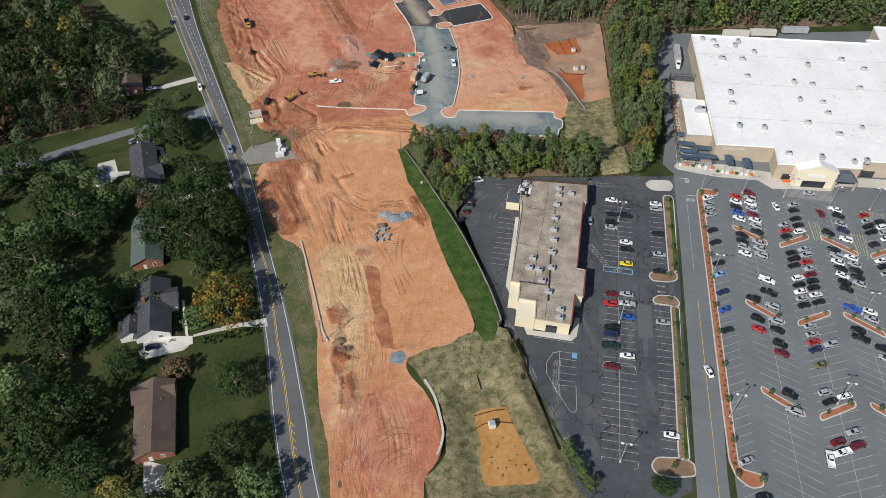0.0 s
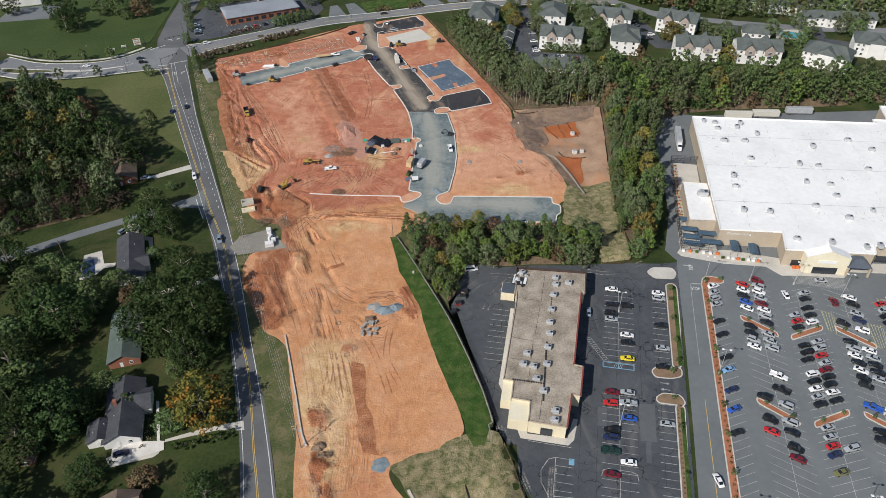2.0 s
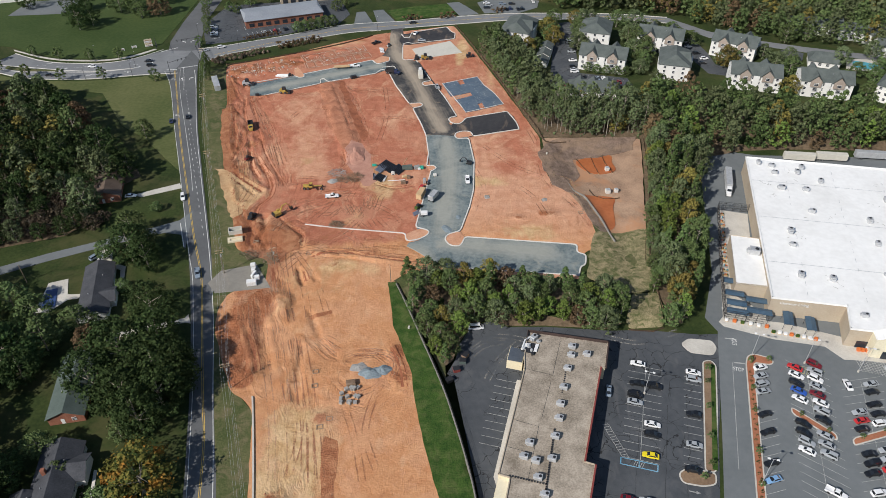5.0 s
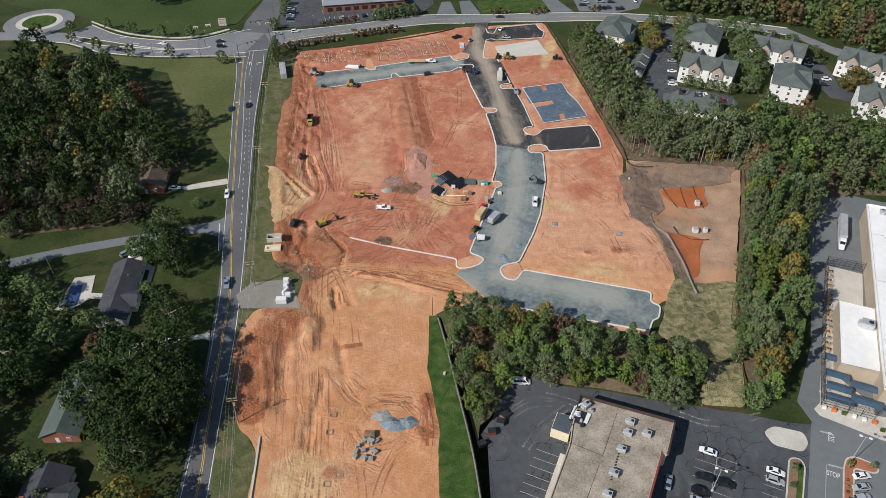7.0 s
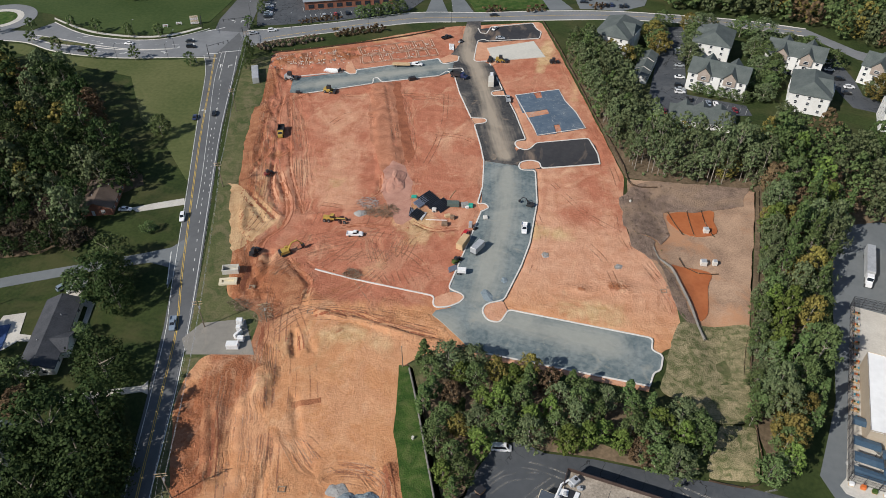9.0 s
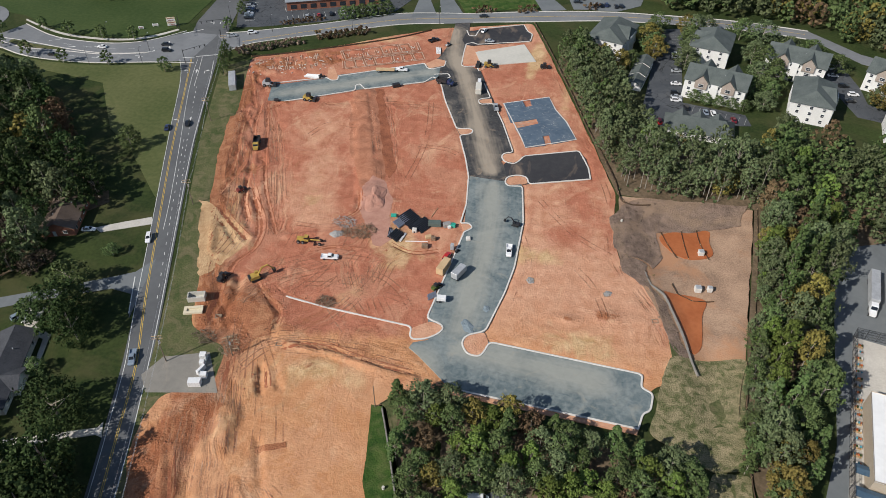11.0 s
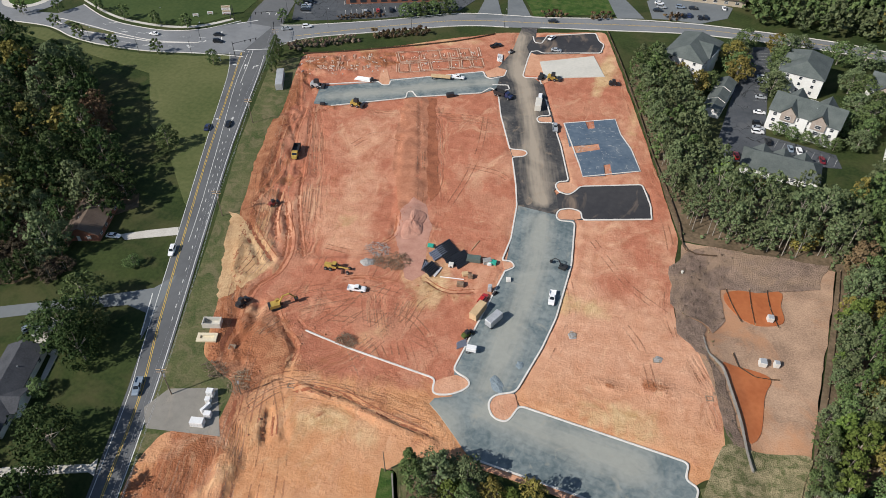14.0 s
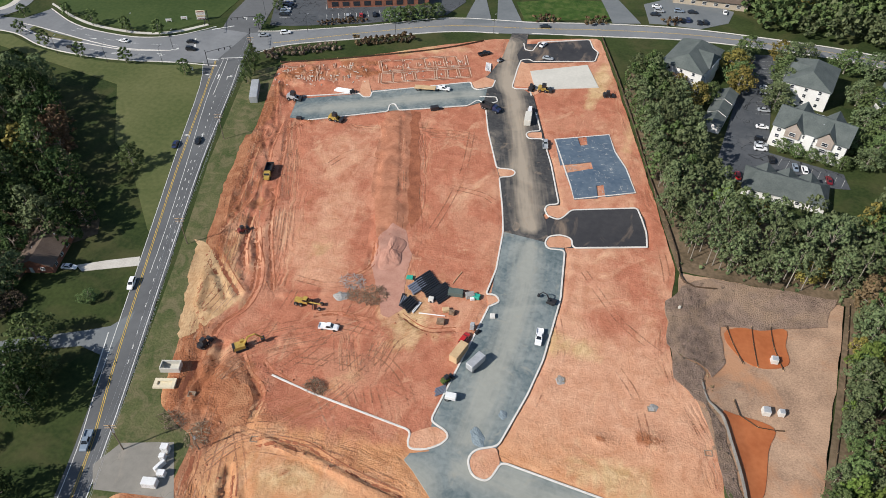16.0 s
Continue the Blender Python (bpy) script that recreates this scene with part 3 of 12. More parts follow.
# ruts and cuts that machines have torn into the clay: line, half width
GOUGES = [([(-126.5, 380.0), (-121.5, 364.0), (-116.0, 349.0)], 1.0), ([(-117.0, 366.0), (-112.5, 350.0), (-106.5, 334.0), (-103.5, 323.0)], 1.1), ([(-113.5, 372.0), (-109.0, 356.0), (-102.0, 341.0)], 0.9), ([(-128.5, 393.0), (-121.0, 380.0), (-115.0, 369.0)], 1.0), ([(-112.0, 338.5), (-106.5, 322.0), (-100.0, 307.0)], 1.0), ([(-96.0, 322.0), (-90.5, 309.0), (-86.0, 302.0)], 1.1), ([(-118.0, 385.0), (-124.0, 391.0), (-128.0, 398.0)], 1.1),
          ([(-120.7, 359.2), (-116.6, 343.5), (-110.7, 326.2), (-104.6, 312.4)], 1.5), ([(-120.1, 367.5), (-119.7, 357.4), (-114.0, 340.4), (-108.9, 326.8)], 1.2), ([(-104.4, 338.2), (-101.3, 329.7), (-101.5, 318.8), (-102.1, 308.3)], 1.3), ([(-102.1, 308.3), (-98.8, 301.4), (-92.1, 296.2)], 1.6),
          ([(-91.4, 317.5), (-84.7, 306.8), (-78.8, 293.9)], 1.4), ([(-97.4, 336.9), (-94.3, 332.4), (-97.5, 327.3)], 2.0), ([(-112.7, 376.3), (-104.0, 356.8), (-97.2, 340.9), (-87.3, 319.0), (-72.9, 296.2)], 0.9), ([(-88.4, 311.6), (-81.8, 303.8), (-77.8, 295.5), (-77.1, 287.3), (-79.8, 280.4), (-79.3, 274.2)], 1.3),
          ([(-98.3, 304.3), (-88.4, 296.3), (-81.1, 291.1)], 1.6), ([(-81.3, 274.8), (-79.2, 268.8), (-77.9, 262.7), (-76.7, 256.8), (-73.9, 254.9)], 1.5), ([(-46.1, 253.4), (-39.0, 254.5), (-30.7, 252.8), (-20.8, 251.4), (-12.1, 250.9)], 0.9), ([(-63.3, 243.5), (-61.2, 238.0), (-61.1, 233.9)], 1.4),
          ([(-50.2, 250.2), (-44.8, 252.8), (-39.9, 252.5)], 1.0), ([(-51.1, 241.8), (-48.6, 236.8)], 0.9), ([(-62.0, 272.7), (-57.6, 270.5), (-51.6, 269.0)], 0.8), ([(-33.7, 300.3), (-25.3, 297.8), (-17.1, 300.9)], 0.9), ([(-55.9, 291.8), (-50.6, 294.5), (-40.2, 295.6)], 0.8),
          ([(-68.5, 272.9), (-63.6, 268.2), (-57.2, 264.3), (-55.5, 257.8)], 1.0), ([(-53.2, 325.1), (-50.3, 315.9), (-53.3, 309.8)], 1.0), ([(-103.0, 382.0), (-108.0, 371.0), (-116.5, 357.0)], 1.0),
          ([(-64.0, 213.0), (-58.5, 203.5), (-54.0, 193.0)], 1.1), ([(-13.5, 207.0), (-9.5, 199.0), (-7.5, 191.0)], 1.2)]
CHURNED = [([(-131, 396), (-120, 364), (-108, 326), (-99, 300)], 9.0), ([(-97, 296), (-86, 274), (-76, 258), (-70, 246), (-64, 232)], 7.0), ([(-125, 388), (-112, 383), (-104, 378)], 5.0),
           ([(-70, 212), (-66, 203), (-58, 190)], 6.0), ([(-36, 150), (-33, 134), (-30, 116)], 5.0), ([(-130, 404), (-108, 417), (-98, 421)], 9.0)]


def churn(x, y):
    """How far machines have broken up the ground, 0 to 1."""
    best = np.zeros(np.shape(x))
    for line, half in CHURNED:
        best = np.maximum(best, 1 - smooth(off_line(line, x, y), half * 0.3, half))
    return best


def paved(line):
    PAVED.append(line)


def ridge(line, half, top):
    RIDGES.append((line, half, top))


paved([(6.0, 267.4), (6.8, 267.3), (49.9, 266.3), (49.6, 262.3), (50.2, 261.7), (52.9, 260.4), (52.4, 254.6), (50.5, 253.3), (49.6, 248.4), (0.8, 248.2), (-2.5, 250.2), (-5.1, 252.4), (-12.0, 257.6), (-15.2, 259.6), (-14.6, 261.6), (-9.2, 264.4), (-0.8, 269.1)])
paved([(-12.8, 271.8), (-11.8, 300.5), (-11.2, 311.2), (-13.9, 327.4), (-16.5, 344.0), (2.7, 344.0), (3.7, 342.1), (7.2, 322.7), (8.2, 299.8), (7.3, 287.8), (4.7, 271.0), (1.0, 262.8), (-10.5, 263.8)])
paved([(-16.5, 344.0), (-19.4, 351.5), (-26.6, 370.5), (-28.8, 374.4), (-39.2, 396.4), (-45.9, 413.1), (-45.8, 423.3), (-39.0, 426.6), (-34.6, 427.1), (-29.4, 423.7), (-18.5, 399.0), (-12.0, 384.2), (-5.1, 367.1), (-3.6, 363.3), (-7.2, 356.3), (-2.4, 348.8), (2.7, 344.0)])
paved([(-46.5, 412.9), (-54.7, 422.8), (-51.0, 432.1), (-49.8, 446.4), (-52.2, 469.8), (-45.2, 472.2), (-40.8, 447.8), (-41.1, 440.9), (-38.8, 425.6), (-42.1, 419.4)])
paved([(-2.9, 360.0), (21.0, 370.6), (24.2, 365.6), (26.3, 358.6), (27.1, 353.2), (2.7, 343.7), (-3.0, 346.9), (-5.7, 354.4)])
paved([(-44.5, 461.9), (-18.3, 476.3), (-15.3, 469.4), (-12.4, 466.8), (-12.2, 458.7), (-41.7, 446.3), (-44.7, 452.3)])
paved([(-112.4, 376.1), (-116.0, 388.3), (-93.8, 400.8), (-93.4, 402.9), (-56.4, 423.8), (-53.0, 419.8), (-48.1, 422.5), (-46.5, 412.9), (-51.3, 407.8), (-77.0, 394.7), (-105.2, 377.2)])
ridge([(-75.5, 391.0), (-65.0, 366.0), (-57.5, 347.5), (-48.5, 323.1)], 6.5, 0.8)
ridge([(-78.6, 388.0), (-68.4, 362.0), (-61.5, 342.5), (-54.0, 322.0)], 1.1, -0.15)
ridge([(-72.0, 391.0), (-60.6, 364.0), (-53.4, 345.0)], 0.7, -0.3)
ridge([(-72.1, 265.4), (-64.7, 262.2), (-61.7, 259.9)], 6.0, 0.4)
ridge([(-90.5, 281.5), (-83.2, 271.1), (-76.4, 261.6), (-77.6, 254.5)], 2.4, -1.6)
ridge([(-121.6, 357.4), (-112.1, 334.5), (-104.6, 315.7), (-97.0, 299.2)], 2.6, -1.0)
ridge([(-121.4, 368.5), (-107.2, 351.8), (-98.8, 331.6), (-90.1, 307.7), (-81.3, 295.7)], 1.6, -0.6)
ridge([(-49.8, 252.4), (-36.8, 251.9), (-21.2, 249.6), (-10.2, 249.4)], 1.6, 0.7)
ridge([(-54.7, 224.3), (-52.4, 215.6)], 5.0, 1.2)
ridge([(-64.4, 195.3), (-61.7, 178.4)], 4.0, 0.7)
ridge([(-31.0, 124.5), (-30.4, 115.3)], 1.1, -1.3)
ridge([(-38.3, 137.3), (-30.9, 133.2)], 2.2, -0.7)
ridge([(-42.6, 204.6), (-39.0, 184.0)], 2.0, -0.5)
ridge([(-60.8, 231.7), (-69.3, 237.0), (-71.8, 248.0), (-68.7, 253.2)], 2.0, -1.3)
ridge([(-49.4, 243.8), (-45.4, 237.8)], 1.2, -0.5)
ridge([(-68.7, 221.7), (-62.4, 208.0), (-55.9, 194.5), (-53.1, 188.1)], 5.0, 0.4)
ridge([(-62.0, 222.6), (-57.4, 208.7), (-51.9, 195.0)], 3.5, -0.4)
ridge([(-53.0, 243.0), (-49.5, 234.4)], 1.3, -1.1)
ridge([(-43.8, 221.1), (-36.1, 206.7)], 1.6, -0.5)
ridge([(-12.2, 206.4), (-9.6, 199.8)], 1.8, 0.9)
ridge([(-103.2, 298.6), (-93.5, 291.5), (-89.7, 281.8)], 3.0, 1.0)
ridge([(-92.9, 297.6), (-83.9, 289.2)], 1.6, -0.8)
ridge([(-122.5, 365.9), (-121.6, 357.4), (-115.8, 340.9)], 2.0, 1.0)
ridge([(-73.4, 258.1), (-72.1, 265.4), (-75.1, 273.9)], 1.8, -1.2)
ridge([(-69.1, 295.6), (-52.4, 302.7)], 1.2, 0.5)
ridge([(-62.7, 268.6), (-55.6, 262.0), (-54.8, 253.8)], 1.5, -0.5)

for x, y, h in [(-139.6, 396.6, 0.9), (-129.0, 392.4, 0.7), (-128.2, 401.5, 1.0), (-121.7, 410.8, 0.8), (-108.5, 412.5, 0.7), (-98.6, 421.4, 0.6), (-89.9, 427.1, 0.8), (-76.5, 435.7, 0.7), (-129.0, 382.4, 0.7), (-127.9, 366.3, 0.9), (-121.2, 398.6, 0.6), (-109.5, 402.6, 0.5)]:
    RIDGES.append(([(x - 1.5, y), (x + 1.5, y + 0.8)], 2.6, h))


def fill(name, poly, mat, off=0.0, cell=4.0, relief=None, label="", soil=None, category="", skirt=0.3, ragged=0.0):
    """A sheet inside the outline that lies on the land, with a short skirt at its edge."""
    from mathutils.geometry import delaunay_2d_cdt
    ring = []
    for a, b in zip(poly, poly[1:] + poly[:1]):
        m = max(1, int(math.hypot(b[0] - a[0], b[1] - a[1]) / cell))
        ring += [(a[0] + (b[0] - a[0]) * k / m, a[1] + (b[1] - a[1]) * k / m) for k in range(m)]
    if ragged:
        q = np.array(ring)
        q = q + ragged * np.stack([lattice(q[:, 0], q[:, 1], 5.0, 21, 3), lattice(q[:, 0], q[:, 1], 5.0, 22, 3)], 1)
        ring = poly = [tuple(a) for a in q.tolist()]
    p = np.array(ring)
    xs, ys = np.arange(p[:, 0].min(), p[:, 0].max(), cell), np.arange(p[:, 1].min(), p[:, 1].max(), cell)
    gx, gy = np.meshgrid(xs, ys)
    rng = np.random.default_rng(5)
    gx = (gx + rng.uniform(-0.3, 0.3, gx.shape) * cell).ravel()
    gy = (gy + rng.uniform(-0.3, 0.3, gy.shape) * cell).ravel()
    keep = inside(poly, gx, gy)
    gx, gy = gx[keep], gy[keep]
    keep = off_line(poly, gx, gy, True) > cell * 0.45
    pts = [Vector(q) for q in ring] + [Vector(q) for q in zip(gx[keep], gy[keep])]
    n = len(ring)
    v, _, f, ov, _, _ = delaunay_2d_cdt(pts, [(i, (i + 1) % n) for i in range(n)], [], 1, 1e-5)
    xy = np.array([(q.x, q.y) for q in v])
    z = land(xy[:, 0], xy[:, 1]) + 0.12 + off
    if relief is not None:
        edge = smooth(off_line(SITE if relief is dirt_relief else poly, xy[:, 0], xy[:, 1], True), 0.5, 4.0)
        z = z + relief(xy[:, 0], xy[:, 1]) * edge
    co = [(*a, b) for a, b in zip(xy, z)]
    faces = [tuple(t) for t in f]
    count = {}
    for t in faces:
        for a, b in zip(t, t[1:] + t[:1]):
            count[(a, b)] = 1
    n_top = len(faces)
    low = {}
    for a, b in [e for e in count if (e[1], e[0]) not in count]:
        for q in (a, b):
            if q not in low:
                low[q] = len(co)
                co += [co[q], (co[q][0], co[q][1], co[q][2] - skirt)]
        faces.append((low[b], low[a], low[a] + 1, low[b] + 1))
    me = bpy.data.meshes.new(name)
    me.from_pydata(co, [], faces)
    me.materials.append(mat)
    me.polygons.foreach_set("use_smooth", [k < n_top for k in range(len(me.polygons))])
    if soil is not None:
        at = me.color_attributes.new("soil", "FLOAT_COLOR", "POINT")
        c = np.array(co)
        rgba = np.ones((len(co), 4))
        rgba[:, :3] = soil(c[:, 0], c[:, 1])
        rgba[:, 3] = smooth(c[:, 1], 258, 292)
        at.data.foreach_set("color", rgba.ravel())
        at = me.color_attributes.new("flow", "FLOAT_COLOR", "POINT")
        rgba[:, :3] = flow_of(c[:, 0], c[:, 1])
        at.data.foreach_set("color", rgba.ravel())
    return tagged(new(name, me), label, category or name.replace("_", " "), kind="structure")


def kerb_run(name, line, w=0.35, h=0.16, base=0.0, mat=None, label="pale new concrete kerb edging the pavement", closed=False):
    """A kerb of real height along a line."""
    bm = bmesh.new()
    p = [Vector(q).to_2d() for q in line]
    n = len(p)
    rows = []
    for i in range(n):
        a = p[i - 1] if (i or closed) else p[i]
        b = p[(i + 1) % n] if (i < n - 1 or closed) else p[i]
        d = (b - a).normalized() if (b - a).length else Vector((1, 0))
        s = Vector((-d.y, d.x)) * w / 2
        zg = float(land(p[i].x, p[i].y)) + 0.12 + base
        rows.append([bm.verts.new((*(p[i] + k * s), zg + z)) for k, z in ((1, -0.15), (1, h - 0.02), (0.85, h), (-0.85, h), (-1, h - 0.02), (-1, -0.15))])
    for i in range(n if closed else n - 1):
        r, q = rows[i], rows[(i + 1) % n]
        for k in range(5):
            bm.faces.new((r[k], r[k + 1], q[k + 1], q[k]))
    if not closed:
        bm.faces.new(rows[0][::-1])
        bm.faces.new(rows[-1])
    bmesh.ops.recalc_face_normals(bm, faces=bm.faces)
    return structure(name, bm, mat or M["kerb"], label, "kerb")


def ribbon(bm, line, w, z, mat=0, shift=0.0):
    """A painted line or strip along the points."""
    p = [Vector(q).to_2d() for q in line]
    last = None
    for i in range(len(p)):
        d = (p[min(i + 1, len(p) - 1)] - p[max(i - 1, 0)]).normalized()
        s = Vector((-d.y, d.x))
        c = p[i] + s * shift
        cur = [bm.verts.new((*(c + s * k * w / 2), z)) for k in (-1, 1)]
        if last:
            bm.faces.new((last[0], cur[0], cur[1], last[1])).material_index = mat
        last = cur


def dashes(bm, line, w, z, on, gap, mat=0, shift=0.0):
    p = [Vector(q).to_2d() for q in line]
    for a, b in zip(p[:-1], p[1:]):
        d = (b - a).normalized()
        s = Vector((-d.y, d.x)) * shift
        t, full = 0.0, (b - a).length
        while t < full:
            e = min(t + on, full)
            ribbon(bm, [a + d * t + s, a + d * e + s], w, z, mat)
            t += on + gap


# the sheet that carries everything, out to the horizon
def ground_sheet():
    xs = np.concatenate([[-2600, -1500, -900, -600, -450], np.arange(-350, 301, 4.0), [340, 420, 600, 900, 1500, 2600]])
    ys = np.concatenate([[-2600, -1500, -800, -400, -150, -50], np.arange(0, 561, 4.0), [600, 700, 900, 1500, 2600]])
    gx, gy = np.meshgrid(xs, ys)
    z = land(gx, gy)
    under = inside(SITE, gx, gy) & (off_line(SITE, gx, gy, True) > 3)
    z = np.where(under | (off_line(WALL_LINE, gx, gy) < 7.0), z - 4.0, z)
    z = np.where(inside(BASIN, gx, gy) | (off_line(POND_S, gx, gy, True) < 8.0), z - 2.0, z)
    co = np.stack([gx, gy, z], -1).reshape(-1, 3)
    nx, ny = len(xs), len(ys)
    i = (np.arange(ny - 1)[:, None] * nx + np.arange(nx - 1)[None]).ravel()
    me = bpy.data.meshes.new("ground")
    me.from_pydata(co.tolist(), [], np.stack([i, i + 1, i + nx + 1, i + nx], 1).tolist())
    me.materials.append(M["grass"])
    me.polygons.foreach_set("use_smooth", [True] * len(me.polygons))
    tagged(new("ground", me), "mown green and olive grass over rolling ground", "ground", kind="structure")


# ---- the building site ----
SITE = ([(-30, 80), (-33, 99), (-38, 116)] + [(-41, 140)] + [(-51.0, 178.4), (-55.2, 182.2), (-59.1, 183.9), (-62.8, 189.5), (-66.9, 197.7), (-70.6, 204.4), (-73.9, 210.8), (-75.4, 219.0), (-74.7, 227.7), (-69.9, 229.9)] + [(-63, 231), (-65, 246), (-80, 252), (-88, 273), (-99, 297), (-110, 325), (-122, 368), (-133, 400)]
        + [(-136, 410), (-104, 429), (-79, 448), (-58, 462), (-47, 466), (-14, 479), (-2, 449), (17, 400), (30, 365), (37, 346), (37, 333), (40, 312), (48, 302), (54, 290), (57, 280), (59, 266), (52, 262), (50, 247.5), (2, 247), (-9, 246.4), (-15, 241.5)]
        + [(-18.6, 236.5), (-14, 218), (-6, 199), (-1, 179), (5, 161), (9.5, 148), (10, 142), (4, 137), (-12, 131), (-12, 126), (-6, 119), (-2, 110), (-0.5, 101), (-2, 96), (-6, 91), (-6, 80)])


def blob(x, y, cx, cy, rx, ry, turn=0.0):
    c, s = math.cos(radians(turn)), math.sin(radians(turn))
    dx, dy = x - cx, y - cy
    return np.exp(-(((dx * c + dy * s) / rx) ** 2 + ((-dx * s + dy * c) / ry) ** 2))


SPOTS, FLOWS = {"red": [], "pale": [], "dark": []}, []


def spots(kind, rows):
    """Soft patches of soil: place, half widths, strength."""
    SPOTS[kind] += rows


def flow(line, width):
    FLOWS.append((line, width))


spots("red", [(-40.5, 279.6, 30, 15, 1.1), (-24.4, 274.8, 22, 10, 0.7), (-49.5, 264.0, 18, 9, 0.6), (-87.0, 419.8, 60, 14, 0.9), (-11.9, 417.4, 18, 14, 1.0), (26.0, 363.5, 7, 40, 0.7), (-109.5, 347.0, 12, 45, 0.7), (-83.7, 347.9, 24, 26, 0.25), (-47.8, 368.0, 18, 26, 0.6), (-32.8, 330.3, 18, 20, 0.45), (38.6, 322.8, 5, 30, 0.5), (-65.0, 287.5, 18, 14, 0.6), (-53.7, 347.0, 6, 50, 0.5), (38.2, 285.4, 4, 4, 0.6), (19.8, 319.0, 8, 5, 0.4), (-102.0, 386.7, 40, 6, 0.5), (55.3, 279.4, 3, 25, 0.4)])
spots("red", [(-73.0, 335.0, 10, 20, -0.42), (-84.0, 360.0, 8, 10, -0.3), (-38.0, 352.0, 10, 16, -0.4), (-58.0, 306.0, 12, 6, -0.35), (-40.0, 372.0, 10, 10, -0.25)])
spots("red", [(-18.3, 101.1, 24, 22, 0.6), (-30.7, 112.1, 16, 5, 0.6), (-6.2, 99.4, 6, 14, 0.5)])
spots("pale", [(-98.2, 295.8, 10, 26, 1.0), (-85.6, 288.6, 8, 10, 0.8), (-41.8, 248.3, 14, 6, 0.2), (-37.2, 276.1, 5, 4, 0.45), (-33.5, 314.9, 12, 7, 0.45), (-31.6, 298.9, 11, 9, 0.75), (13.3, 306.5, 10, 5, 0.8), (26.6, 271.5, 18, 6, 0.5), (34.9, 276.3, 9, 9, 0.4), (-61.6, 314.3, 16, 8, 0.5), (5.2, 311.4, 5, 20, 0.4), (-6.9, 441.7, 4, 24, 0.9), (10.8, 409.0, 4, 20, 0.6), (-79.7, 401.6, 6, 6, 0.5)])
spots("pale", [(-138.0, 409.0, 7, 4, 0.5), (-126.0, 416.5, 7, 4, 0.55), (-114.3, 423.5, 7, 4, 0.6), (-103.0, 430.5, 7, 4, 0.6), (-91.5, 437.6, 7, 4, 0.6), (-80.0, 444.0, 7, 4, 0.55), (-70.0, 448.0, 6, 3, 0.5)])
spots("pale", [(-56.9, 219.2, 8, 20, 0.4), (-71.2, 243.7, 6, 8, 0.4), (-37.0, 233.2, 16, 12, 0.3), (-35.8, 245.4, 20, 5, 0.5), (-32.6, 163.4, 10, 14, 0.7), (-36.6, 156.0, 8, 10, 0.7)])
spots("pale", [(-29.0, 130.3, 8, 16, 0.65), (-33.5, 139.1, 6, 10, 0.6), (-35.0, 163.5, 7, 18, 0.5), (-39.1, 174.3, 8, 16, 0.4), (-33.0, 110.2, 5, 14, 0.6)])
spots("dark", [(-66.3, 265.0, 8, 7, 0.75), (-76.8, 263.8, 7, 10, 0.8), (-88.3, 279.6, 6, 12, 0.6), (-66.7, 239.8, 4, 12, 0.9), (-66.6, 249.8, 6, 6, 0.7), (-41.0, 246.7, 3, 3, 0.5), (-12.8, 248.0, 10, 2, 0.6), (39.0, 285.7, 4, 3, 0.9), (27.9, 281.9, 4, 1.5, 0.6)])
spots("dark", [(-64.1, 244.7, 4, 8, 0.8), (-61.0, 208.2, 5, 26, 0.85), (-66.2, 229.2, 12, 3, 0.6), (-69.0, 214.0, 5, 12, 0.55), (-62.0, 200.0, 5, 12, 0.5), (-64.0, 225.0, 7, 5, 0.5), (-43.7, 200.8, 2.0, 12, 0.5), (-11.1, 205.3, 3, 4, 0.9), (-8.3, 194.4, 4, 3, 0.7), (-29.1, 177.0, 4, 2.5, 0.5), (-42.1, 189.7, 4, 1.5, 0.5)])
# first two spots put the shade of the pit and trench into the colour
spots("dark", [(-32.6, 130.3, 4, 1.5, 0.6), (-29.8, 120.0, 1.4, 6, 0.8), (-36.6, 194.9, 4, 3, 0.6), (-15.1, 134.7, 5, 1.5, 0.6), (-0.7, 106.5, 2, 14, 0.8)])
spots("dark", [(-39.2, 257.0, 30, 5, 0.25), (-61.7, 259.9, 12, 8, 0.5), (-18.3, 254.4, 26, 4, 0.25), (-57.3, 279.9, 20, 8, 0.2), (-107.3, 318.2, 8, 40, 0.3)])
# the torn western side, deep red
for k in range(13):
    u = k / 12
    x, y = -127.0 + 27.0 * u, 390.0 - 84.0 * u
    spots("red", [(x, y, 7, 7, 0.5)])
    spots("dark", [(x - 1.5, y, 4.5, 5.5, 0.42 if u < 0.9 else 0.2)])
for k in range(6):
    spots("dark", [(-104.0 + 3.4 * k, 338.0 - 9.5 * k, 3.0, 4.0, 0.45), (-122.0 + 11 * k, 402.0 + 6.0 * k, 6.0, 4.0, 0.4)])
flow([(-29.4, 155.0), (-34.0, 172.4), (-40.5, 189.9), (-48.3, 210.0), (-56.5, 230.5), (-62.6, 244.9), (-72.4, 260.2)], 9.0)
flow([(-60.3, 242.0), (-68.7, 253.2), (-71.0, 263.4), (-63.8, 277.7), (-52.9, 286.5), (-42.5, 297.8), (-41.9, 312.0), (-45.0, 323.0)], 8.0)
flow([(-68.1, 249.3), (-78.4, 263.2), (-86.2, 277.7), (-86.6, 293.9), (-96.1, 318.6), (-111.8, 350.2), (-122.2, 379.8)], 8.0)
flow([(-59.3, 240.4), (-53.4, 251.2), (-38.2, 254.9), (-21.8, 255.1), (-10.4, 254.3)], 8.0)
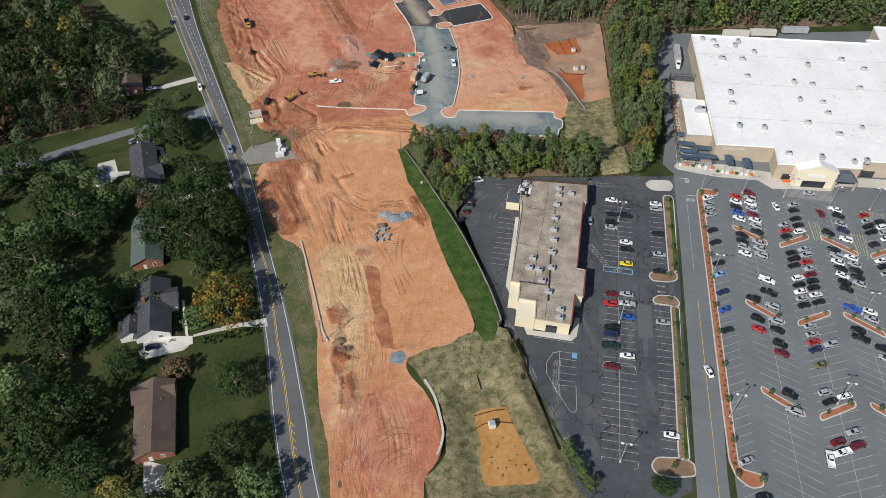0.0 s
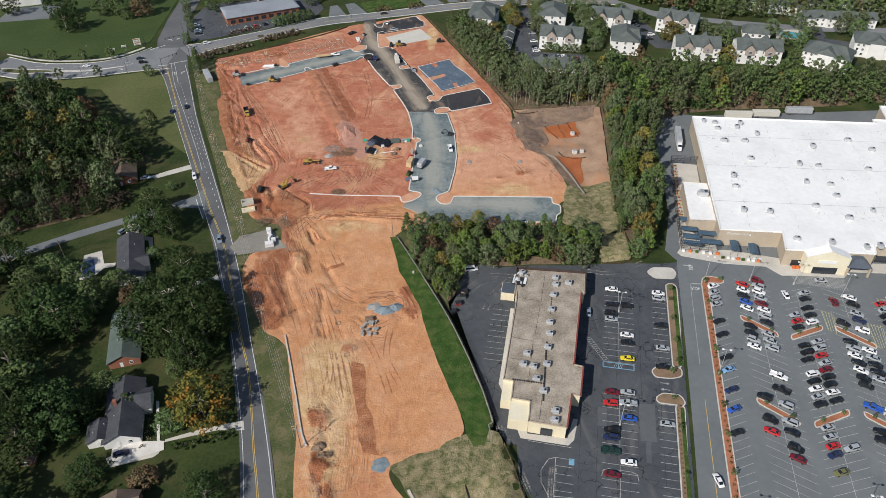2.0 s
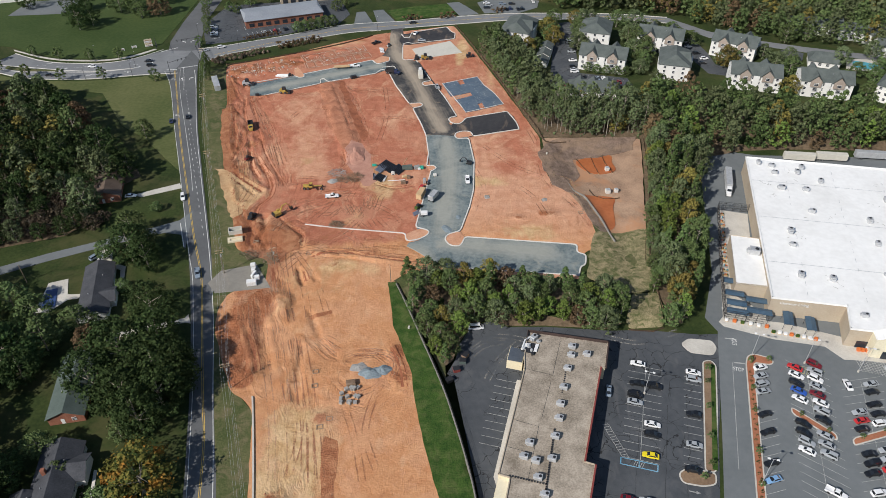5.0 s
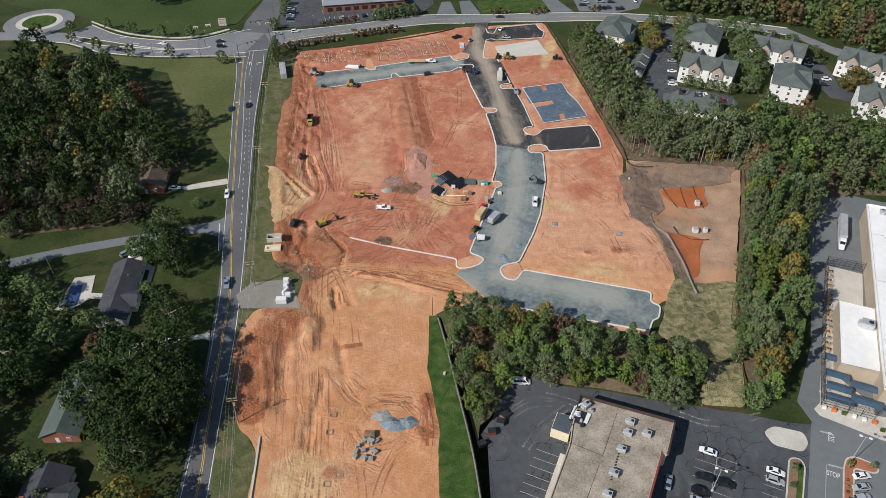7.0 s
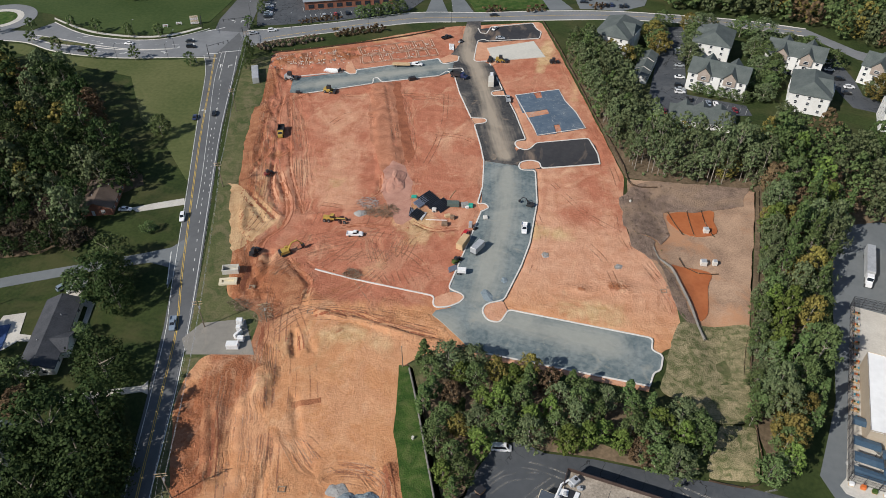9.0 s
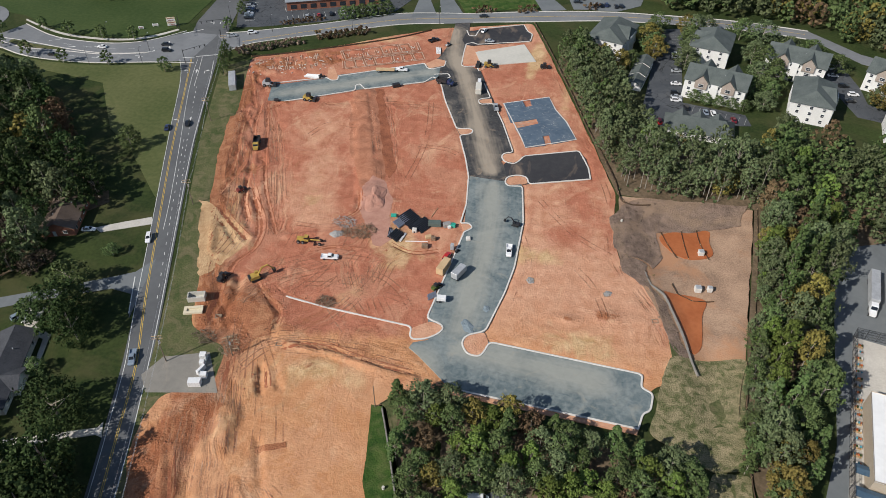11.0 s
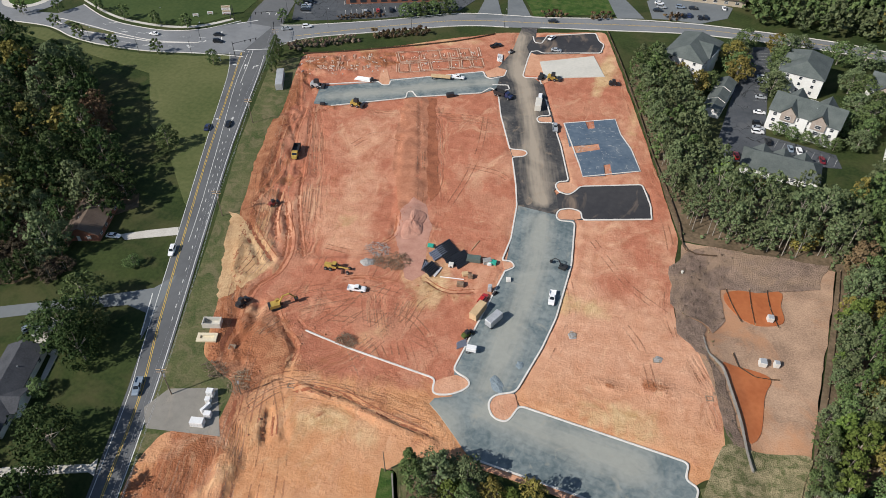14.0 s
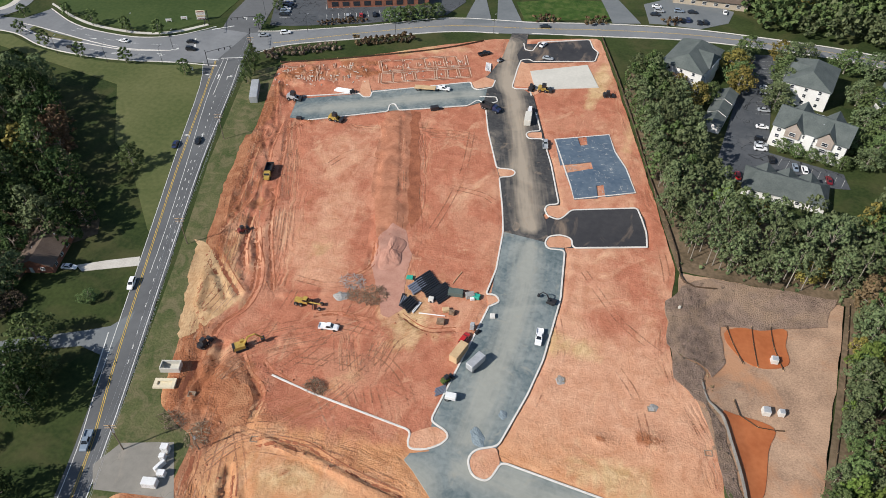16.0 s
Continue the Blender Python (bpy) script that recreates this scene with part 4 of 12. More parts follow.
flow([(-48.9, 255.8), (-40.4, 267.1), (-34.6, 282.8), (-33.2, 293.2), (-25.7, 303.6)], 10.0)
flow([(-28.2, 267.0), (-37.6, 277.1), (-44.7, 289.3)], 9.0)
flow([(-72.9, 391.9), (-55.8, 353.6), (-44.2, 323.3)], 5.0)
flow([(-63.2, 392.8), (-48.8, 356.0), (-38.8, 325.1)], 3.5)
flow([(-108.2, 373.0), (-91.2, 341.6), (-77.3, 312.0), (-72.6, 298.7)], 5.0)
flow([(37.6, 344.9), (39.6, 317.9), (43.9, 304.8), (53.7, 290.7), (56.7, 279.9)], 4.0)
flow([(0.2, 444.1), (16.3, 402.2), (29.4, 368.1)], 4.0)
flow([(-86.3, 380.4), (-49.9, 388.3), (-37.9, 388.0)], 4.0)
flow([(-21.9, 85.7), (-24.9, 99.4), (-24.9, 112.1), (-24.3, 126.1), (-24.0, 139.1), (-25.8, 158.3)], 8.0)
flow([(-12.8, 85.7), (-12.6, 99.4), (-15.6, 110.2), (-20.4, 120.0)], 8.0)
flow([(-30.0, 114.1), (-27.0, 118.0), (-22.9, 120.0), (-17.8, 120.0)], 5.0)
flow([(-28.5, 198.3), (-24.1, 202.4), (-17.1, 203.3), (-12.1, 200.6), (-13.0, 191.5), (-18.0, 182.5), (-24.7, 182.6), (-28.9, 189.3)], 5.0)
flow([(-64.4, 223.7), (-58.8, 208.5), (-53.1, 194.9), (-49.6, 186.5)], 7.0)
flow([(-28.3, 177.1), (-25.5, 166.2), (-23.1, 156.2)], 4.0)
flow([(-42.8, 210.7), (-33.1, 202.3), (-24.5, 196.5)], 4.0)
flow([(-49.9, 461.3), (-43.8, 434.5), (-37.0, 421.1), (-27.1, 396.1), (-18.9, 373.9), (-11.9, 354.1), (-8.2, 345.1)], 4.5)
flow([(-8.1, 344.5), (-4.5, 324.7), (-2.8, 303.5), (-2.4, 280.1), (-2.7, 267.4)], 5.0)
flow([(-1.0, 264.1), (15.0, 262.0), (37.2, 260.6)], 6.0)
flow([(-108.1, 383.2), (-79.4, 400.7), (-51.7, 417.1)], 4.0)


def soil(x, y):
    """How red, how pale and how dark the clay is."""
    red = 0.48 * smooth(y, 262, 300) - 0.6 * blob(x, y, 30, 295, 30, 52)
    pale, dark = np.zeros(np.shape(x)), np.zeros(np.shape(x))
    for px, py, rx, ry, k in SPOTS["red"]:
        red = red + k * blob(x, y, px, py, rx, ry)
    for px, py, rx, ry, k in SPOTS["pale"]:
        pale = pale + k * blob(x, y, px, py, rx, ry)
    for px, py, rx, ry, k in SPOTS["dark"]:
        dark = dark + k * blob(x, y, px, py, rx, ry)
    broken = churn(x, y)
    dark = dark + broken * (0.46 + 0.9 * lattice(x, y, 5.0, 31, 3))
    red = red + 0.25 * broken * (np.asarray(y) > 300)
    return np.stack([np.clip(red, 0, 1.2), np.clip(pale, 0, 1.1), np.clip(dark, 0, 1.1)], -1)


def flow_of(x, y):
    """For each point the nearest haul track: distance across it, way along it, and how worn the ground is."""
    best, second = np.full(np.shape(x), 1e9), np.full(np.shape(x), 1e9)
    across, down = np.zeros(np.shape(x)), np.zeros(np.shape(x))
    for n, (line, width) in enumerate(FLOWS):
        p = np.array(curve_through(line, 6.0))
        run = 60.0 * n
        mine, m_across, m_down = np.full(np.shape(x), 1e9), np.zeros(np.shape(x)), np.zeros(np.shape(x))
        for a, b in zip(p[:-1], p[1:]):
            d = b - a
            L = math.hypot(*d)
            t = np.clip(((x - a[0]) * d[0] + (y - a[1]) * d[1]) / (L * L), 0, 1)
            ox, oy = x - a[0] - t * d[0], y - a[1] - t * d[1]
            r = np.hypot(ox, oy)
            near = r / width < mine
            mine = np.where(near, r / width, mine)
            m_across = np.where(near, r * np.sign(d[0] * oy - d[1] * ox) + 37.0 * n, m_across)
            m_down = np.where(near, run + t * L, m_down)
            run += L
        first = mine < best
        second = np.where(first, best, np.minimum(second, mine))
        across, down = np.where(first, m_across, across), np.where(first, m_down, down)
        best = np.where(first, mine, best)
    worn = np.exp(-(best * 1.15) ** 2) * smooth(second - best, 0.02, 0.6)
    return np.stack([across, down, worn], -1)


ground_sheet()
fill("dirt", rounded(SITE, 3.5, 4), M["soil"], 0.06, 0.8, dirt_relief, "bare orange-red clay, rutted by tracks", soil, "ground", ragged=0.4)



def clay_height(x, y):
    """Height of the clay's surface."""
    x, y = np.asarray(x, float), np.asarray(y, float)
    edge = smooth(off_line(SITE, x, y, True), 0.5, 4.0)
    return land(x, y) + 0.18 + dirt_relief(x, y) * edge


TRACKS = []


def track(*lines):
    TRACKS.extend(lines)


track([(-56.4, 270.7), (-50.9, 282.1), (-49.3, 295.5), (-50.9, 306.1)], [(-29.7, 270.8), (-36.2, 282.3), (-38.1, 291.5), (-34.9, 297.8)], [(-24.4, 270.4), (-32.2, 281.3), (-34.7, 290.1)], [(-19.1, 274.4), (-25.1, 281.3), (-33.8, 285.5), (-43.5, 282.2), (-48.0, 275.9)], [(-59.4, 284.2), (-47.3, 291.0), (-36.4, 292.1), (-28.2, 300.0)], [(-53.7, 276.3), (-45.3, 278.0), (-32.9, 278.7), (-19.8, 276.4)])
track([(-60.3, 242.0), (-65.7, 254.2), (-67.4, 267.0), (-66.0, 282.0), (-66.2, 298.0)], [(-80.1, 311.1), (-90.9, 334.3), (-105.7, 360.7), (-112.4, 376.1)], [(-78.3, 311.7), (-88.6, 335.1), (-100.7, 358.1)], [(-74.0, 295.4), (-78.3, 305.6), (-87.3, 325.0)], [(-90.8, 301.3), (-97.7, 321.4), (-110.6, 346.6), (-114.9, 366.2)], [(-68.6, 302.9), (-57.0, 304.0), (-48.1, 311.4), (-44.5, 320.1)])
track([(38.2, 339.2), (40.0, 318.1), (43.1, 304.5), (51.5, 289.9), (56.0, 279.6)], [(29.7, 358.1), (34.3, 343.9), (38.3, 325.3)], [(27.5, 303.9), (33.5, 296.7), (38.2, 285.4)], [(6.0, 319.8), (12.2, 303.6), (11.3, 284.7)], [(11.1, 336.0), (24.8, 320.7), (38.1, 312.4)])
track([(-57.3, 248.9), (-45.1, 255.0), (-29.7, 254.3), (-11.5, 253.0)], [(-57.7, 252.8), (-43.8, 252.5), (-26.8, 251.5), (-9.2, 251.0)], [(-54.7, 238.2), (-59.2, 252.3), (-55.6, 262.0)], [(-40.2, 358.9), (-29.2, 358.9), (-24.3, 357.0)], [(-38.5, 334.8), (-38.0, 352.3), (-39.5, 370.8), (-44.7, 394.6)], [(-84.8, 355.4), (-79.7, 365.3), (-67.7, 365.2)])
track([(-29.5, 155.3), (-33.7, 172.5), (-39.6, 190.0), (-46.8, 210.2), (-54.5, 230.8)], [(-25.5, 157.5), (-30.2, 173.0), (-35.6, 188.4), (-43.0, 208.2)], [(-33.6, 156.4), (-37.8, 171.9), (-43.8, 189.4)], [(-22.1, 186.0), (-14.7, 191.3), (-14.7, 200.2), (-20.8, 204.0), (-27.3, 200.7), (-28.6, 191.5), (-22.1, 186.0)], [(-42.8, 210.7), (-34.9, 209.3), (-24.3, 203.5), (-15.5, 204.7)], [(-38.1, 221.8), (-42.9, 232.4), (-50.0, 243.5), (-56.7, 252.2)], [(-25.4, 185.6), (-18.6, 170.8), (-14.0, 157.4)], [(-15.5, 187.0), (-15.9, 173.0), (-9.9, 159.7)])
track([(-28.0, 86.0), (-27.0, 99.4), (-23.9, 110.2), (-15.8, 114.1)], [(-25.0, 86.0), (-22.9, 97.6), (-15.3, 104.7), (-7.2, 104.7)], [(-18.9, 86.0), (-16.4, 95.9), (-8.6, 99.4)], [(-14.3, 86.0), (-12.3, 92.5), (-6.1, 94.2)], [(-21.9, 86.0), (-21.1, 95.9), (-20.3, 106.5), (-21.9, 118.0)], [(-35.3, 139.1), (-34.9, 153.3), (-34.5, 168.8), (-38.3, 185.8)])


def side_lines(line, off, step=0.9):
    """The line moved sideways."""
    c = [Vector(q) for q in curve_through(line, step)]
    out = []
    for i in range(len(c)):
        d = (c[min(i + 1, len(c) - 1)] - c[max(i - 1, 0)]).normalized()
        out.append(c[i] + Vector((-d.y, d.x)) * off)
    return out


def strips_on_clay(name, runs, mat, label, lift=0.05):
    """Strips that lie on the clay: runs of points with half widths."""
    left, right = [], []
    for run in runs:
        for i, (p, w) in enumerate(run):
            d = (run[min(i + 1, len(run) - 1)][0] - run[max(i - 1, 0)][0]).normalized()
            n = Vector((-d.y, d.x)) * w
            left.append(p + n)
            right.append(p - n)
    flat = np.array([tuple(p) for pair in zip(left, right) for p in pair])
    ok = inside(SITE, flat[:, 0], flat[:, 1]) & (off_line(SITE, flat[:, 0], flat[:, 1], True) > 1.2)
    for area in PAVED:
        ok &= ~inside(area, flat[:, 0], flat[:, 1])
    z = clay_height(flat[:, 0], flat[:, 1]) + lift
    co = [(x, y, h) for (x, y), h in zip(flat.tolist(), z.tolist())]
    faces, k = [], 0
    for run in runs:
        for i in range(len(run) - 1):
            j = 2 * (k + i)
            if ok[j] and ok[j + 1] and ok[j + 2] and ok[j + 3]:
                faces.append((j, j + 1, j + 3, j + 2))
        k += len(run)
    me = bpy.data.meshes.new(name)
    me.from_pydata(co, [], faces)
    me.materials.append(mat)
    return tagged(new(name, me), label, "track", kind="structure")


def wheel_tracks():
    rng = random.Random(77)
    dark, pale = [], []
    for line in TRACKS:
        for side in (-0.95, 0.95):
            dark.append([(p, 0.22) for p in side_lines(line, side)])
    # the many passes along each haul way
    for line, width in FLOWS:
        full = curve_through(line, 0.9)
        for k in range(int(width * 1.1)):
            n = len(full)
            lo = rng.randrange(0, max(1, n // 2))
            hi = min(n, lo + rng.randrange(n // 4 + 3, n // 2 + 6))
            if hi - lo < 5:
                continue
            off, sway, turn = rng.gauss(0, width * 0.5), rng.uniform(0.2, 0.9), rng.uniform(0, 6)
            into = dark if rng.random() < 0.66 else pale
            w = rng.uniform(0.12, 0.24)
            for side in (-0.95, 0.95):
                c = side_lines(full[lo:hi:3], off + side)
                into.append([(p + Vector((0.5, 0.3)) * sway * math.sin(turn + i * 0.11), w * rng.uniform(0.6, 1.2)) for i, p in enumerate(c)])
    strips_on_clay("wheel_track", dark, M["wheel_track"], "dark wheel tracks pressed into clay")
    strips_on_clay("wheel_track", pale, M["pale_track"], "pale dry wheel tracks over clay", 0.045)
    cuts = []
    for line, half in GOUGES:
        c = side_lines(line, 0.0, 0.7)
        cuts.append([(p + Vector((rng.uniform(-0.12, 0.12), rng.uniform(-0.12, 0.12))), half * rng.uniform(0.18, 0.5)) for p in c])
        cuts.append([(p, rng.uniform(0.06, 0.2)) for p in side_lines(line, half * 1.25, 0.7)])
    strips_on_clay("torn_rut", cuts, M["torn_clay"], "deep red ruts torn into damp clay", 0.04)


wheel_tracks()


def clods():
    """Loose lumps of clay along the ruts and in broken ground."""
    rng = np.random.default_rng(91)
    spots_at = []
    for line, half in GOUGES + CHURNED:
        c = np.array([tuple(q) for q in curve_through(line, 1.0)])
        wide = half * (2.0 if half < 2.5 else 0.6)
        for k in range(2 if half < 2.5 else 7):
            spots_at.append(c + rng.normal(0, wide, c.shape))
    p = np.concatenate(spots_at)
    keep = inside(SITE, p[:, 0], p[:, 1]) & (off_line(SITE, p[:, 0], p[:, 1], True) > 1.5)
    for area in PAVED:
        keep &= ~inside(area, p[:, 0], p[:, 1])
    p = p[keep]
    z = clay_height(p[:, 0], p[:, 1])
    base = np.array([(1, 0, 0), (0.3, 0.95, 0), (-0.8, 0.6, 0), (-0.85, -0.55, 0), (0.25, -1, 0), (0.3, 0.15, 0.8), (-0.35, -0.1, 0.7)])
    tri = np.array([(0, 1, 5), (1, 2, 5), (2, 6, 5), (2, 3, 6), (3, 4, 6), (4, 5, 6), (4, 0, 5)])
    size = 0.08 + 0.36 * rng.random(len(p)) ** 4.0
    co = base[None] * (size[:, None, None] * rng.uniform(0.7, 1.3, (len(p), 7, 3)))
    turn = rng.uniform(0, 6.28, len(p))
    x = co[..., 0] * np.cos(turn)[:, None] - co[..., 1] * np.sin(turn)[:, None] + p[:, None, 0]
    y = co[..., 0] * np.sin(turn)[:, None] + co[..., 1] * np.cos(turn)[:, None] + p[:, None, 1]
    verts = np.stack([x, y, co[..., 2] + z[:, None]], -1).reshape(-1, 3)
    faces = (tri[None] + 7 * np.arange(len(p))[:, None, None]).reshape(-1, 3)
    me = bpy.data.meshes.new("clay_clods")
    me.from_pydata(verts.tolist(), [], faces.tolist())
    me.materials.append(M["clod"])
    tagged(new("clay_clods", me), "loose lumps of red clay along the ruts", "clods", kind="stuff")


clods()

# the ramp of tipped soil between the two pads
fill("soil_ramp", [(-80.5, 396.0), (-74.0, 373.5), (-65.5, 351.0), (-59.4, 338.5), (-53.5, 327.0), (-46.0, 330.0), (-47.0, 338.0), (-50.0, 346.0), (-55.5, 359.5), (-63.0, 377.5), (-70.5, 397.0)], M["ramp_soil"], 0.10, 0.8, dirt_relief, "long ramp of tipped orange-brown soil", category="ground", ragged=1.6)
# a darker strip along the ramp's right-hand flank
fill("soil_ramp", [(-70.5, 397.0), (-63.5, 378.5), (-56.2, 360.5), (-50.8, 347.5), (-47.5, 338.0), (-45.0, 336.0), (-44.0, 340.0), (-48.0, 350.5), (-54.0, 364.0), (-60.5, 379.5), (-67.0, 397.0)], M["torn_clay"], 0.125, 0.8, dirt_relief, "dark flank of a soil ramp", category="ground", ragged=1.3)
# pale sandy spoil spread beside the road
fill("sand_spread", [(-106.6, 306.4), (-98.8, 304.1), (-86.3, 293.9), (-80.7, 287.5), (-82.5, 279.3), (-84.3, 275.1), (-86.6, 270.0), (-89.0, 271.8), (-97.0, 288.1)], M["sand_clay"], 0.10, 0.8, dirt_relief, "pale yellow sandy spoil spread on clay", category="ground", ragged=1.8)
# damp strips where the topsoil has been scraped away
for line in ([(-27.2, 171.4), (-26.3, 160.8), (-24.4, 151.8), (-22.2, 141.0), (-20.4, 134.6), (-15.4, 134.6), (-17.9, 144.0), (-20.7, 153.8), (-21.7, 162.9), (-23.4, 170.0)], [(-43.5, 219.6), (-36.0, 222.0), (-35.2, 220.4), (-42.4, 217.6)],
             [(-69.9, 261.9), (-67.0, 264.9), (-61.1, 264.7), (-56.8, 260.8), (-55.9, 254.1), (-59.9, 251.5), (-65.4, 256.3)], [(-85.3, 270.5), (-82.8, 273.5), (-79.2, 268.8), (-81.9, 267.1)],
             [(-119.5, 362.0), (-113.5, 345.0), (-107.0, 328.0), (-100.5, 311.0), (-98.0, 305.0), (-101.5, 305.5), (-105.5, 314.0), (-112.5, 330.5), (-118.5, 348.0), (-121.5, 360.0)], [(-98.5, 331.5), (-95.0, 331.0), (-94.0, 326.0), (-99.5, 325.5)],
             [(-66.0, 213.0), (-61.5, 203.0), (-57.2, 193.0), (-55.6, 194.6), (-58.6, 204.5), (-63.0, 214.6)]):
    fill("damp_clay", line, M["damp_clay"], 0.11, 0.8, dirt_relief, "darker damp clay where the topsoil is scraped away", category="ground", ragged=1.1)

# grass strip, straw slope, basin
fill("meadow", [(-164, 399), (-151, 378), (-133, 338), (-113, 298), (-124, 305), (-150, 330), (-165, 340), (-190, 372), (-262, 380), (-285, 384), (-262, 389), (-244, 384), (-227, 383), (-204, 385), (-179, 392)], M["meadow"], 0.015, 4.0, label="pale dry meadow grass beside the road", category="grass")
fill("field", [(-270, 424), (-246, 415), (-230, 412), (-208, 413), (-195, 420), (-184, 436), (-186, 470), (-192, 560), (-330, 560), (-330, 430)], M["field"], 0.02, 10.0, label="wide mown green field", category="grass")
fill("road_verge", [(-34, 88), (-39.8, 109.7), (-43.1, 120.7), (-46.4, 132.2), (-50.4, 144.6), (-54.3, 155.9), (-58.9, 168), (-64.7, 183.8), (-75.2, 214), (-83, 234.9), (-89.8, 253), (-106.8, 297), (-125.3, 341), (-140.3, 383), (-147, 402), (-136.5, 402), (-123.5, 368), (-111.5, 325), (-100.5, 297), (-89.5, 273), (-82, 254), (-66, 249), (-61, 232)] + [(-69.3, 228.8), (-74.1, 226.6), (-74.9, 218.7), (-73.5, 211.1), (-70.3, 204.8), (-66.6, 198.0), (-62.5, 190.1), (-58.8, 184.4), (-54.9, 181.7), (-50.9, 177.9)] + [(-39.5, 141), (-36, 116), (-31, 99), (-28, 88)], M["verge"], 0.03, 2.5, label="rough verge of grass, straw and dust beside the road", category="verge")
fill("grass_strip", [(-19.2, 238.4), (-16.0, 238.6), (-11.5, 229.1), (-4.5, 213.7), (6.1, 189.6), (15.1, 163), (19, 146.5), (17.5, 143.5), (16.0, 138.5), (12.5, 137.5), (10.5, 142), (10, 147), (5, 160), (-1, 178), (-6, 198), (-14, 217)], M["lush"], 0.16, 1.4, label="strip of bright new turf along the retaining wall", ragged=0.4)
fill("straw_slope", [(-12, 131), (2, 137), (10, 142.5), (17.5, 143.8), (21.0, 142.0), (21.5, 140), (29, 115), (34.5, 100), (41.5, 87), (46, 78), (-5, 78), (-5.5, 91), (0.5, 98), (0.8, 106), (-3, 117)], M["straw"], 0.12, 1.5, label="slope of dry straw mulch over thin grass", ragged=1.2)
fill("detention_basin", BASIN, M["straw_clay"], 0.05, 2.0, lambda x, y: 0.10 * ripple(x, y, 5, 12), label="straw-covered detention basin with worn clay", ragged=0.6)
fill("basin_bank", [(35.7, 332.7), (42.5, 345.1), (59.5, 348.0), (82.4, 350.8), (78.7, 339.1), (61.9, 333.3), (51.8, 329.9), (54.3, 317.9), (51.5, 310.9), (39.2, 317.8)] , M["scrub"], 0.30, 2.5, label="bank of dead brown scrub", ragged=1.8)
fill("basin_berm", [(39.2, 317.8), (49.0, 311.3), (51.0, 300.4), (55.7, 295.5), (60.1, 282.9), (64.5, 269.1), (63.0, 266.0), (57.4, 280.1), (54.5, 290.9), (49.8, 301.1), (41.3, 306.3)] , M["scrub"], 0.30, 2.0, label="berm of dead brown scrub beside the basin", ragged=1.8)
fill("basin_grass", [(59.3, 264.7), (56.7, 279.9), (58.5, 278.6), (64.9, 268.4), (76.4, 273.9), (74.7, 255.8), (63.6, 251.7), (55.7, 253.9), (53.2, 260.2)] , M["verge"], 0.30, 3.0, label="green and straw grass on the basin's rim")
fill("basin_grass", rounded([(57.4, 274.9), (77.9, 278.4), (75.3, 242.4), (67.6, 239.7), (52.1, 247.2), (55.4, 266.4)], 2.0), M["straw"], 0.36, 2.5, label="straw and green grass on the basin's rim", ragged=1.0)

# ponds
def sheet(name, poly, z, mat, label, category="", kind="structure"):
    bm = bmesh.new()
    bm.faces.new([bm.verts.new((*p, z)) for p in poly])
    bmesh.ops.triangulate(bm, faces=bm.faces)
    return tagged(link(name, bm, mat), label, category or name.replace("_", " "), kind=kind)


fill("pond_mud", POND_S, M["red_mud"], 0.05, 1.0, lambda x, y: 0.06 * ripple(x, y, 4, 7), "wet red mud round a sediment pond", category="mud")
sheet("pond_water", curve_through([(9.2, 112.7), (13.6, 114.0), (18.1, 114.4), (19.5, 110.1), (23.2, 100.3), (26.7, 90.0), (10.7, 90.0), (10.3, 102.0), (9.2, 107.9)], 2, True), -1.74, M["mud_water"], "orange-brown muddy water in a sediment pond", "water")
fill("basin_mud", curve_through([(53.5, 329.3), (68.2, 335.4), (69.1, 329.4), (70.0, 322.7), (62.8, 319.2), (56.4, 322.0)], 1.5, True), M["red_mud"], 0.28, 1.0, lambda x, y: 0.08 * ripple(x, y, 4, 7), "wet red mud in the detention basin", category="mud")
fill("basin_mud", curve_through([(54.6, 300.2), (57.5, 301.7), (67.3, 301.1), (66.4, 294.1), (66.0, 281.8), (62.9, 278.5), (59.1, 289.6)], 1.5, True), M["red_mud"], 0.28, 1.0, lambda x, y: 0.08 * ripple(x, y, 4, 7), "wet red mud in the detention basin", category="mud")

# ---- roads ----
ROAD_Z = 0.02


def road(name, line, w, z, mat, label, smooth_it=True):
    bm = bmesh.new()
    pts = curve_through(line, 4.0) if smooth_it else line
    ribbon(bm, pts, w, z, 0)
    return structure(name, bm, mat, label, "road")


MAIN = [(-22, 40), (-39.5, 86), (-44, 103), (-51.5, 133), (-59.8, 164), (-65.7, 180), (-77.4, 209), (-94.4, 251)]
MAIN_N = [(-94.4, 251), (-113.9, 295), (-133.0, 341), (-152.3, 384)]
fill("main_road", [(44.5, -150), (-26.5, 40), (-44.5, 88), (-50.9, 109.7), (-53.1, 118.8), (-55.7, 130.1), (-58.4, 140.3), (-62.3, 153.5), (-66.2, 165.5), (-70.8, 179.7), (-80.2, 206), (-84.5, 217.3), (-91.3, 234.9), (-99.1, 253), (-118.9, 297), (-139.0, 341), (-157.8, 383), (-169.5, 404), (-180.4, 440), (-184, 470), (-190, 560), (-176, 560), (-170, 470), (-160.8, 436), (-150.0, 402), (-143.3, 383), (-127.5, 341), (-108.9, 297), (-90.1, 253), (-82.5, 234.9), (-74.4, 214), (-64.0, 183.8), (-58.4, 168), (-54.2, 155.9), (-50.5, 144.6), (-46.6, 132.2), (-43.3, 120.7), (-40, 109.7), (-34.2, 88), (-17, 40), (54, -150)], M["asphalt_road"], 0.02, 8.0, label="grey asphalt two-lane road that widens at a junction", category="road")
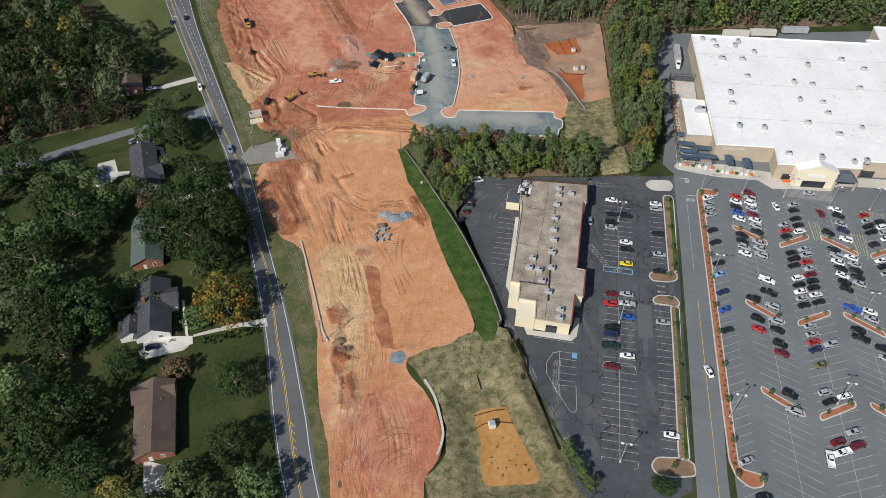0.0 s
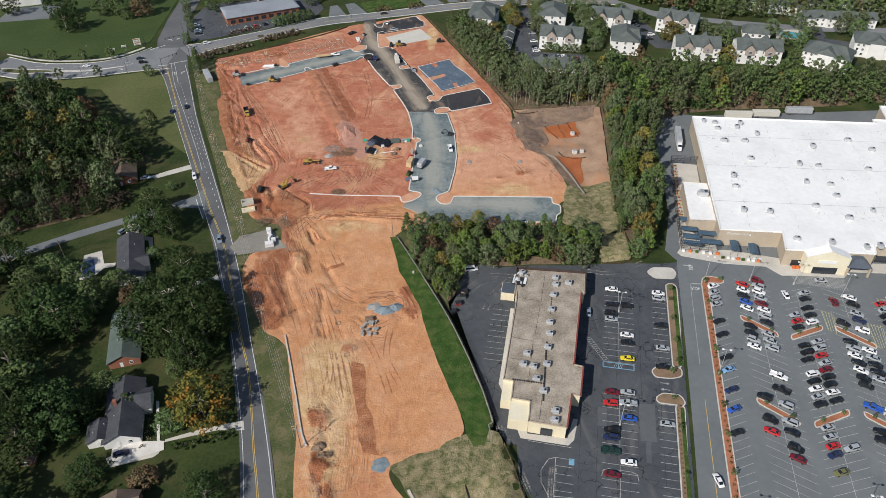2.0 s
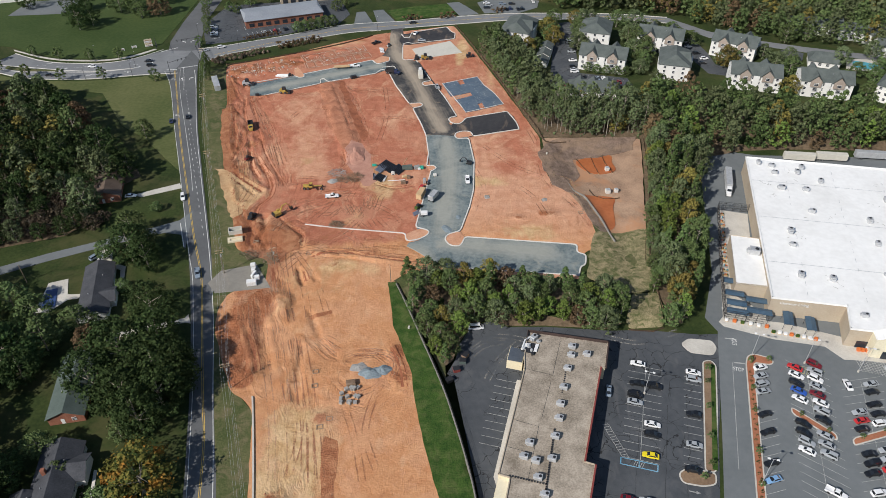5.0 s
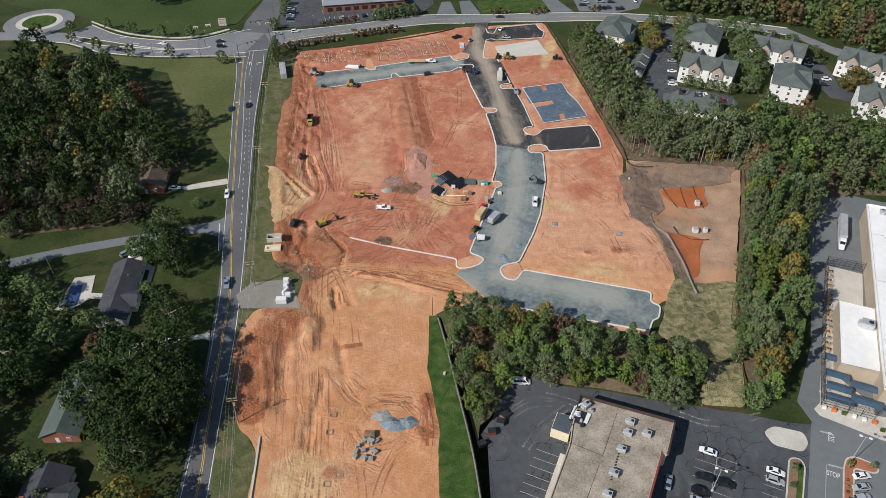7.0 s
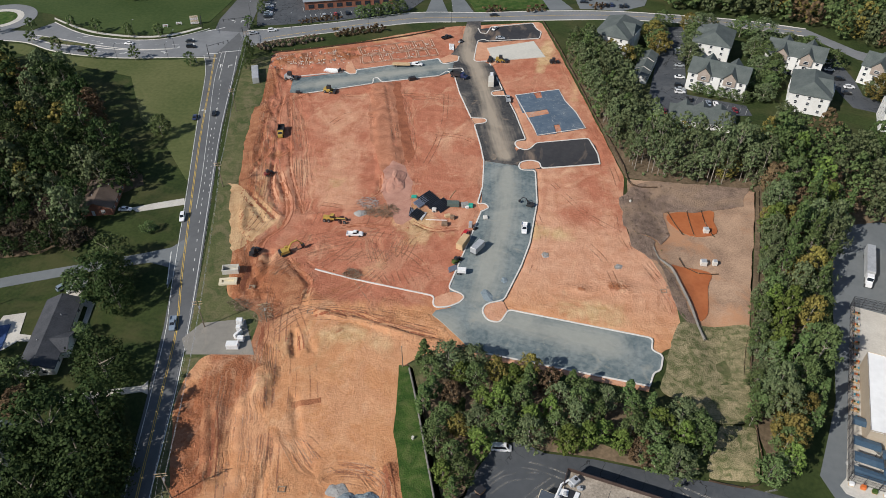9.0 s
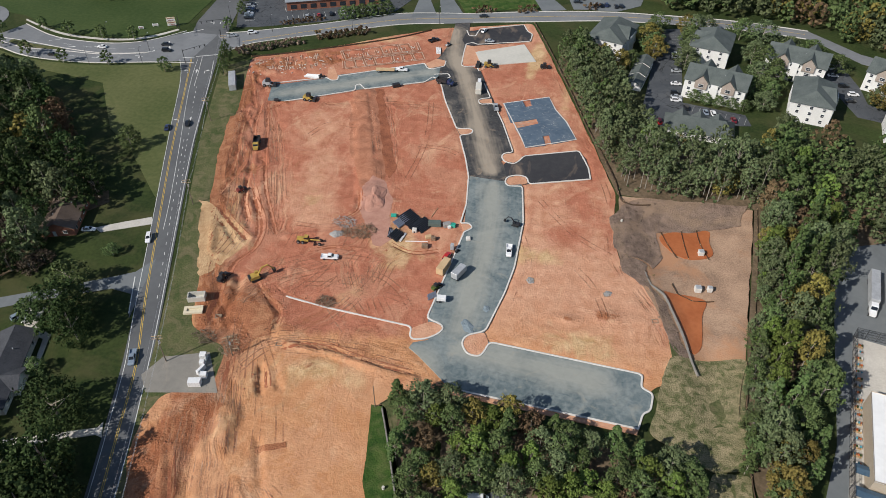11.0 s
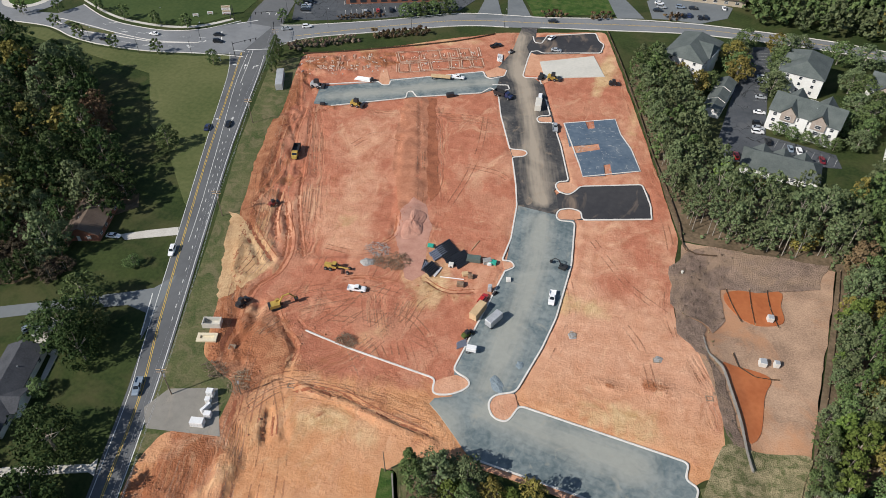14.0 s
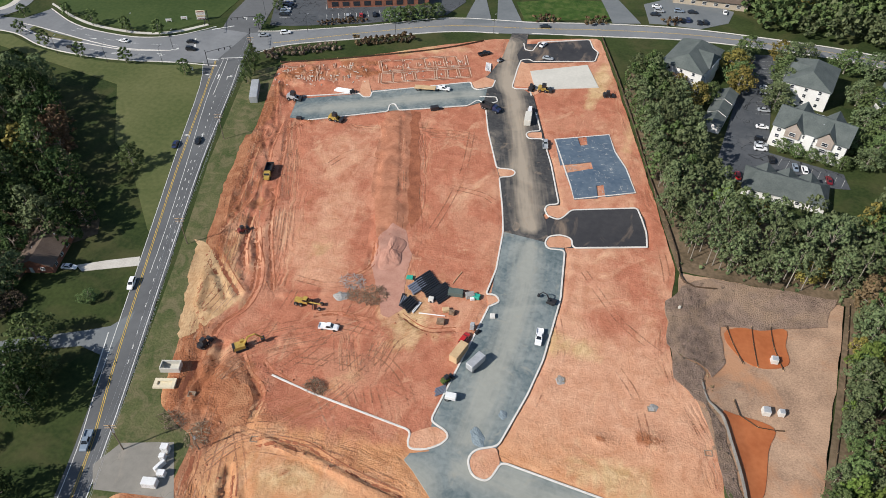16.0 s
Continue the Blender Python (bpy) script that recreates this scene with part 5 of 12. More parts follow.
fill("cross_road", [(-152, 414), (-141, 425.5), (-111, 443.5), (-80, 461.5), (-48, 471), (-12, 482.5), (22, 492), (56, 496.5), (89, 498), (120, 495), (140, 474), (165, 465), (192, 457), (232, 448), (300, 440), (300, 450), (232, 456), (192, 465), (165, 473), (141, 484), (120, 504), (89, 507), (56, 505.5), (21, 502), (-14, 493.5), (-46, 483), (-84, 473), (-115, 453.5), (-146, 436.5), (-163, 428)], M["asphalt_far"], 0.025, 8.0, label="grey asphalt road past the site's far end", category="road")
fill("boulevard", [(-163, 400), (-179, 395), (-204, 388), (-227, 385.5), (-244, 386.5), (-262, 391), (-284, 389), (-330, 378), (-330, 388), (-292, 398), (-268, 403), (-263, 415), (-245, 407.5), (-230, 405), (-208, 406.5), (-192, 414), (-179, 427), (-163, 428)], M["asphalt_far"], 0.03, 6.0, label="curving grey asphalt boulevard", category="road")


def round_road(c, r, n=48):
    return [(c[0] + r * math.cos(i * math.tau / n), c[1] + r * math.sin(i * math.tau / n)) for i in range(n)]


RB = (-295.0, 412.0)
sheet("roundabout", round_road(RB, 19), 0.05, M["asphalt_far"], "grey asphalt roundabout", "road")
sheet("roundabout_apron", round_road(RB, 12.5), 0.09, M["concrete"], "pale concrete apron of a roundabout", "pavement")
sheet("roundabout_island", round_road(RB, 9.2), 0.13, M["lush"], "grassed middle of a roundabout", "grass")
fill("boulevard_island", curve_through([(-258, 399), (-245, 397), (-228, 396.3), (-228, 394.8), (-246, 393.5), (-258, 396)], 3, True), M["verge"], 0.14, 4.0, label="grassed median with a pale kerb", category="median")
kerb_run("boulevard_kerb", curve_through([(-264, 399), (-246, 398.3), (-225, 396.6), (-205, 397.0), (-186, 402.5), (-205, 396), (-226, 394.2), (-247, 392.6), (-264, 396.5)], 3, True), 0.4, 0.15, 0.03, closed=True)
kerb_run("cross_road_kerb", curve_through([(-160, 398.5), (-179, 394.6), (-204, 387.6), (-227, 385.1), (-244, 386.1), (-262, 390.6), (-284, 388.6)], 3), 0.4, 0.15, 0.03)
kerb_run("cross_road_kerb", curve_through([(-263, 415.4), (-245, 408), (-230, 405.5), (-208, 407), (-192, 414.5), (-180, 428)], 3), 0.4, 0.15, 0.03)
kerb_run("cross_road_kerb", curve_through([(-150, 413.7), (-141, 425), (-111, 443), (-80, 461), (-58, 468)], 3), 0.4, 0.15, 0.03)
kerb_run("cross_road_kerb", curve_through([(-44, 473), (-12, 482), (22, 491.5), (56, 496), (89, 497.6), (118, 495)], 3), 0.4, 0.15, 0.03)
kerb_run("cross_road_kerb", curve_through([(120, 504.4), (89, 507.4), (56, 506), (21, 502.4), (-14, 494), (-46, 483.5), (-84, 473.5), (-115, 454), (-146, 437), (-160, 431)], 3), 0.4, 0.15, 0.03)
fill("sidewalk", curve_through([(-266, 419), (-246, 411.5), (-230, 408.6), (-208, 410.2), (-194, 416.5), (-184, 428)], 3) + curve_through([(-185.5, 429), (-195.5, 418), (-208.6, 411.8), (-230, 410.2), (-246.5, 413), (-267, 420.5)], 3), M["concrete"], 0.05, 6.0, label="pale concrete footpath beside a boulevard", category="pavement")

# the side street and the drives on the grass side
fill("side_street", [(-99, 250), (-104, 259), (-111, 259.5), (-129, 250), (-149, 238), (-168, 225), (-210, 200), (-235, 190), (-235, 195), (-211, 205.5), (-169, 230.5), (-150, 243), (-130, 254.5), (-114, 264), (-108, 268), (-105, 275)], M["asphalt_grey"], 0.03, 6.0, label="pale grey side street", category="road")
fill("driveway", [(-117.9, 293.6), (-126.2, 288.7), (-133.6, 283.7), (-130.3, 282.2), (-115.7, 290.4)], M["concrete"], 0.05, 4.0, label="pale concrete driveway crossing a lawn", category="driveway")
fill("driveway", [(-84.8, 216.1), (-85.3, 214.2), (-106.4, 205.1), (-104.6, 203.1), (-84.5, 212.2), (-82.5, 211.9)], M["concrete"], 0.05, 4.0, label="pale concrete driveway crossing a lawn", category="driveway")
fill("driveway", [(-58.6, 146.8), (-69.6, 144.1), (-80.8, 139.8), (-81.2, 135.0), (-82.5, 133.6), (-94.2, 130.0), (-96.4, 133.0), (-92.6, 135.6), (-84.6, 137.7), (-82.2, 138.5), (-65.8, 143.3), (-57.5, 143.3)], M["concrete"], 0.05, 4.0, label="pale concrete driveway and apron in sunlight", category="driveway")
fill("house_apron", [(-95.8, 136.4), (-91.6, 138.4), (-87.3, 139.1), (-81.0, 139.3), (-80.1, 136.2), (-85.8, 133.8), (-91.7, 130.8), (-94.1, 130.8)], M["kerb"], 0.075, 3.0, label="bright concrete apron in front of a house", category="driveway")
fill("front_walk", [(-88.3, 154.4), (-87.4, 154.4), (-82.2, 139.1), (-83.1, 139.1)], M["kerb"], 0.08, 3.0, label="narrow pale concrete walk beside a house", category="path")
fill("driveway", [(-83.9, 95.9), (-77.1, 94.2), (-75.1, 85.7), (-81.2, 85.7)], M["concrete"], 0.05, 4.0, label="grey concrete driveway under trees", category="driveway")
fill("driveway", [(-130.9, 244.1), (-130.5, 248.0), (-125.4, 247.2), (-123.7, 240.3), (-117.2, 238.5), (-113.2, 227.5), (-114.6, 227.5), (-118.3, 236.6), (-125.2, 237.7)], M["concrete"], 0.055, 4.0, label="concrete drive beside a low house", category="driveway")
fill("gravel_pad", [(-83.7, 232.1), (-81.2, 239.2), (-69.3, 244.0), (-60.5, 231.8), (-79.4, 227.1)], M["worn_pad"], 0.09, 4.0, label="worn grey asphalt pad beside the road", category="pavement")
fill("verge", [(-35, 86), (-39, 103), (-46.5, 134), (-52.5, 148), (-61.5, 179), (-74.5, 212), (-89.5, 253), (-106.5, 297), (-125, 341), (-140, 383), (-145.5, 400), (-136, 408), (-131, 395), (-121, 366), (-109, 325), (-98, 296), (-87, 272), (-80, 252), (-76.4, 219), (-71.6, 204.6), (-63.6, 189.4), (-56, 182.6), (-51.6, 178.6), (-41, 140), (-38, 116), (-33, 99), (-30, 80)], M["verge"], 0.015, 3.0, label="dry grass verge between road and site")


def turn_arrow(bm, x, y, way, kind, z, size=1.0):
    """A painted lane arrow: straight, left or right."""
    d = Vector(way).normalized()
    s = Vector((d.y, -d.x))
    at = lambda a, b: (*(Vector((x, y)) + d * a * size + s * b * size), z)
    if kind == "s":
        quad(bm, [at(-1.6, -0.15), at(-1.6, 0.15), at(0.6, 0.15), at(0.6, -0.15)])
        bm.faces.new([bm.verts.new(at(*q)) for q in ((0.6, -0.55), (0.6, 0.55), (1.9, 0))])
    else:
        k = -1 if kind == "l" else 1
        quad(bm, [at(-1.6, -0.15), at(-1.6, 0.15), at(0.5, 0.15), at(0.5, -0.15)])
        quad(bm, [at(0.1, 0), at(0.5, 0), at(0.9, k * 0.9), at(0.5, k * 0.9)])
        bm.faces.new([bm.verts.new(at(*q)) for q in ((0.1, k * 0.8), (1.3, k * 0.8), (0.7, k * 1.9))])


bm = bmesh.new()
ZM = 0.035 + 0.02
yl = [(49, -150), (-22, 40), (-39.6, 88), (-45.8, 110.1), (-49.6, 124.4), (-53.1, 136.2), (-57.1, 151.3), (-62.0, 168), (-67.1, 181.1), (-78.1, 210.8), (-87.1, 234.9), (-98.4, 258), (-117.5, 299)]
for s in (-0.22, 0.22):
    ribbon(bm, curve_through(yl, 4), 0.16, ZM, 1, s)
ylw = curve_through([(-117.5, 299), (-133.5, 334), (-151.6, 376), (-163.0, 402)], 4)
for s in (-0.22, 0.22):
    ribbon(bm, ylw, 0.16, ZM, 1, s)
yre = curve_through([(-98.4, 258), (-113.9, 297), (-130.0, 333), (-150.2, 377), (-160.5, 404)], 4)
ribbon(bm, yre[8:], 0.16, ZM, 0)
edge_e = curve_through([(53, -150), (-18, 40), (-35, 88), (-40.9, 109.7), (-44.2, 120.7), (-47.5, 132.2), (-51.4, 144.6), (-55.1, 155.9), (-59.3, 168), (-64.9, 183.8), (-75.3, 214), (-83.4, 234.9), (-90.8, 253), (-109.6, 297), (-128.0, 341), (-143.8, 383), (-152.0, 403)], 4)
edge_w = curve_through([(45.5, -150), (-25.5, 40), (-43.6, 88), (-50, 109.7), (-52.2, 118.8), (-54.8, 130.1), (-57.5, 140.3), (-61.4, 153.5), (-65.3, 165.5), (-69.9, 179.7), (-79.3, 206), (-83.6, 217.3), (-90.4, 234.9), (-98.1, 251), (-118.9, 297), (-139.0, 341), (-157.8, 383), (-167.9, 400)], 4)
ribbon(bm, edge_e, 0.22, ZM)
ribbon(bm, edge_w, 0.18, ZM)
dashes(bm, curve_through([(-114.4, 297), (-132.0, 334), (-151.7, 378)], 30)[:], 0.2, ZM, 1.2, 3.0, 0, -4.0)
dashes(bm, curve_through([(-97.4, 258), (-113.4, 293), (-135.0, 341)], 20), 0.2, ZM, 1.5, 3.5, 0, -2.6)
ribbon(bm, [(-151.7, 378), (-157.4, 393), (-161.8, 404)], 0.2, ZM, 0, -3.0)
for a, b in (((-167.5, 402), (-162.0, 403)), ((-162.0, 404.5), (-152.5, 409)), ((-182.5, 415.5), (-177.0, 407)), ((-180.2, 425), (-172.7, 431.5))):
    ribbon(bm, [a, b], 0.55, ZM)
up = (-0.36, 0.93)
for x, y, k in ((-158.4, 391, "l"), (-154.6, 391.5, "s"), (-150.9, 392.5, "r"), (-141.0, 352, "l"), (-136.7, 354, "s"), (-171.4, 440, "l"), (-168.3, 441, "r")):
    turn_arrow(bm, x, y, up, k, ZM, 1.15)
for x, y, k in ((-185, 403.5, "l"), (-188.5, 398.5, "r"), (-213, 402, "l"), (-207, 391.5, "l"), (-236, 404, "l"), (-225, 399, "s")):
    turn_arrow(bm, x, y, (1, 0.1), k, ZM, 1.15)
dashes(bm, curve_through([(-186, 407.6), (-206, 401.8), (-228, 400.6), (-246, 402.6)], 10), 0.15, ZM, 3, 6)
dashes(bm, curve_through([(-186, 398.3), (-206, 392.6), (-228, 390), (-246, 390)], 10), 0.15, ZM, 3, 6)
for s in (-0.2, 0.2):
    ribbon(bm, curve_through([(-148, 424), (-112, 448.5), (-80, 467), (-46, 477.3), (-12, 488.3), (22, 497), (56, 501), (89, 502.7), (118, 500)], 5), 0.14, ZM, 1, s)
ribbon(bm, [(-100, 251.5), (-107, 266)], 0.3, ZM)
for t in range(7):
    x0 = -36 + 0.6 * t
    ribbon(bm, [(-40.3 - t * 0.55, 92 + t * 2.4), (-41.8 - t * 0.5, 93.5 + t * 2.4)], 0.18, ZM, 1)
structure("road_markings", bm, [M["paint_white"], M["paint_yellow"]], "white and yellow painted road markings", "road marking")

# ---- paving of the site ----
fill("parking_pad", PAVED[0], M["gravel_base"], 0.13, 2.5, None, "blue-grey crushed stone base of a parking court", soil, category="pavement")
fill("site_road", PAVED[1], M["gravel_base"], 0.14, 2.0, None, "blue-grey crushed stone base of a new road", soil, category="road")
fill("site_road_asphalt", PAVED[2], M["asphalt_dusty"], 0.135, 1.6, None, "dusty black asphalt of a new road, strewn with clay", soil, category="road")
fill("site_entry", PAVED[3], M["asphalt_dusty"], 0.125, 1.6, None, "dusty site entrance", soil, category="road")
fill("black_parking", PAVED[4], M["asphalt_new"], 0.15, 6.0, label="fresh black asphalt parking court", category="pavement")
fill("black_parking", PAVED[5], M["asphalt_new"], 0.15, 6.0, label="fresh black asphalt parking court", category="pavement")
fill("stone_parking", PAVED[6], M["gravel_base"], 0.13, 2.5, None, "blue-grey crushed stone base of a long parking court", soil, category="pavement")

# kerbs that run round courts and islands
kerb_run("kerb", rounded([(-57.2, 269.7), (-44.5, 268.4), (-16.6, 267.4), (-16.2, 263.9), (-14.9, 262.7), (-11.3, 263.9), (-8.4, 266.5), (-7.3, 268.9), (-8.6, 270.5), (-11.6, 271.2), (-13.2, 272.1), (-11.8, 300.5), (-11.3, 312.5)], 1.6, closed=False), 0.5, 0.14, 0.14)
kerb_run("kerb", rounded([(-11.3, 312.5), (-9.0, 315.2), (-10.0, 316.8), (-11.5, 317.5), (-13.6, 316.7), (-13.9, 327.4), (-16.9, 343.9), (-20.5, 354.7), (-26.4, 369.7), (-22.3, 371.9), (-21.8, 374.1), (-23.3, 375.5), (-28.8, 374.4), (-38.6, 394.4), (-45.2, 410.9)], 1.2, closed=False), 0.5, 0.14, 0.14)
kerb_run("kerb", rounded([(49.6, 248.4), (50.5, 253.3), (52.4, 254.6), (52.9, 260.4), (50.3, 261.3), (49.6, 262.3), (49.9, 266.3), (6.8, 267.3), (5.7, 262.5), (4.6, 261.2), (1.4, 261.4), (-0.7, 264.2), (-0.9, 266.5), (0.2, 268.4), (4.7, 271.0), (7.3, 287.8), (8.2, 299.8), (7.2, 322.7), (3.5, 342.7), (-1.7, 341.5), (-3.2, 343.6), (-3.0, 346.9), (0.5, 349.1), (4.2, 348.7), (5.5, 344.6), (27.1, 353.2)], 1.6, closed=False), 0.5, 0.14, 0.14)
kerb_run("kerb", rounded([(27.1, 353.2), (25.7, 360.0), (23.4, 365.4), (21.0, 370.6), (0.9, 361.9), (-0.4, 358.0), (-1.9, 355.7), (-5.5, 356.2), (-7.5, 359.1), (-7.0, 361.7), (-3.6, 363.3), (-11.2, 382.5), (-18.0, 397.0), (-23.4, 395.1), (-25.0, 397.7), (-24.1, 399.8), (-20.3, 401.5), (-25.4, 412.8)], 1.4, closed=False), 0.5, 0.14, 0.14)
kerb_run("kerb", rounded([(-30.1, 423.5), (-32.2, 427.9), (-37.6, 426.0), (-39.2, 427.1), (-41.1, 440.9), (-41.8, 448.6), (-38.9, 450.7), (-36.6, 449.2), (-12.2, 458.7), (-12.4, 466.8), (-15.3, 469.4), (-18.3, 476.3), (-38.7, 466.3), (-39.3, 457.6), (-42.6, 457.7), (-44.8, 463.0)], 1.2, closed=False), 0.5, 0.14, 0.14)
kerb_run("kerb", rounded([(-115.7, 390.4), (-95.2, 400.8), (-92.2, 398.8), (-89.5, 399.8), (-90.5, 403.4), (-56.0, 424.5), (-53.8, 420.5), (-51.2, 419.9), (-46.5, 424.0), (-47.0, 429.1)], 1.0, closed=False), 0.5, 0.14, 0.14)
kerb_run("kerb", rounded([(-105.0, 376.8), (-78.9, 393.1), (-80.2, 397.5), (-78.7, 399.0), (-75.2, 395.3), (-51.3, 407.8), (-49.1, 413.0), (-44.7, 411.0), (-41.3, 414.7), (-42.9, 417.6), (-49.1, 415.5)], 1.0, closed=False), 0.5, 0.14, 0.14)
kerb_run("kerb", [(1.0, 248.6), (49.7, 248.2)], 0.5, 0.14, 0.14)
fill("kerb_backing", [(0.8, 248.1), (49.7, 247.9), (49.4, 246.3), (0.6, 246.8)], M["soil"], 0.16, 3.0, label="strip of red clay behind a kerb", category="ground")
fill("kerb_island", rounded([(-16.4, 266.8), (-16.2, 263.9), (-14.7, 263.0), (-11.4, 264.1), (-8.8, 266.6), (-7.5, 268.8), (-8.8, 270.2), (-11.9, 270.6)], 1.0), M["soil"], 0.2, 2.0, label="clay-filled kerbed island", category="island")
fill("kerb_island", rounded([(6.6, 266.9), (5.5, 262.8), (4.2, 261.4), (1.6, 261.9), (-0.4, 264.3), (-0.4, 266.6), (0.4, 268.1), (4.5, 270.5)], 1.0), M["soil"], 0.2, 2.0, label="clay-filled kerbed island", category="island")
fill("kerb_island", rounded([(-11.4, 313.0), (-9.4, 315.4), (-10.2, 316.8), (-11.4, 316.9), (-13.3, 316.3)], 0.6), M["soil"], 0.2, 2.0, label="clay-filled kerbed island", category="island")
fill("kerb_island", rounded([(-26.3, 370.2), (-22.6, 372.2), (-22.0, 374.0), (-23.4, 375.1), (-28.5, 374.1)], 0.6), M["soil"], 0.2, 2.0, label="clay-filled kerbed island", category="island")
fill("kerb_island", rounded([(3.1, 343.8), (-1.5, 342.2), (-2.8, 343.7), (-2.5, 346.7), (0.7, 348.5), (3.9, 348.3), (5.1, 344.8)], 0.8), M["soil"], 0.2, 2.0, label="clay-filled kerbed island", category="island")
fill("kerb_island", rounded([(0.6, 361.5), (-0.6, 358.3), (-2.1, 356.4), (-5.2, 356.7), (-7.1, 359.2), (-6.7, 361.1), (-3.4, 362.6)], 0.8), M["soil"], 0.2, 2.0, label="clay-filled kerbed island", category="island")
fill("kerb_island", rounded([(-18.5, 397.2), (-23.2, 396.1), (-24.5, 397.8), (-23.7, 399.0), (-19.8, 400.8)], 0.6), M["soil"], 0.2, 2.0, label="clay-filled kerbed island", category="island")
fill("kerb_island", rounded([(-41.5, 447.5), (-40.8, 439.9), (-38.8, 427.7), (-33.3, 429.1), (-29.4, 423.7), (-27.6, 426.9), (-35.6, 441.1), (-37.8, 446.5)], 0.8), M["soil"], 0.18, 2.0, label="clay-filled kerbed island", category="island")
fill("kerb_island", rounded([(-55.4, 424.2), (-52.7, 420.4), (-46.7, 424.5), (-47.4, 429.5), (-51.8, 430.2)], 0.8), M["soil"], 0.18, 2.0, label="clay-filled kerbed island", category="island")
fill("kerb_island", rounded([(-94.8, 400.5), (-92.2, 399.3), (-89.9, 400.1), (-90.5, 402.9), (-95.8, 411.5), (-97.7, 409.8)], 0.6), M["soil"], 0.18, 2.0, label="clay-filled kerbed island", category="island")

# slabs ready for houses
def raised(name, poly, z0, z1, mat, label, category):
    bm = bmesh.new()
    a = [bm.verts.new((*p, z0)) for p in poly]
    b = [bm.verts.new((*p, z1)) for p in poly]
    n = len(poly)
    bm.faces.new(b)
    for i in range(n):
        bm.faces.new((a[i], a[(i + 1) % n], b[(i + 1) % n], b[i]))
    bmesh.ops.recalc_face_normals(bm, faces=bm.faces)
    return tagged(link(name, bm, mat), label, category)


raised("building_slab", [(-35.6, 441.1), (-14.5, 454.5), (-6.3, 438.7), (-29.8, 428.2)], 0.0, 0.35, M["slab"], "bare pale concrete building slab on clay", "slab")
slab = raised("foundation_slab", [(-14.0, 398.0), (-6.5, 402.0), (-4.3, 397.3), (-2.0, 398.9), (-3.5, 403.9), (4.1, 408.0), (8.1, 398.4), (11.6, 392.6), (13.7, 390.0), (19.1, 378.0), (10.1, 372.3), (8.1, 378.5), (5.9, 377.0), (7.8, 370.8), (0.5, 367.4), (-2.3, 373.9), (-5.7, 379.9), (2.9, 385.9), (1.4, 389.4), (-8.3, 383.7)], 0.0, 0.35, M["membrane"], "foundation under blue vapour barrier sheeting with clay openings", "foundation")
bm = bmesh.new()
ribbon(bm, [(-14.0, 398.0), (4.1, 408.0), (8.1, 398.4), (13.7, 390.0), (19.1, 378.0), (0.5, 367.4), (-2.3, 373.9), (-14.0, 398.0)], 0.5, 0.37)
part("edge_form", bm, M["kerb"], slab, "pale timber edge form")
bm = bmesh.new()
marks = random.Random(31)
for k in range(420):
    a = Vector((marks.uniform(-16, 20), marks.uniform(364, 410)))
    if inside([(-13, 397), (3, 405), (17, 378), (1, 369)], np.array([a.x]), np.array([a.y]))[0]:
        w = Vector((0.86, 0.5)) if k % 3 else Vector((-0.5, 0.86))
        ribbon(bm, [a, a + w * marks.uniform(0.3, 1.6)], marks.uniform(0.08, 0.2), 0.36)
part("sheet_mark", bm, M["paint_worn"], slab, "chalk marks and weights on the sheeting")
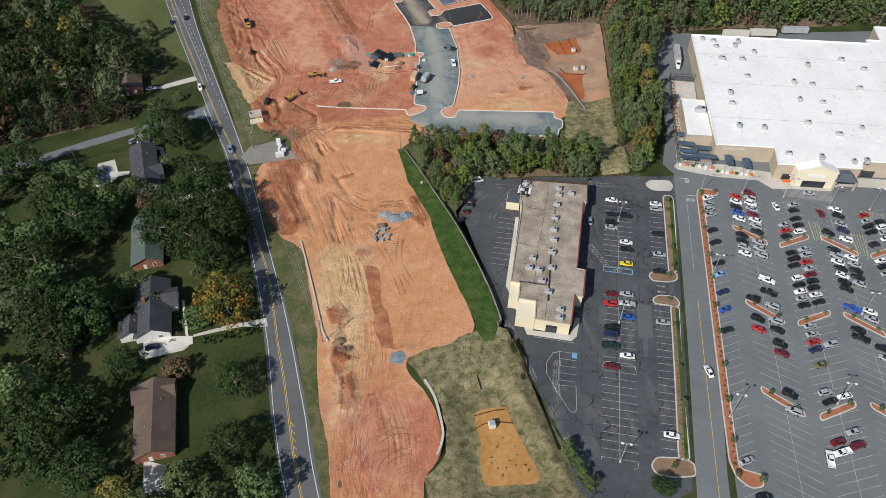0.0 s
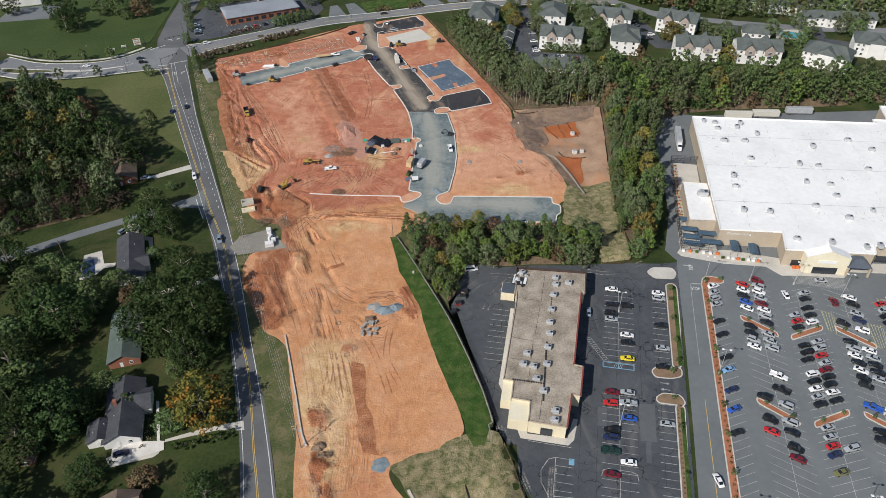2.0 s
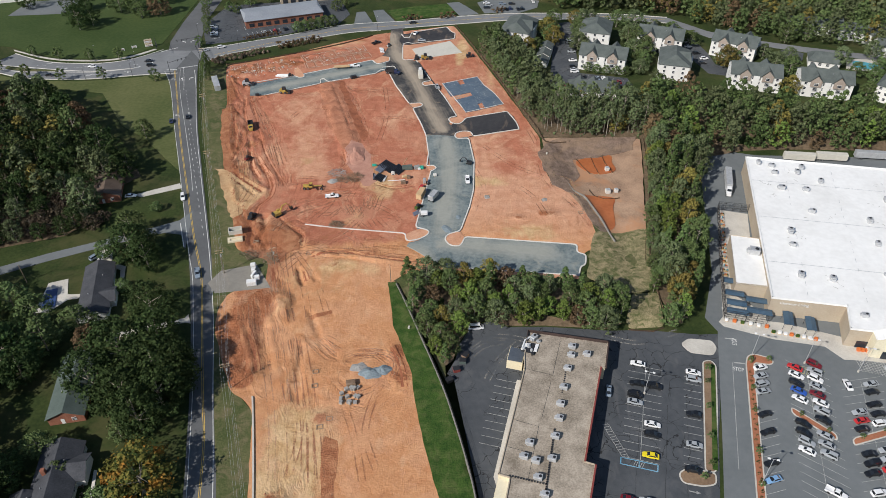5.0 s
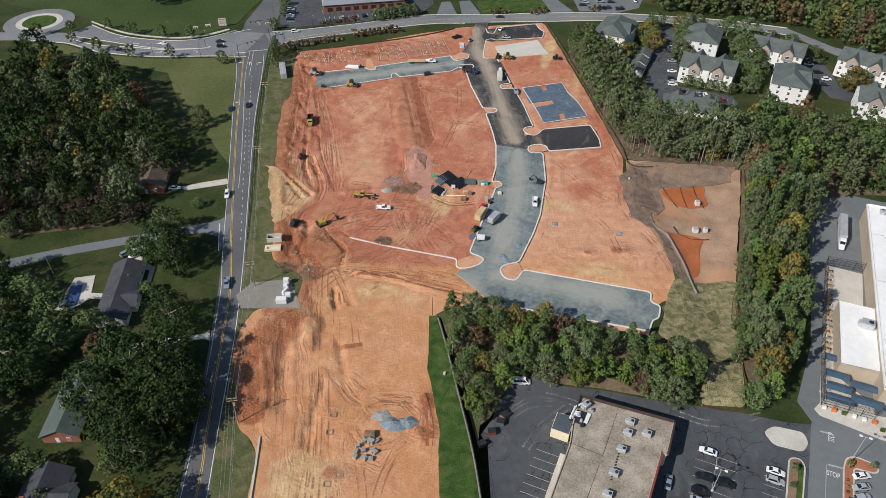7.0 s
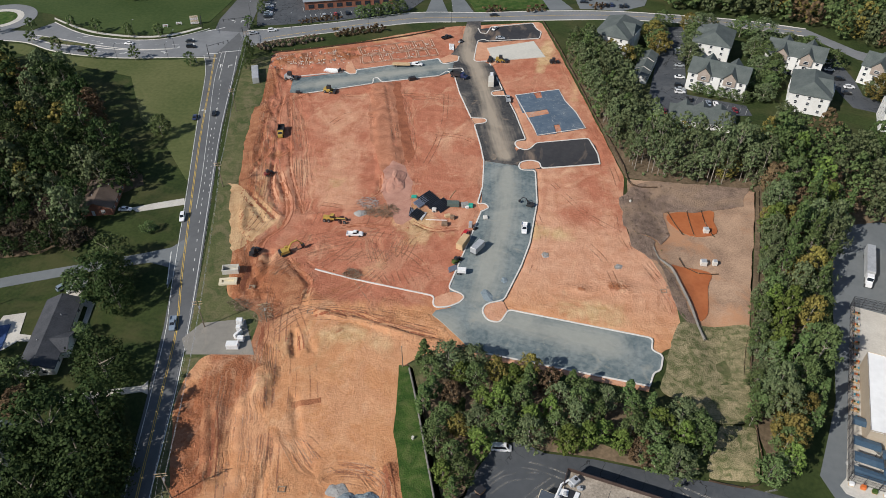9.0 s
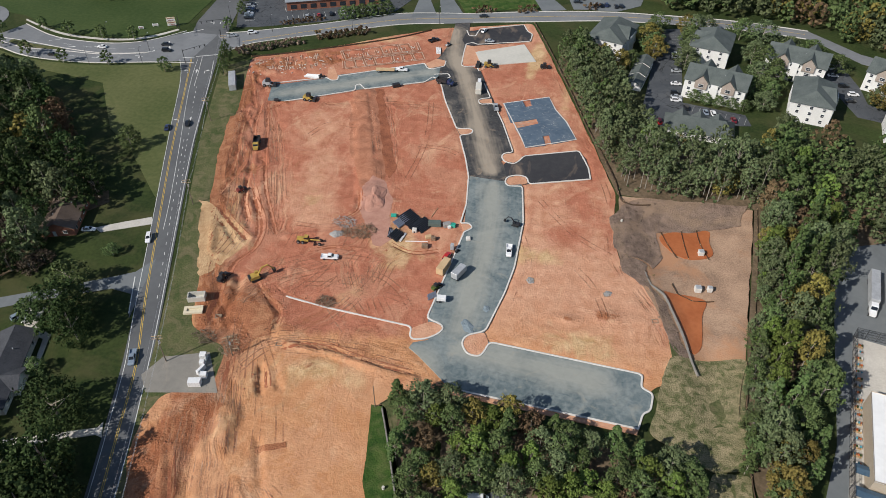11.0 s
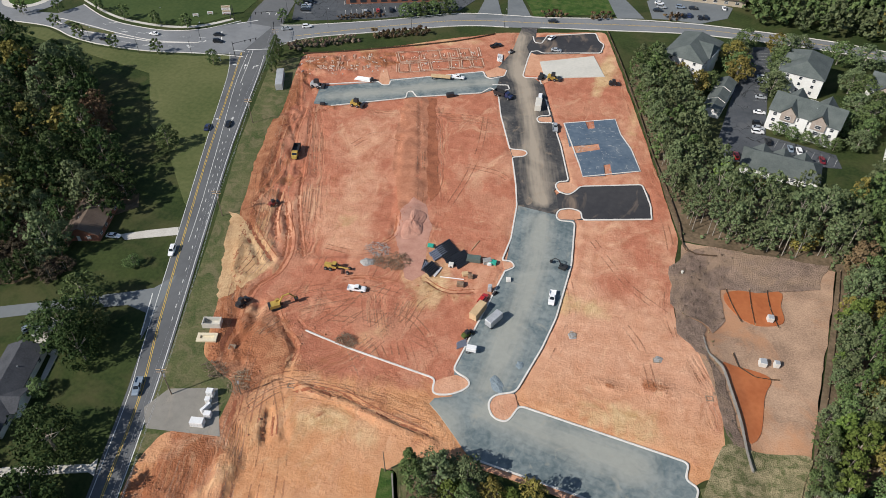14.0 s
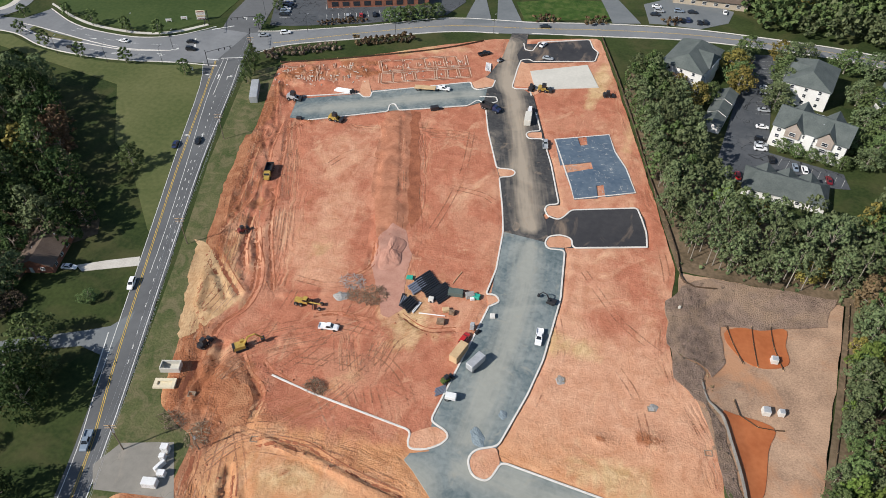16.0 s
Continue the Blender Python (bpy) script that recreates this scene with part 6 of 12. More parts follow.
# footing trenches of the far block, with pale clay berms along them
def footings():
    dug, side_berm = bmesh.new(), bmesh.new()
    rng = random.Random(41)
    o, e, n = Vector((-89.9, 410.8)), Vector((32.3, 17.4)), Vector((-7.8, 15.6))
    at = lambda a, b: o + e * a + n * b

    def trench(p, q):
        side = Vector((q.y - p.y, p.x - q.x)).normalized()
        # a flat strip, darker than the clay, marks the trench
        ribbon(dug, [p, q], 0.6, 0.20)
        # pale strips for the soil berms beside the trench
        ribbon(side_berm, [p + side * 0.52, q + side * 0.52], 0.38, 0.27)
        if rng.random() < 0.7:
            ribbon(side_berm, [p - side * 0.5, q - side * 0.5], 0.26, 0.27)

    for row, (lo, hi) in enumerate(((0.0, 1.0), (0.02, 1.03), (0.02, 0.98), (0.0, 1.0))):
        b = (0.0, 0.42, 0.52, 1.0)[row]
        for k in range(8):
            if rng.random() < 0.86:
                trench(at(lo + (hi - lo) * k / 8, b), at(lo + (hi - lo) * (k + 1) / 8, b))
    for k in range(9):
        for lo, hi in ((0.0, 0.42), (0.52, 1.0)):
            if rng.random() < 0.85:
                trench(at(k / 8 + rng.uniform(-0.02, 0.02), lo), at(k / 8, hi))
        if k < 8:
            trench(at(k / 8 + 0.06, 0.62), at(k / 8 + 0.06, 0.8))
    # the part that is still being dug
    o2, e2, n2 = Vector((-130.0, 393.5)), Vector((31.0, 14.8)), Vector((-6.0, 13.5))
    for k in range(46):
        p = o2 + e2 * rng.uniform(0.05, 0.98) + n2 * rng.uniform(0.05, 0.95)
        way = (e2 if rng.random() < 0.5 else n2).normalized()
        trench(p, p + way * rng.uniform(1.2, 4.2))
    bits = bmesh.new()
    for k in range(150):
        p = o2 + e2 * rng.uniform(0.0, 1.1) + n2 * rng.uniform(-0.1, 1.0) if k % 3 else at(rng.uniform(0, 1), rng.uniform(0, 1))
        box(bits, (p.x, p.y, 0.12), (rng.uniform(0.2, 1.1), rng.uniform(0.15, 0.45), rng.uniform(0.1, 0.4)), rng.uniform(0, 180), 0.85)
    ob = structure("building_rubble", bits, M["concrete"], "pale blocks, pipes and offcuts strewn on clay", "rubble")
    tagged(ob, "pale blocks, pipes and offcuts strewn on clay", "rubble", kind="stuff")
    structure("footing_trench", dug, M["trench"], "dark strips marking footing trenches in clay", "trench")
    structure("footing_form", side_berm, M["berm_clay"], "pale clay berms along footing trenches", "formwork")


footings()

# ---- the shopping lots ----
def lots(pts):
    return [lot(*p) for p in pts]


LZ = LOT_Z
fill("strip_lot", [(8, 197)] + [(5.6, 199.5), (7.7, 205.3), (8.7, 212.4), (11.1, 218.5), (17.4, 223.4), (24.6, 221.6), (37.3, 222.9), (58.9, 223.0), (70.4, 224.3)] + lots([(22, 101), (28, 103), (29, 92), (27, 60), (26, 0), (25, -36), (12, -46), (-9, -43)]) + [(36, 100), (30.5, 115), (22.8, 140), (20.2, 146.5), (16.2, 163.5)], M["asphalt_old"], 0.02, 12.0, label="dark old asphalt car park, cracked and patched", category="car park")
fill("clearing", rounded([(64.3, 226.8), (67.9, 240.2), (76.8, 241.3), (76.9, 225.8), (65.2, 224.4)], 1.5), M["straw"], 0.12, 2.0, label="small clearing of dry straw beside the wood", category="ground")
fill("store_lot", lots([(36, 101), (37, -36), (37, -160), (220, -160), (220, 250), (141, 247), (49, 226), (33, 226), (27, 218), (24, 200), (27, 136), (24, 110), (29, 103)]), M["asphalt_grey"], 0.02, 16.0, label="wide grey asphalt store car park", category="car park")
fill("entry_road", lots([(28, 103), (28, 60), (27.5, 20), (26, -40), (24, -160), (35.5, -160), (35, -30), (36.2, 0), (36.5, 60), (37, 104), (30, 112)]), M["asphalt_grey"], 0.03, 12.0, label="grey asphalt entry road between two car parks", category="road")


for patch in ([(11.3, 29.6), (16.3, 30.2), (16.3, 15.7), (11.5, 15.3)], [(-1.8, 26.0), (1.3, 26.0), (1.3, 18.8), (-1.7, 18.8)], [(13.0, 15.1), (14.6, 15.2), (14.5, 7.8), (13.0, 7.6)]):
    fill("asphalt_patch", lots(patch), M["asphalt_repair"], 0.032, 6.0, label="grey rectangular repair in old asphalt", category="pavement")
bm = bmesh.new()
for u, lo, hi in ((-6.6, -9, 25), (-1.5, -8, 27), (4.5, -24, 60), (8.1, -20, 12), (18.3, -20, 66), (12.4, 30, 70)):
    ribbon(bm, [Vector(lot(u + 0.10 * math.sin(v * 0.9), v)) for v in range(lo, hi, 2)], 0.09, LZ + 0.033)
for v in (-14, 2, 33, 47, 61):
    ribbon(bm, [Vector(lot(u, v + 0.12 * math.sin(u))) for u in range(-6, 22, 2)], 0.08, LZ + 0.033)
structure("paving_seam", bm, M["tar"], "dark tar-filled seams in old asphalt", "seam")


def stall_rows():
    """All painted stall lines of both car parks."""
    bm = bmesh.new()
    z = LZ + 0.045
    L = lambda u, v: Vector(lot(u, v))
    line = lambda a, b, w=0.13, m=0: ribbon(bm, [L(*a), L(*b)], w, z, m)
    # the strip mall's square stalls
    for v0, n in ((-30, 14), (10, 9), (46, 14)):
        for k in range(n):
            v = v0 + 2.74 * k
            if v < 84:
                line((0, v), (10.6, v))
        line((5.3, v0), (5.3, min(v0 + 2.74 * (n - 1), 84)))
    for v0, n in ((-27, 23), (48, 14)):
        for k in range(n):
            line((17.2, v0 + 2.74 * k), (22.2, v0 + 2.74 * k))
    # loops at the row ends, side hatching, blue bays
    for c, s in ((-31.5, -1), (2.6, 1)):
        ribbon(bm, [L(0, c + 1.5 * -s), L(0.4, c + s * 0.6), L(2, c + s * 1.2), L(8.6, c + s * 1.2), L(10.2, c + s * 0.6), L(10.6, c - 1.5 * s)], 0.16, z, 0)
    for a, b in (((0, 43.4), (10.2, 43.4)), ((0, 45.6), (10.2, 45.6)), ((0, 43.4), (0, 45.6)), ((10.2, 43.4), (10.2, 45.6)), ((5.1, 43.4), (5.1, 45.6))):
        line(a, b, 0.3, 2)
    for k in range(5):
        line((3.6 + k * 0.6, 43.7), (4.1 + k * 0.6, 45.3), 0.12, 0)
    for k in range(14):
        t = k / 13
        line((-6.0 + t * 6.5, 55.5 - t * 10), (-4.6 + t * 6.5, 56.2 - t * 10), 0.12, 0)
    for s in (0, 1.6):
        line((-6.0 + s, 55.5 + s * 0.4), (0.5 + s, 45.5 + s * 0.4), 0.1, 0)
    # stalls behind the strip building
    for k in range(10):
        line((-40.0, 40 + 2.74 * k), (-33.4, 40 + 2.74 * k))
    # the end of the strip: a short row and its loop
    for k in range(5):
        line((-13.5, -6 + 2.74 * k), (-8.2, -6 + 2.74 * k))
    ribbon(bm, [L(-13.5, 5), L(-15.6, 4), L(-17.5, 0), L(-17.2, -4), L(-13.5, -10.5), L(-9.5, -16.5), L(-8, -17), L(-7.4, -15.5), L(-7.9, -7.5), L(-13.5, -8)], 0.16, z, 0)
    line((-13.5, 5), (-13.5, -8))
    line((-9.6, 4.2), (-8.0, 4.2), 2.2, 2)
    line((-22, 9.5), (-9, 9.2), 0.13)
    for v in (-34.6, 36.8, 39.5):
        turn_arrow(bm, *lot(20, v), L(1, 0) - L(0, 0) if v > 38 else L(0, 0) - L(1, 0), "s", z, 0.9)
    # the store's slanted stalls
    for k in range(44):
        v = -60 + 3.05 * k
        if v < 92:
            line((38.8, v), (44.0, v + 3.0))
    for n, u in enumerate((54.8, 70.6, 86.6, 102.6, 118.6, 134.6)):
        tilt = -0.42 if n % 2 == 0 else 0.45
        line((u + 0.0, -80), (u, 93), 0.13)
        for k in range(58):
            v = -80 + 3.05 * k
            if v < 96:
                line((u - 6.3, v - 6.3 * tilt), (u + 6.3, v + 6.3 * tilt))
    # arrows, stop bars and hatching at the store front
    line((30.2, 101.5), (33.0, 101.8), 0.5)
    line((32.6, 91), (36.2, 91.4), 0.5)
    for v0, v1 in ((100, 50), (44, -60)):
        line((32.2, v0 - 9), (32.0, v1), 0.16, 1 if v1 < 0 else 0)
    for k in range(20):
        t = k / 19
        line((70.5 + t * 18, 103.5 + t * 0.8), (72.0 + t * 18, 97.5 - t * 1.0), 0.18)
    for k in range(9):
        line((71 + k * 0.2, 97.8 + k * 0.7), (90, 98 + k * 0.75), 0.16)
    for u0, v0, w, h in ((49.5, 95.0, 11, 3.6), (77.5, 84, 4, 12), (92, 80, 5, 14), (99, 94, 9, 6), (48.5, -36, 12, 5.5)):
        ribbon(bm, [L(u0, v0), L(u0 + w, v0 - h * 0.15), L(u0 + w * 0.7, v0 - h), L(u0 + w * 0.1, v0 - h * 0.8), L(u0, v0)], 0.16, z, 3)
        for k in range(int(w)):
            line((u0 + k + 0.4, v0 - 0.2), (u0 + k * 0.75 + 0.6, v0 - h * 0.85), 0.14, 3)
    structure("stall_markings", bm, [M["paint_worn"], M["paint_yellow"], M["paint_blue"], M["paint_pale_yellow"]], "worn white and yellow painted parking stalls", "parking marking")


stall_rows()
# dust that tyres have drawn over the old asphalt
bm = bmesh.new()
for line in ([(20.8, 146.5), (23.4, 131.8), (28.2, 115.3), (34.7, 98.7), (39.6, 88.6)], [(22.6, 146.5), (25.8, 131.8), (30.8, 116.3), (37.9, 98.7)], [(19.3, 143.0), (21.5, 129.6), (26.1, 111.4)], [(36.0, 131.8), (34.4, 121.3), (34.5, 111.4)]):
    for shift in (-1.0, -0.2, 0.7):
        ribbon(bm, curve_through(line, 1.5), 0.55, LZ + 0.042, 0, shift)
for line in ([(11.5, 210.8), (17.5, 216.6), (27.6, 216.7), (36.1, 214.3)], [(10.8, 204.3), (16.4, 212.0), (24.4, 214.9)], [(58.9, 219.5), (68.4, 218.5), (81.6, 224.7)], [(18.3, 198.0), (22.0, 206.9), (27.8, 214.6)]):
    for shift in (-0.9, 0.9):
        ribbon(bm, curve_through(line, 1.5), 0.5, LZ + 0.042, 0, shift)
structure("dust_tracks", bm, M["dust_track"], "pale dusty tyre tracks on old asphalt", "track")
txt = bpy.data.curves.new("stop_text", "FONT")
txt.body, txt.size, txt.align_x, txt.extrude = "STOP", 2.3, "CENTER", 0.005
for u, v, turn in ((33.9, 87.6, 0.0), (34.0, 100.6, 90.0), (31.3, 117.5, 180.0)):
    ob = new("stop_marking", txt)
    ob.data.materials.append(M["paint_white"]) if not ob.data.materials else None
    ob.matrix_basis = pose(*lot(u, v), LZ + 0.06, 0, 0, -LOT_TURN + turn)
    ob.scale = (0.58, 1.0, 1.0)
    tagged(ob, "the word STOP painted on asphalt", "road marking", "painted words", "structure")

# planters and medians of the lots
def planter(name, poly, mat, label, h=0.16):
    p = rounded(lots(poly), 1.3, 5)
    fill(name, p, mat, h - 0.02, 3.0, label=label, category="planter")
    kerb_run("planter_kerb", p, 0.4, h, 0.0, M["concrete"], "weathered concrete kerb of a planter", True)


planter("median_planter", [(36.4, 91.5), (37, 95), (39, 96.5), (44, 96), (45, 94.5), (44, 93), (38.8, 92.6), (38.6, 60), (38.4, -22), (38.6, -27), (44.8, -28), (44.6, -31.5), (41, -32.6), (37.5, -30), (36, -25), (36, 0), (36.3, 50)], M["mulch"], "long kerbed planter of red bark mulch")
planter("verge_planter", [(23.0, 47), (25.8, 47.2), (26.8, 70), (27, 88), (25.6, 90), (23.0, 89)], M["brown_mulch"], "narrow kerbed planter of brown mulch and grass")
planter("verge_planter", [(15.8, 44.3), (17.9, 46.6), (22.6, 47), (25.8, 47), (25.8, 43.4), (22.4, 41.9), (17.0, 41.6)], M["brown_mulch"], "rounded kerbed planter of brown mulch")
planter("verge_planter", [(16.8, 33.0), (19, 35.2), (24.5, 35.4), (26.0, 32.7), (25.4, 31.0), (23.2, 31.0), (17.3, 31.0)], M["brown_mulch"], "rounded kerbed planter of brown mulch")
planter("verge_planter", [(22.8, 31), (25.6, 31), (24.6, 0), (24.9, -27), (21.8, -27), (22.4, 0)], M["brown_mulch"], "narrow kerbed planter of brown mulch")
planter("verge_planter", [(13.9, -30.5), (15.5, -27.6), (22.5, -26.6), (26.0, -27.5), (26.3, -31.5), (20.1, -33.0), (15.4, -32.8)], M["brown_mulch"], "rounded kerbed planter of brown mulch")
planter("concrete_island", [(16.2, 95), (18.5, 98), (26, 99), (27.4, 96), (26.2, 92.6), (19, 91.9)], M["concrete"], "pale concrete traffic island")
fill("planter_turf", lots([(24.9, 48), (26.4, 48), (26.7, 88), (25.4, 88.5)]), M["lush"], 0.17, 5.0, label="strip of green turf in a planter", category="grass")
fill("planter_turf", lots([(24.2, 30), (25.4, 30), (24.6, -26.5), (23.6, -26.5)]), M["lush"], 0.17, 5.0, label="strip of green turf in a planter", category="grass")
for n, u in enumerate((54.3, 70.3, 86.4, 102.5)):
    s = -0.62 if n % 2 == 0 else 0.60
    for v in ((72, 34, -2, -40) if n % 2 == 0 else (71.5, 34, -2.4, -40)):
        pts = [(u - 5.8, v - 5.8 * s + 1.2), (u - 5.8, v - 5.8 * s - 1.2), (u + 5.8, v + 5.8 * s - 1.2), (u + 5.8, v + 5.8 * s + 1.2)]
        planter("stall_island", pts, M["mulch"], "slanted kerbed island of red bark mulch")
fill("back_walk", lots([(-33.6, 66), (-33.6, 30), (-31.5, 26), (-28, 18), (-24.5, 10), (-10, 9.8), (-8.4, 12), (-7.5, 20), (-9, 20), (-10.4, 12.4), (-22.6, 12), (-24, 19.6), (-29, 19.8), (-31.9, 24), (-32.3, 66)]), M["concrete"], 0.05, 5.0, label="pale concrete apron behind the shops", category="pavement")
fill("store_walk", lots([(28.6, 109), (30, 107.2), (46, 105.2), (62, 106), (67, 101.5), (76, 103), (90, 104), (93, 108), (130, 112), (180, 118), (180, 124), (130, 117), (68, 112), (50, 114), (30, 112)]), M["concrete"], 0.16, 5.0, label="concrete walk along the store front", category="pavement")

# retaining wall with its fence
def retaining_wall():
    bm = bmesh.new()
    line = curve_through(WALL_LINE, 2.5) + [(17.6, 145.2), (18.4, 141.0), (16.2, 130.0), (15.2, 125.0)]
    p = [Vector(q) for q in line]
    last = None
    for i, q in enumerate(p):
        d = (p[min(i + 1, len(p) - 1)] - p[max(i - 1, 0)]).normalized()
        s = Vector((d.y, -d.x))
        top = 0.35 if i < len(p) - 4 else (0.3, 0.25, -0.5, -1.2)[i - (len(p) - 4)]
        cur = [bm.verts.new((*(q + s * k), z)) for k, z in ((0.0, -2.4), (0.05, top), (0.38, top), (0.55, -2.4))]
        if last:
            for k in range(3):
                bm.faces.new((last[k], last[k + 1], cur[k + 1], cur[k]))
        last = cur
    bmesh.ops.recalc_face_normals(bm, faces=bm.faces)
    return structure("retaining_wall", bm, M["block_grey"], "grey block retaining wall below a turf strip", "wall")


retaining_wall()


# ---- trees and shrubs ----
def crown_width(shape, t):
    """How wide a crown is at a height from 0 (its foot) to 1 (its tip)."""
    if shape == "cone":
        return (1 - t) ** 0.8 * min(1.0, 0.45 + 4.0 * t)
    if shape == "egg":
        return math.sin(math.pi * min(1.0, 0.17 + 0.83 * t)) ** 0.72
    return math.sqrt(max(0.02, 1 - ((t - 0.4) / 0.62) ** 2)) if t > 0.4 else math.sqrt(1 - ((0.4 - t) / 0.52) ** 2 * 0.8)


def clump_cloud(seed, r, h, lobes, per, leaf, flat=0.8, shape="dome"):
    """Corner points of many small bent leaf clumps on uneven boughs that fill a crown, with gaps between them."""
    rng = np.random.default_rng(seed)
    lean, wave = rng.uniform(0, math.tau), rng.uniform(0, math.tau)
    out = []
    for k in range(lobes):
        t = min(0.985, max(0.02, (k + 0.5) / lobes + rng.normal(0, 0.04)))
        a = k * 2.39996 + rng.normal(0, 0.35)
        wide = crown_width(shape, t) * (1 + 0.16 * math.sin(2 * a + wave) + 0.12 * math.sin(5 * t + lean))
        rad = r * wide * math.sqrt(rng.uniform(0.22, 0.98))
        lr = r * rng.uniform(0.15, 0.30) * (0.62 + 0.38 * wide)
        away = np.array([math.cos(a), math.sin(a), 0.0])
        c = away * rad + np.array([0, 0, t * h])
        d = rng.normal(size=(per, 3)) + away * 0.55 + np.array([0, 0, 0.5])
        d /= np.linalg.norm(d, axis=1)[:, None]
        p = c + d * lr * np.array([1.15, 1.15, flat]) * rng.uniform(0.25, 1.2, (per, 1))
        nrm = d * 0.8 + np.array([0, 0, 0.35]) + rng.normal(scale=0.5, size=(per, 3))
        nrm /= np.linalg.norm(nrm, axis=1)[:, None]
        u = np.cross(nrm, rng.normal(size=(per, 3)))
        u /= np.linalg.norm(u, axis=1)[:, None] + 1e-9
        v = np.cross(nrm, u)
        s = leaf * rng.uniform(0.55, 1.3, (per, 1))
        out.append(np.stack([p + u * s, p + v * s * 0.7 + nrm * s * 0.3, p - u * s, p - v * s * 0.7 + nrm * s * 0.25], 1))
    return np.concatenate(out).reshape(-1, 3)


def cloud_mesh(name, co, mat):
    n = len(co) // 4
    me = bpy.data.meshes.new(name)
    me.vertices.add(len(co))
    me.vertices.foreach_set("co", co.astype(np.float32).ravel())
    me.loops.add(n * 4)
    me.loops.foreach_set("vertex_index", np.arange(n * 4, dtype=np.int32))
    me.polygons.add(n)
    me.polygons.foreach_set("loop_start", np.arange(0, n * 4, 4, dtype=np.int32))
    me.polygons.foreach_set("loop_total", np.full(n, 4, np.int32))
    me.update(calc_edges=True)
    me.materials.append(mat)
    return me


def tree_mould(seed, r, h, mat, lobes=13, per=60, leaf=0.62, clear=0.28, shape="dome", name="tree", trunk_r=0.24):
    """One tree at the origin: a tapered trunk with limbs, and a crown of leaf clumps."""
    rng = np.random.default_rng(seed + 99)
    base = new(name)
    bm = bmesh.new()
    rod(bm, (0, 0, -0.3), (rng.uniform(-0.2, 0.2), rng.uniform(-0.2, 0.2), h * 0.55), trunk_r, trunk_r * 0.6, 7)
    rod(bm, (0, 0, h * 0.53), (rng.uniform(-0.4, 0.4), rng.uniform(-0.4, 0.4), h * 0.86), trunk_r * 0.6, trunk_r * 0.2, 6)
    for k in range(6):
        a, z0 = k * 2.3 + rng.uniform(-0.4, 0.4), h * rng.uniform(clear, 0.6)
        rod(bm, (0, 0, z0), (r * 0.62 * math.cos(a), r * 0.62 * math.sin(a), z0 + h * rng.uniform(0.1, 0.25)), trunk_r * 0.42, trunk_r * 0.12, 5)
    part("trunk", bm, M["bark"], base)
    co = clump_cloud(seed, r, h * (1 - clear), lobes, per, leaf, shape=shape)
    co[:, 2] += h * clear
    crown = new("crown", cloud_mesh("crown", co, mat))
    crown.parent = base
    return base


MOULDS = {}


def mould(kind):
    """The moulds of a kind, made once and used for all its trees."""
    if kind not in MOULDS:
        kinds = {
            "green": [(1, 5.0, 12, "leaf"), (2, 5.2, 11, "leaf"), (3, 4.6, 12.5, "leaf")],
            "olive": [(4, 5.0, 12, "leaf_olive"), (5, 4.7, 11, "leaf_olive")],
            "wild": [(13, 5.0, 12, "leaf_dark"), (14, 4.7, 12.5, "leaf_dark"), (15, 5.2, 11.5, "leaf_dark")],
            "fresh": [(11, 3.6, 11, "leaf_fresh"), (12, 3.4, 11.5, "leaf_fresh")],
            "turn": [(6, 4.8, 11.5, "leaf_turn"), (7, 4.4, 11, "leaf_turn")],
            "rust": [(8, 4.5, 9, "leaf_rust")],
            "orange": [(9, 5.0, 8.8, "leaf_orange")],
        }
        if kind == "pine":
            MOULDS[kind] = [tree_mould(20 + k, 3.3, 14.5, M["pine"], 44, 24, 0.38, 0.22, "cone", "pine_tree", 0.2) for k in range(3)]
        elif kind == "bare":
            MOULDS[kind] = [tree_mould(40 + k, 3.2, 16, M["leaf_olive"], 36, 22, 0.34, 0.52, "egg", "tall_tree", 0.2) for k in range(3)]
        elif kind == "big":
            MOULDS[kind] = [tree_mould(50 + k, 5.0, 9.4, M["leaf_dark"], 90, 40, 0.26, 0.1, "dome", "shade_tree", 0.3) for k in range(3)]
        elif kind == "street":
            MOULDS[kind] = [tree_mould(60 + k, 1.9, 4.4, M["leaf"], 20, 18, 0.28, 0.3, "egg", "street_tree", 0.09) for k in range(2)]
        elif kind == "brown":
            MOULDS[kind] = [tree_mould(65 + k, 4.0, 6.5, M["leaf_brown"], 44, 26, 0.36, 0.08, "dome", "thicket_tree", 0.14) for k in range(2)]
        else:
            tall = "dome" if kind in ("orange", "wild", "rust") else "egg"
            MOULDS[kind] = [tree_mould(s, r, h, M[m], 76 if kind == "orange" else 62, 40 if kind == "orange" else 25, 0.30 if kind == "orange" else 0.38, 0.16, tall) for s, r, h, m in kinds[kind]]
        for ob in MOULDS[kind]:
            ob["unused"] = 1
    return MOULDS[kind]


LABELS = {"green": "dark green broadleaf tree with a full crown", "olive": "olive-green broadleaf tree in early autumn", "turn": "broadleaf tree turning yellow", "wild": "dark green woodland tree standing close", "fresh": "slender tree with fresh yellow-green leaves", "rust": "small tree with russet leaves", "orange": "maple turning orange among green leaves", "pine": "tall dark green pine tree", "bare": "tall thin tree with a bare trunk and a high crown", "big": "large dark green shade tree on a lawn", "brown": "low brown-leaved thicket tree under the woods", "street": "young round street tree beside the road"}
rng_t = random.Random(11)


